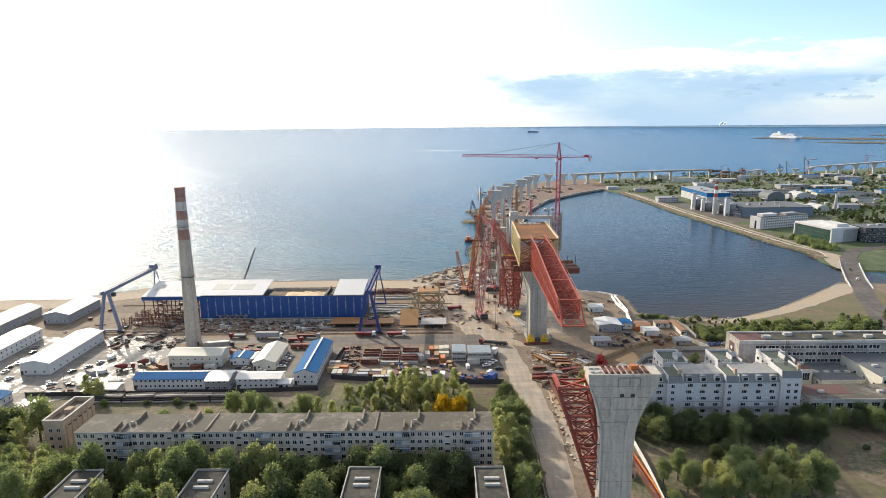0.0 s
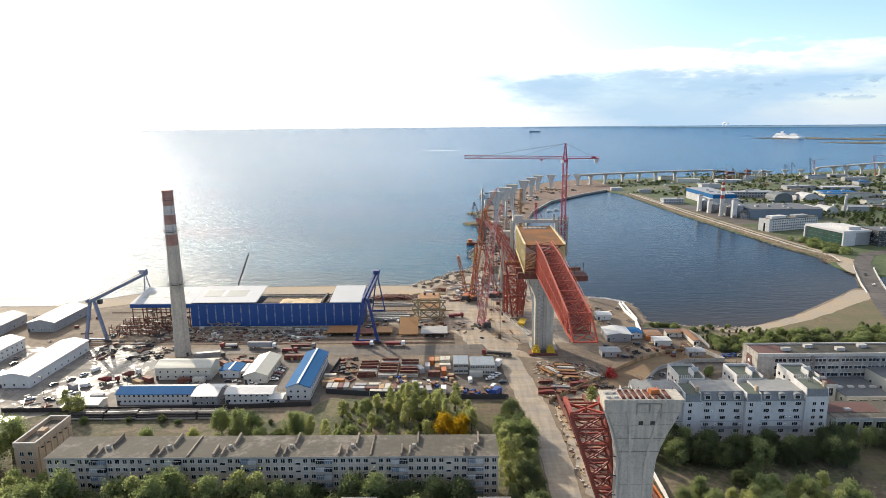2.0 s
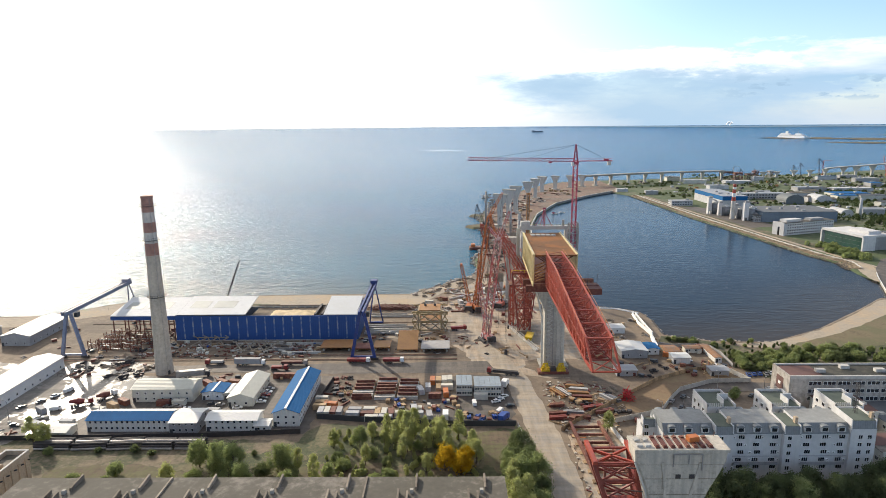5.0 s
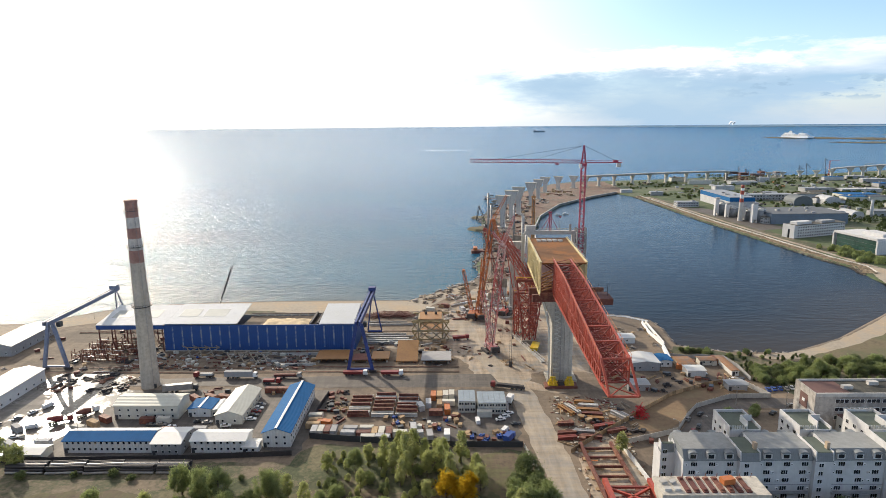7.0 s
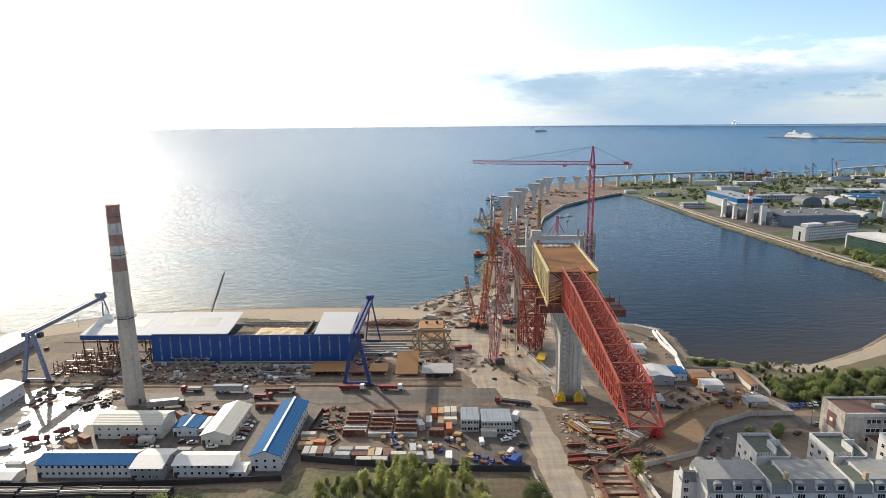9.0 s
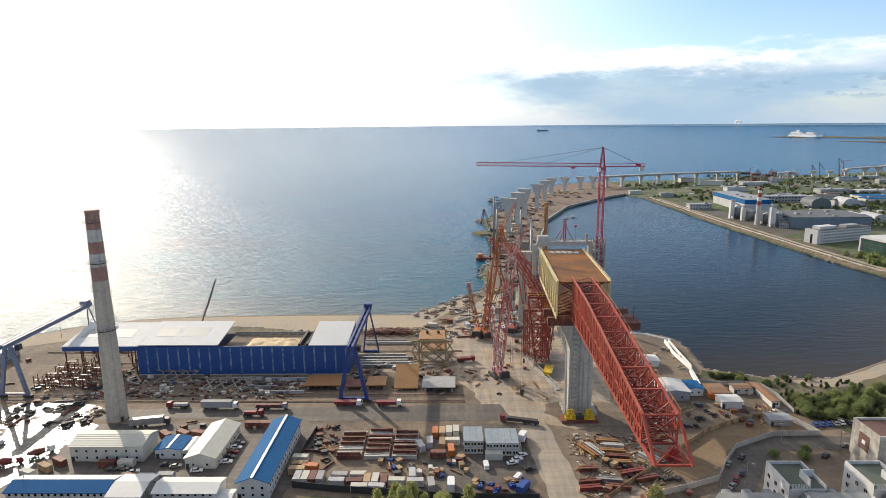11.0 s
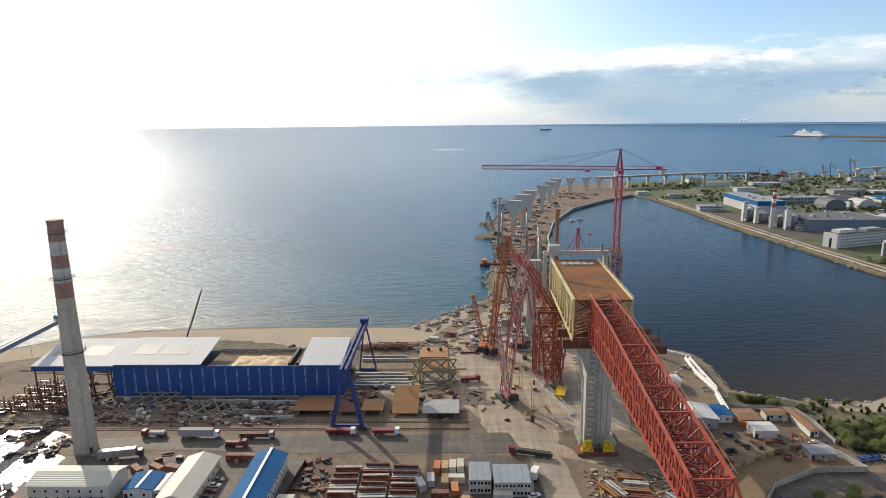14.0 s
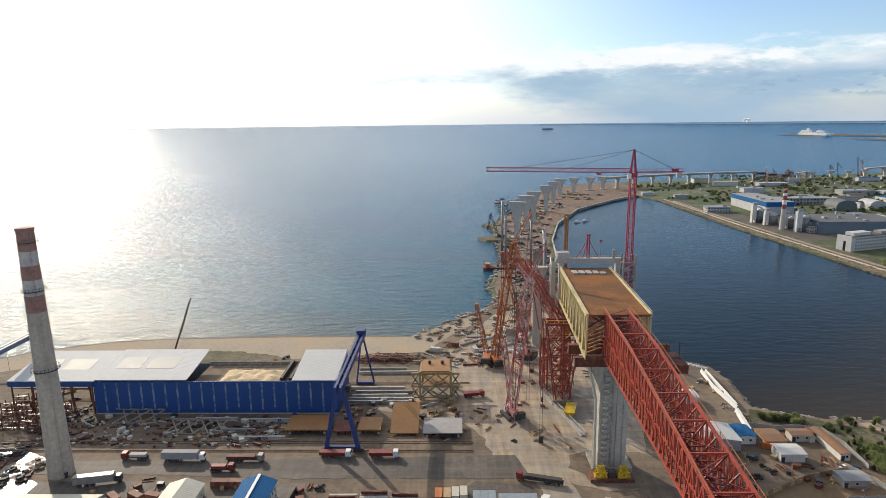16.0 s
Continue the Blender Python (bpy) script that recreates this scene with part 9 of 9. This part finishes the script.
# red bundles and pale girders near the beach
for k in range(5):
    b = thing("steel_bundle", "bundle of rust-red steel lattice on the sand", "steel stack", -50 + k * 5, 449 + (k % 2) * 3, 0.05, rnd.uniform(-6, 6), group="steel bundles")
    part("lattice", Geo().lattice((-2.4, -4, 1.1), (2.4, 4, 1.1), 4, 1.6, 5, 0.14), RUST_STEEL, b)
    part("lattice", Geo().lattice((-7, 1, 1.1), (7, 1, 1.1), 3, 1.6, 8, 0.14), RUST_STEEL, b)
for k, (x, y, L) in enumerate(((-38, 398, 28), (-37, 401.5, 30), (-38, 405, 26), (-36, 409, 28), (-40, 413, 26), (-37, 432, 30), (-40, 436, 24), (-106, 382, 18), (-84, 381, 22), (-93, 372, 14), (-82, 366, 20))):
    strut_thing("long_girder", "long pale steel girder on low blocks", "girder", girder_geo(L, 1.4, 0.9), PALE_CONCRETE if k % 3 else STEEL, x, y, 0.1, rnd.uniform(-1.5, 1.5), "girder", "long girders")
# rust racks beside the hall
for k in range(16):
    x, y = -204 + (k % 5) * 6.4 + rnd.uniform(-1, 1), 374 + (k // 5) * 9 + rnd.uniform(-2, 2)
    r = thing("steel_rack", "rust-brown steel rack full of bars", "steel rack", x, y, ground(x, y), rnd.uniform(-8, 8), group="steel racks")
    h = rnd.uniform(3, 7)
    part("rack_frame", Geo().lattice((0, 0, 0), (0, 0, h), 4.6, 3.6, 2, 0.16, up=(0, 1, 0), cross=True), RUST_STEEL, r)
    for q in range(4):
        part("bar", Geo().box(-2.8, 2.8, -1.4 + q * 0.8, -0.9 + q * 0.8, 0.5 + (q % 3) * 1.1, 0.8 + (q % 3) * 1.1), RUST_STEEL if q % 2 else STEEL, r)

# ---- beside the bay ----
RUSTY_ROOF = material("rusty_sheet_roof", (0.34, 0.17, 0.075), 0.8, vary=0.4, grain=0.6, patch=0.2, second=(0.20, 0.13, 0.09), share=0.3, ribs=0.7)
shed("white_roof_shed", "low shed with a broad white sheet roof near the bay", 93, 107, 357, 371, 4.2, 1.0, "y", GREY_WALL, WHITE_ROOF, 2)
shed("blue_roof_shed", "low shed with a blue sheet roof near the bay", 107.6, 115, 362, 371, 3.4, 0.6, "y", WHITE_SHEET, BLUE_ROOF_Y, 2)
shed("white_hut", "small white hut with a dark door", 118, 127, 349, 356, 3.4, 0.4, "x", WHITE_SHEET, WHITE_ROOF, 0)
shed("brown_hut", "low timber hut with a rusty roof", 117.5, 125.5, 359.5, 369, 2.8, 0.4, "x", BRICK, RUSTY_ROOF, 2)
shed("long_hut", "long narrow hut with a rusty roof", 130, 138, 364, 369, 2.8, 0.4, "x", CREAM_WALL, RUSTY_ROOF, 2)
shed("long_hut", "long narrow white hut beside the fence", 140.5, 144, 350, 370, 2.8, 0.3, "y", WHITE_SHEET, RUSTY_ROOF, 2)
shed("grey_hut", "low grey hut by the fence", 131, 140, 332.5, 338.5, 3.0, 0.3, "x", GREY_WALL, GREY_ROOF, 1)
shed("grey_hut", "low grey hut below the launching nose", 84, 94, 333, 340, 3.2, 0.3, "x", GREY_WALL, GREY_ROOF, 1)
shed("white_shed", "white shed on the bay side", 97, 106, 397, 405, 3.4, 0.4, "x", WHITE_SHEET, WHITE_ROOF, 1)
conv = thing("white_tarpaulin", "long white tarpaulin stretched over low frames by the shore", "tarpaulin", 0, 0)
for a, b, w in (((120.5, 431, 2.6), (119.2, 413, 2.2), 0.35), ((119.2, 413, 2.2), (120.8, 391, 2.0), 0.5), ((119.6, 389, 2.0), (116.4, 370, 2.4), 1.2), ((122.6, 431, 2.4), (121.4, 393, 2.2), 0.35)):
    a, b = Vector(a), Vector(b)
    s = Vector((w / 2, 0, 0))
    part("sheet", Geo().solid([a - s, a + s, b + s, b - s, a - s + Vector((0, 0, 0.12)), a + s + Vector((0, 0, 0.12)), b + s + Vector((0, 0, 0.12)), b - s + Vector((0, 0, 0.12))]).solid([a - s + Vector((-0.4, 0, -1.7)), a - s, b - s, b - s + Vector((-0.4, 0, -1.7)), a - s + Vector((-0.25, 0, -1.7)), a - s + Vector((0.15, 0, 0)), b - s + Vector((0.15, 0, 0)), b - s + Vector((-0.25, 0, -1.7))]), WHITE_PAINT, conv)
    for u in (0.02, 0.35, 0.68, 0.98):
        p = a.lerp(b, u)
        part("prop", Geo().beam((p.x, p.y, 0), (p.x, p.y, p.z), 0.2), STEEL, conv)
for k in range(28):
    u = k / 27
    x, y = (104 + 17 * u, 449 - 4 * u) if u < 0.6 else (114.2 + (u - 0.6) * 28, 446.6 - (u - 0.6) * 24)
    bag = tagged(new("sandbag", Geo().prism([(-0.9, -0.45), (0.9, -0.45), (1.1, 0), (0.9, 0.45), (-0.9, 0.45), (-1.1, 0)], 0, 0.7, top_ring=[(-0.6, -0.25), (0.6, -0.25), (0.75, 0), (0.6, 0.25), (-0.6, 0.25), (-0.75, 0)]).mesh("sandbag", WHITE_PAINT)), "bulging white sandbag laid along the shore", "sandbag", "sandbags on the shore")
    bag.matrix_basis = pose(x, y, 0.0, 0, 0, rnd.uniform(-40, 20))


def fence(name, label, line, h, mat, step=2.5, post_mat=None, rise=0.0):
    f = thing(name, label, "fence", 0, 0)
    for (ax, ay), (bx, by) in zip(line, line[1:]):
        n = max(1, round(math.hypot(bx - ax, by - ay) / step))
        for k in range(n):
            p0, p1 = Vector((ax, ay, h / 2)).lerp(Vector((bx, by, h / 2)), k / n), Vector((ax, ay, h / 2)).lerp(Vector((bx, by, h / 2)), (k + 0.97) / n)
            part("panel", Geo().beam(p0, p1, 0.12, h).beam((p0.x, p0.y, 0), (p0.x, p0.y, h + 0.15), 0.2), mat, f)
    return f


fence("site_fence", "dark blue profiled sheet site fence", [(-58, 289), (-43, 286.5), (-20, 284), (0, 281.8), (28, 281.5)], 2.6, DARK_PAINT)
fence("road_fence", "pale low fence along the site road", [(28.5, 281), (31.5, 262), (33.4, 246), (34.2, 234), (34.4, 216), (33.4, 198), (33, 170)], 1.8, PALE_CONCRETE)
fence("concrete_fence", "pale concrete panel fence round the sand lot", [(70, 284), (82, 288.5), (93, 293), (101, 305), (109, 315), (128, 324.5), (147, 325), (141, 341), (139, 345)], 2.3, PALE_CONCRETE)
fence("timber_fence", "dark timber fence along the yard", [(46, 277), (60, 290), (75, 303), (89, 316), (103, 328), (122, 338), (139, 343)], 2.0, WOOD)
fence("shore_fence", "grey panel fence above the shore", [(119, 376), (127, 373), (135, 374), (146, 372), (148, 360), (147, 344)], 2.2, GREY_WALL)
fence("white_fence", "white sheet fence beside the bridge pier", [(72, 180), (73.5, 205), (74, 230), (70, 252), (66.5, 282)], 2.4, WHITE_PAINT)
fence("yard_fence", "dark fence below the site offices", [(-200, 270.8), (-150, 271.5), (-100, 273), (-62, 276)], 2.2, DARK)
fence("lane_fence", "dark fence down the office lane", [(-58, 289), (-60, 310), (-58, 330)], 2.2, DARK)

# launching track of rusty girders in front of the pier
track = thing("launching_track", "launching track of long rust-red girders on timber cribs", "girder track", 0, 0)
for xa, xb in ((50.5, 53.5), (62.5, 66.0)):
    for k in range(6):
        u0, u1 = k / 6, (k + 0.98) / 6
        part("girder", Geo().beam((xa + (xb - xa) * u0, 282 - 84 * u0, 1.4), (xa + (xb - xa) * u1, 282 - 84 * u1, 1.4), 1.1, 1.5), RUST_STEEL, track)
for k in range(13):
    u = (k + 0.5) / 13
    if 282 - 84 * u < 197:
        continue
    part("cross_girder", Geo().beam((50.5 + 3 * u, 282 - 84 * u, 1.0), (62.5 + 3.5 * u, 282 - 84 * u, 1.0), 0.6, 0.9), RUST_STEEL, track)
    part("timber_crib", Geo().box(49 + 3 * u, 55 + 3 * u, 281 - 84 * u, 283 - 84 * u, 0, 0.5), WOOD, track)
part("portal", Geo().lattice((54, 238, 7.0), (68, 238, 7.0), 2.4, 2.2, 7, 0.2).beam((54, 238, 0), (54, 238, 7), 0.7).beam((68, 238, 0), (68, 238, 7), 0.7), RUST_STEEL, track, "low red lattice portal")
side_track = thing("side_girder", "long rusty girder lying beside the white fence", "girder", 70.5, 190)
part("girder", girder_geo(50, 1.4, 1.0), RUST_STEEL, side_track, at=(-0.8, 15, 0.2), rz=93)
part("girder", girder_geo(50, 1.2, 0.8), ORANGE_STEEL, side_track, at=(1.0, 15, 0.2), rz=93)
# stored steel below the launching nose
for k, (x, y, L, rz, m) in enumerate(((60, 319, 9, -8, OCHRE), (61, 315.6, 9, -8, GALVANISED), (60, 311.5, 10, -7, OCHRE), (61, 307.5, 9, -7, RUST_STEEL), (60, 303.5, 10, -6, OCHRE), (50, 312, 10, -62, OCHRE), (53, 313, 10, -62, GALVANISED), (47, 291, 8, 8, RUST_STEEL), (46.5, 287, 8, 8, MAROON_STEEL), (54, 292, 9, -8, STEEL), (56, 287.5, 9, -8, RUST_STEEL), (72, 307, 8, -55, GALVANISED), (74.5, 306, 8, -55, STEEL), (48, 299, 7, 5, RUST_STEEL), (64, 297, 10, 16, MAROON_STEEL), (68, 293, 9, 16, RUST_STEEL))):
    g0 = thing("stored_girder", "coated steel girder stored on timber sleepers", "girder", x, y, ground(x, y), rz, group="stored girders")
    part("girder", girder_geo(L, 1.4, 1.0), m, g0, at=(0, 0, 0.2))
    part("girder", girder_geo(L * 0.9, 1.2, 0.8), m, g0, at=(0.3, 1.5, 0.2))
    part("sleeper", Geo().box(-L * 0.3 - 0.15, -L * 0.3 + 0.15, -1, 2.2, 0, 0.2), WOOD, g0)
    part("sleeper", Geo().box(L * 0.3 - 0.15, L * 0.3 + 0.15, -1, 2.2, 0, 0.2), WOOD, g0)
heap = thing("red_net_heap", "heap of bright red netting and tubes", "heap", 81.5, 306.8)
g = Geo()
for k in range(170):
    a = Vector((rnd.gauss(0, 1.5), rnd.gauss(0, 1.3), rnd.uniform(0, 1.0) ** 1.5 * 5.0))
    a = Vector((a.x * (1.2 - a.z * 0.16), a.y * (1.2 - a.z * 0.16), a.z))
    g.beam(a, a + Vector((rnd.uniform(-1.4, 1.4), rnd.uniform(-1.4, 1.4), rnd.uniform(-0.6, 0.9))), 0.22)
part("tubes", g, NET_RED, heap)
# rust scrap, planks and rubble between the stored girders and the track
for name, label, mat, count, seed, size in (("rust_scrap", "rusty offcuts and rods strewn below the launching nose", RUST_STEEL, 70, 61, 1.6), ("plank_litter", "loose timber planks strewn round the launching track", WOOD, 60, 62, 1.8), ("rubble", "grey broken concrete strewn round the launching track", CONCRETE, 170, 63, 0.9), ("rod_bundles", "maroon rods and plates dumped beside the track", MAROON_STEEL, 36, 64, 2.0)):
    r = random.Random(seed)
    g = Geo()
    for _ in range(count):
        if r.random() < 0.7:
            x, y = r.uniform(44, 74), r.uniform(284, 326)
        else:
            x, y = r.choice((r.uniform(46.5, 49.5), r.uniform(68, 70.5))), r.uniform(205, 286)
        if 33 < x < 46.8 and y < 300:
            continue
        L = size * r.uniform(0.5, 1.5)
        g.turned(x, y, 0.1, L, L * (r.uniform(0.06, 0.2) if size > 1 else r.uniform(0.5, 1.0)), r.uniform(0.15, 0.5), r.uniform(0, 180))
    tagged(new(name, fast_mesh(g, name, mat)), label, "debris", kind="stuff")
for k in range(24):
    y = 279 - k * 3.3
    u = (282 - y) / 84
    part("plank", Geo().turned(53.2 + 3 * u + rnd.uniform(-1.2, 1.2) + (k % 3) * 2.4, y, 1.46 if k % 2 else 0.12, rnd.uniform(2.2, 4.6), 0.5, 0.12, rnd.uniform(-18, 18) + (80 if k % 4 == 0 else 0)), WOOD if k % 3 else ORANGE_STEEL, track)
# offcuts, blocks and bars strewn in front of the hall
for name, label, mat, count, seed in (("pale_offcuts", "pale blocks and bars strewn in front of the hall", PALE_CONCRETE, 150, 71), ("dark_offcuts", "dark steel offcuts strewn in front of the hall", DARK, 130, 72), ("rust_offcuts", "rusty steel offcuts strewn in front of the hall", RUST_STEEL, 120, 73)):
    r = random.Random(seed)
    g = Geo()
    for _ in range(count):
        x, y = r.uniform(-176, -44), r.uniform(359.5, 383)
        if x > -76 and y < 374:
            continue
        L = r.choice((0.9, 1.4, 3.2)) * r.uniform(0.6, 1.3)
        g.turned(x, y, 0.05, L, min(L, r.uniform(0.3, 0.9)), r.uniform(0.3, 0.9), r.gauss(0, 25))
    tagged(new(name, fast_mesh(g, name, mat)), label, "debris", kind="stuff")
# the hook of the large crane
hook = thing("hanging_hook", "crane hook block hanging on long ropes", "hook", 31, 363)
part("ropes", Geo().beam((-0.5, 0, 3), (-0.2, 3, 62), 0.12).beam((0.5, 0, 3), (0.3, 3, 62), 0.12), DARK, hook)
part("block", Geo().box(-0.8, 0.8, -0.5, 0.5, 0.3, 3.0), DARK, hook)
for x, y in ((101, 290), (147, 312), (158, 300), (128, 318), (-192, 288), (-150, 285), (172, 320), (90, 285)):
    lamp = thing("street_lamp", "tall grey street lamp with a bent arm", "street lamp", x, y, 0, rnd.uniform(0, 360))
    part("pole", Geo().tube((0, 0, 0), (0, 0, 9), 0.16, 0.1, 8), STEEL, lamp)
    part("arm", Geo().beam((0, 0, 9), (1.8, 0, 9.5), 0.12), STEEL, lamp)
    part("lantern", Geo().box(1.5, 2.4, -0.2, 0.2, 9.35, 9.6), PALE_CONCRETE, lamp)

# ---- loose materials ----
def kind_crate(m, label):
    g = Geo().box(-1.0, 1.0, -0.7, 0.7, 0.12, 1.2).box(-1.05, 1.05, -0.75, 0.75, 1.2, 1.28).box(-1.05, 1.05, -0.75, -0.55, 0, 0.12, 1).box(-1.05, 1.05, 0.55, 0.75, 0, 0.12, 1)
    return tagged(new("crate", g.mesh("crate", m, WOOD)), label, "crate", "loose crates")


def kind_post(m, label):
    t = thing("barrel_group", label, "barrels", 0, 0, 0.1, 0, group="barrel groups")
    for k in range(5):
        part("barrel", Geo().tube((k % 3 * 0.8, k // 3 * 0.8, 0), (k % 3 * 0.8, k // 3 * 0.8, 1.0), 0.35, 0.35, 10), m, t)
    return t


MASTERS = {0: kind_crate(WOOD, "closed timber crate on a pallet"), 1: kind_crate(CREAM_WALL, "wrapped pale crate on a pallet"), 2: kind_crate(RUST_STEEL, "rusty steel box on a pallet"), 3: kind_crate(DARK_PAINT, "dark steel box on a pallet"),
    10: kind_post(BLUE_PAINT, "small group of blue barrels"), 11: kind_post(RUST_STEEL, "small group of rusty barrels")}
for k, m, label in ((4, RUST_STEEL, "loose rusty steel beam on the ground"), (5, PALE_CONCRETE, "loose pale concrete beam on the ground"), (6, WOOD, "loose rough timber baulk on the ground")):
    MASTERS[k] = tagged(new("loose_beam", girder_geo(6.5, 0.6, 0.5).mesh("loose_beam", m) if k != 6 else Geo().box(-3, 3, -0.25, 0.25, 0, 0.4).mesh("loose_beam", m)), label, "beam", "loose beams")
LOOSE = {4: [Geo(), RUST_STEEL, "scrap_steel", "scattered rusty steel offcuts"], 5: [Geo(), DUSTY_SCRAP, "scrap_concrete", "scattered dusty concrete pieces"], 6: [Geo(), WOOD, "scrap_timber", "scattered timber boards"],
    7: [Geo(), RUBBLE, "stone_rubble", "heaps of broken grey stone"], 8: [Geo(), DUSTY_SCRAP, "concrete_rubble", "heaps of broken dusty concrete"], 9: [Geo(), DARK, "scrap_iron", "heaps of dark scrap iron"]}
used = set()


def heap_at(k, x, y, s, z):
    g = LOOSE[k][0]
    if k in (4, 5, 6):
        turn = rnd.uniform(0, 180)
        for q in range(5):
            g.turned(x + rnd.uniform(-1.4, 1.4) * s, y + rnd.uniform(-1.4, 1.4) * s, z + 0.3 * (q % 2), rnd.uniform(3, 6) * s, 0.35 * s, 0.3, turn + rnd.uniform(-9, 9))
    else:
        for q in range(12):
            a, d = rnd.uniform(0, 6.28), rnd.uniform(0, 2.2) * s
            g.turned(x + d * math.cos(a), y + d * math.sin(a), z, rnd.uniform(0.5, 1.5) * s, rnd.uniform(0.4, 1.1) * s, rnd.uniform(0.3, 1.2) * s * (1.3 - d * 0.4 / s), rnd.uniform(0, 90))


def scatter(count, x0, x1, y0, y1, kinds, lo=0.7, hi=1.4, avoid=()):
    for i in range(count):
        x, y = rnd.uniform(x0, x1), rnd.uniform(y0, y1)
        if any(a <= x <= b and c <= y <= d for a, b, c, d in avoid):
            continue
        k = rnd.choice(kinds)
        s, z = rnd.uniform(lo, hi), ground(x, y)
        if k in (7, 8, 9) or (k in (4, 5, 6) and i % 3):
            heap_at(k, x, y, s, z)
            continue
        m = pose(x, y, z, 0, 0, rnd.uniform(0, 180))
        if k not in used:
            used.add(k)
            MASTERS[k].matrix_basis = m
            continue
        copy_thing(MASTERS[k], m @ Matrix.Diagonal((s, s, s, 1)))


def stones_along(line, step, k, spread, lo, hi, z=-0.6):
    """Broken stone tipped along a shore."""
    for (ax, ay), (bx, by) in zip(line, line[1:]):
        n = max(1, int(math.hypot(bx - ax, by - ay) / step))
        for i in range(n):
            u = (i + rnd.random()) / n
            heap_at(k, ax + (bx - ax) * u + rnd.uniform(-spread, spread), ay + (by - ay) * u + rnd.uniform(-spread, spread), rnd.uniform(lo, hi), z)


stones_along([(-28, 486), (-9, 511), (14, 534), (27, 560), (24, 600), (39, 674), (43, 811), (42, 886), (70, 978)], 4.0, 7, 3.0, 1.0, 2.0, -1.2)
stones_along([(-24, 478), (-6, 502), (12, 522), (24, 545)], 5.0, 8, 4.0, 0.8, 1.4, 0.0)
stones_along([(98, 456), (110, 450), (121, 446), (128, 440), (130, 424), (129, 407), (128, 395), (134, 391), (154, 383), (187, 381)], 3.5, 7, 1.5, 0.6, 1.1, -0.9)
stones_along([(342, 520), (352, 581), (344, 617), (337, 701), (326, 847), (321, 1009), (317, 1119)], 9.0, 8, 2.0, 0.5, 1.0, -1.0)
scatter(70, -160, -58, 364, 386, range(12), avoid=((-128, -96, 367, 382), (-74, -54, 366, 384)))
scatter(45, -206, -160, 366, 412, (2, 3, 4, 9, 4, 7, 0))
scatter(44, -200, -155, 334, 362, (2, 4, 9, 8, 7, 5), avoid=((-156, -140, 332, 350),))
scatter(40, -56, 2, 383, 400, (0, 1, 2, 5, 6, 3))
scatter(30, -58, -48, 300, 334, (9, 2, 4, 6, 3), avoid=((-60, -50, 296, 304),))
scatter(34, -30, 4, 294, 308, (0, 1, 2, 3, 10, 4, 6))
scatter(16, 6, 27, 284, 292, (10, 3, 2, 0))
scatter(50, 44, 82, 284, 322, (4, 6, 2, 9, 5, 0))
scatter(36, 84, 144, 332, 352, (2, 4, 9, 3, 0, 6), avoid=((117, 128, 347, 357),))
scatter(30, 92, 122, 374, 430, (7, 8, 5, 6, 0))
scatter(60, -22, 30, 442, 520, (5, 7, 8, 5, 0, 6, 4), 0.8, 1.6, ((-40, -6, 500, 530), (14, 40, 430, 446)))
scatter(80, 30, 84, 425, 560, (4, 0, 1, 5, 2, 6, 3), 0.9, 1.8, ((40, 48, 466, 478),))
scatter(70, 44, 84, 570, 780, (4, 0, 5, 2, 8, 6), 1.0, 2.2)
scatter(60, 60, 120, 790, 1000, (4, 0, 5, 2, 8, 6), 1.4, 2.6, ((90, 130, 790, 880),))
scatter(24, 150, 250, 1120, 1230, (4, 0, 5, 8), 1.6, 2.8, ((220, 260, 1100, 1150),))
scatter(10, -200, -176, 272, 292, (1, 5, 4), avoid=((-220, -202, 255, 300),))
scatter(20, -300, -222, 352, 410, (2, 7, 4, 0), avoid=((-294, -240, 350, 404),))
scatter(26, -130, -62, 328, 337, (2, 3, 0, 4), avoid=((-140, -122, 330, 340), (-103, -88, 325, 337)))
scatter(14, 24, 44, 356, 430, (0, 2, 4, 6), 0.6, 1.1)
scatter(46, -205, -62, 420, 458, (5, 8, 9, 6, 4, 0, 3), 0.7, 1.3)
scatter(50, -46, 28, 364, 400, (4, 9, 5, 6), 0.4, 0.8)
scatter(150, 40, 86, 560, 800, (7, 8, 5, 4, 9), 1.0, 2.2)
scatter(170, 55, 160, 800, 1140, (7, 8, 5, 4, 9), 1.3, 2.4, ((112, 170, 780, 1010),))
scatter(45, -24, 28, 440, 530, (8, 5, 7, 5), 0.9, 1.5, ((-40, -6, 500, 530), (14, 40, 430, 446)))
for g, m, name, label in LOOSE.values():
    tagged(new(name, g.mesh(name, m)), label, "debris", kind="stuff")
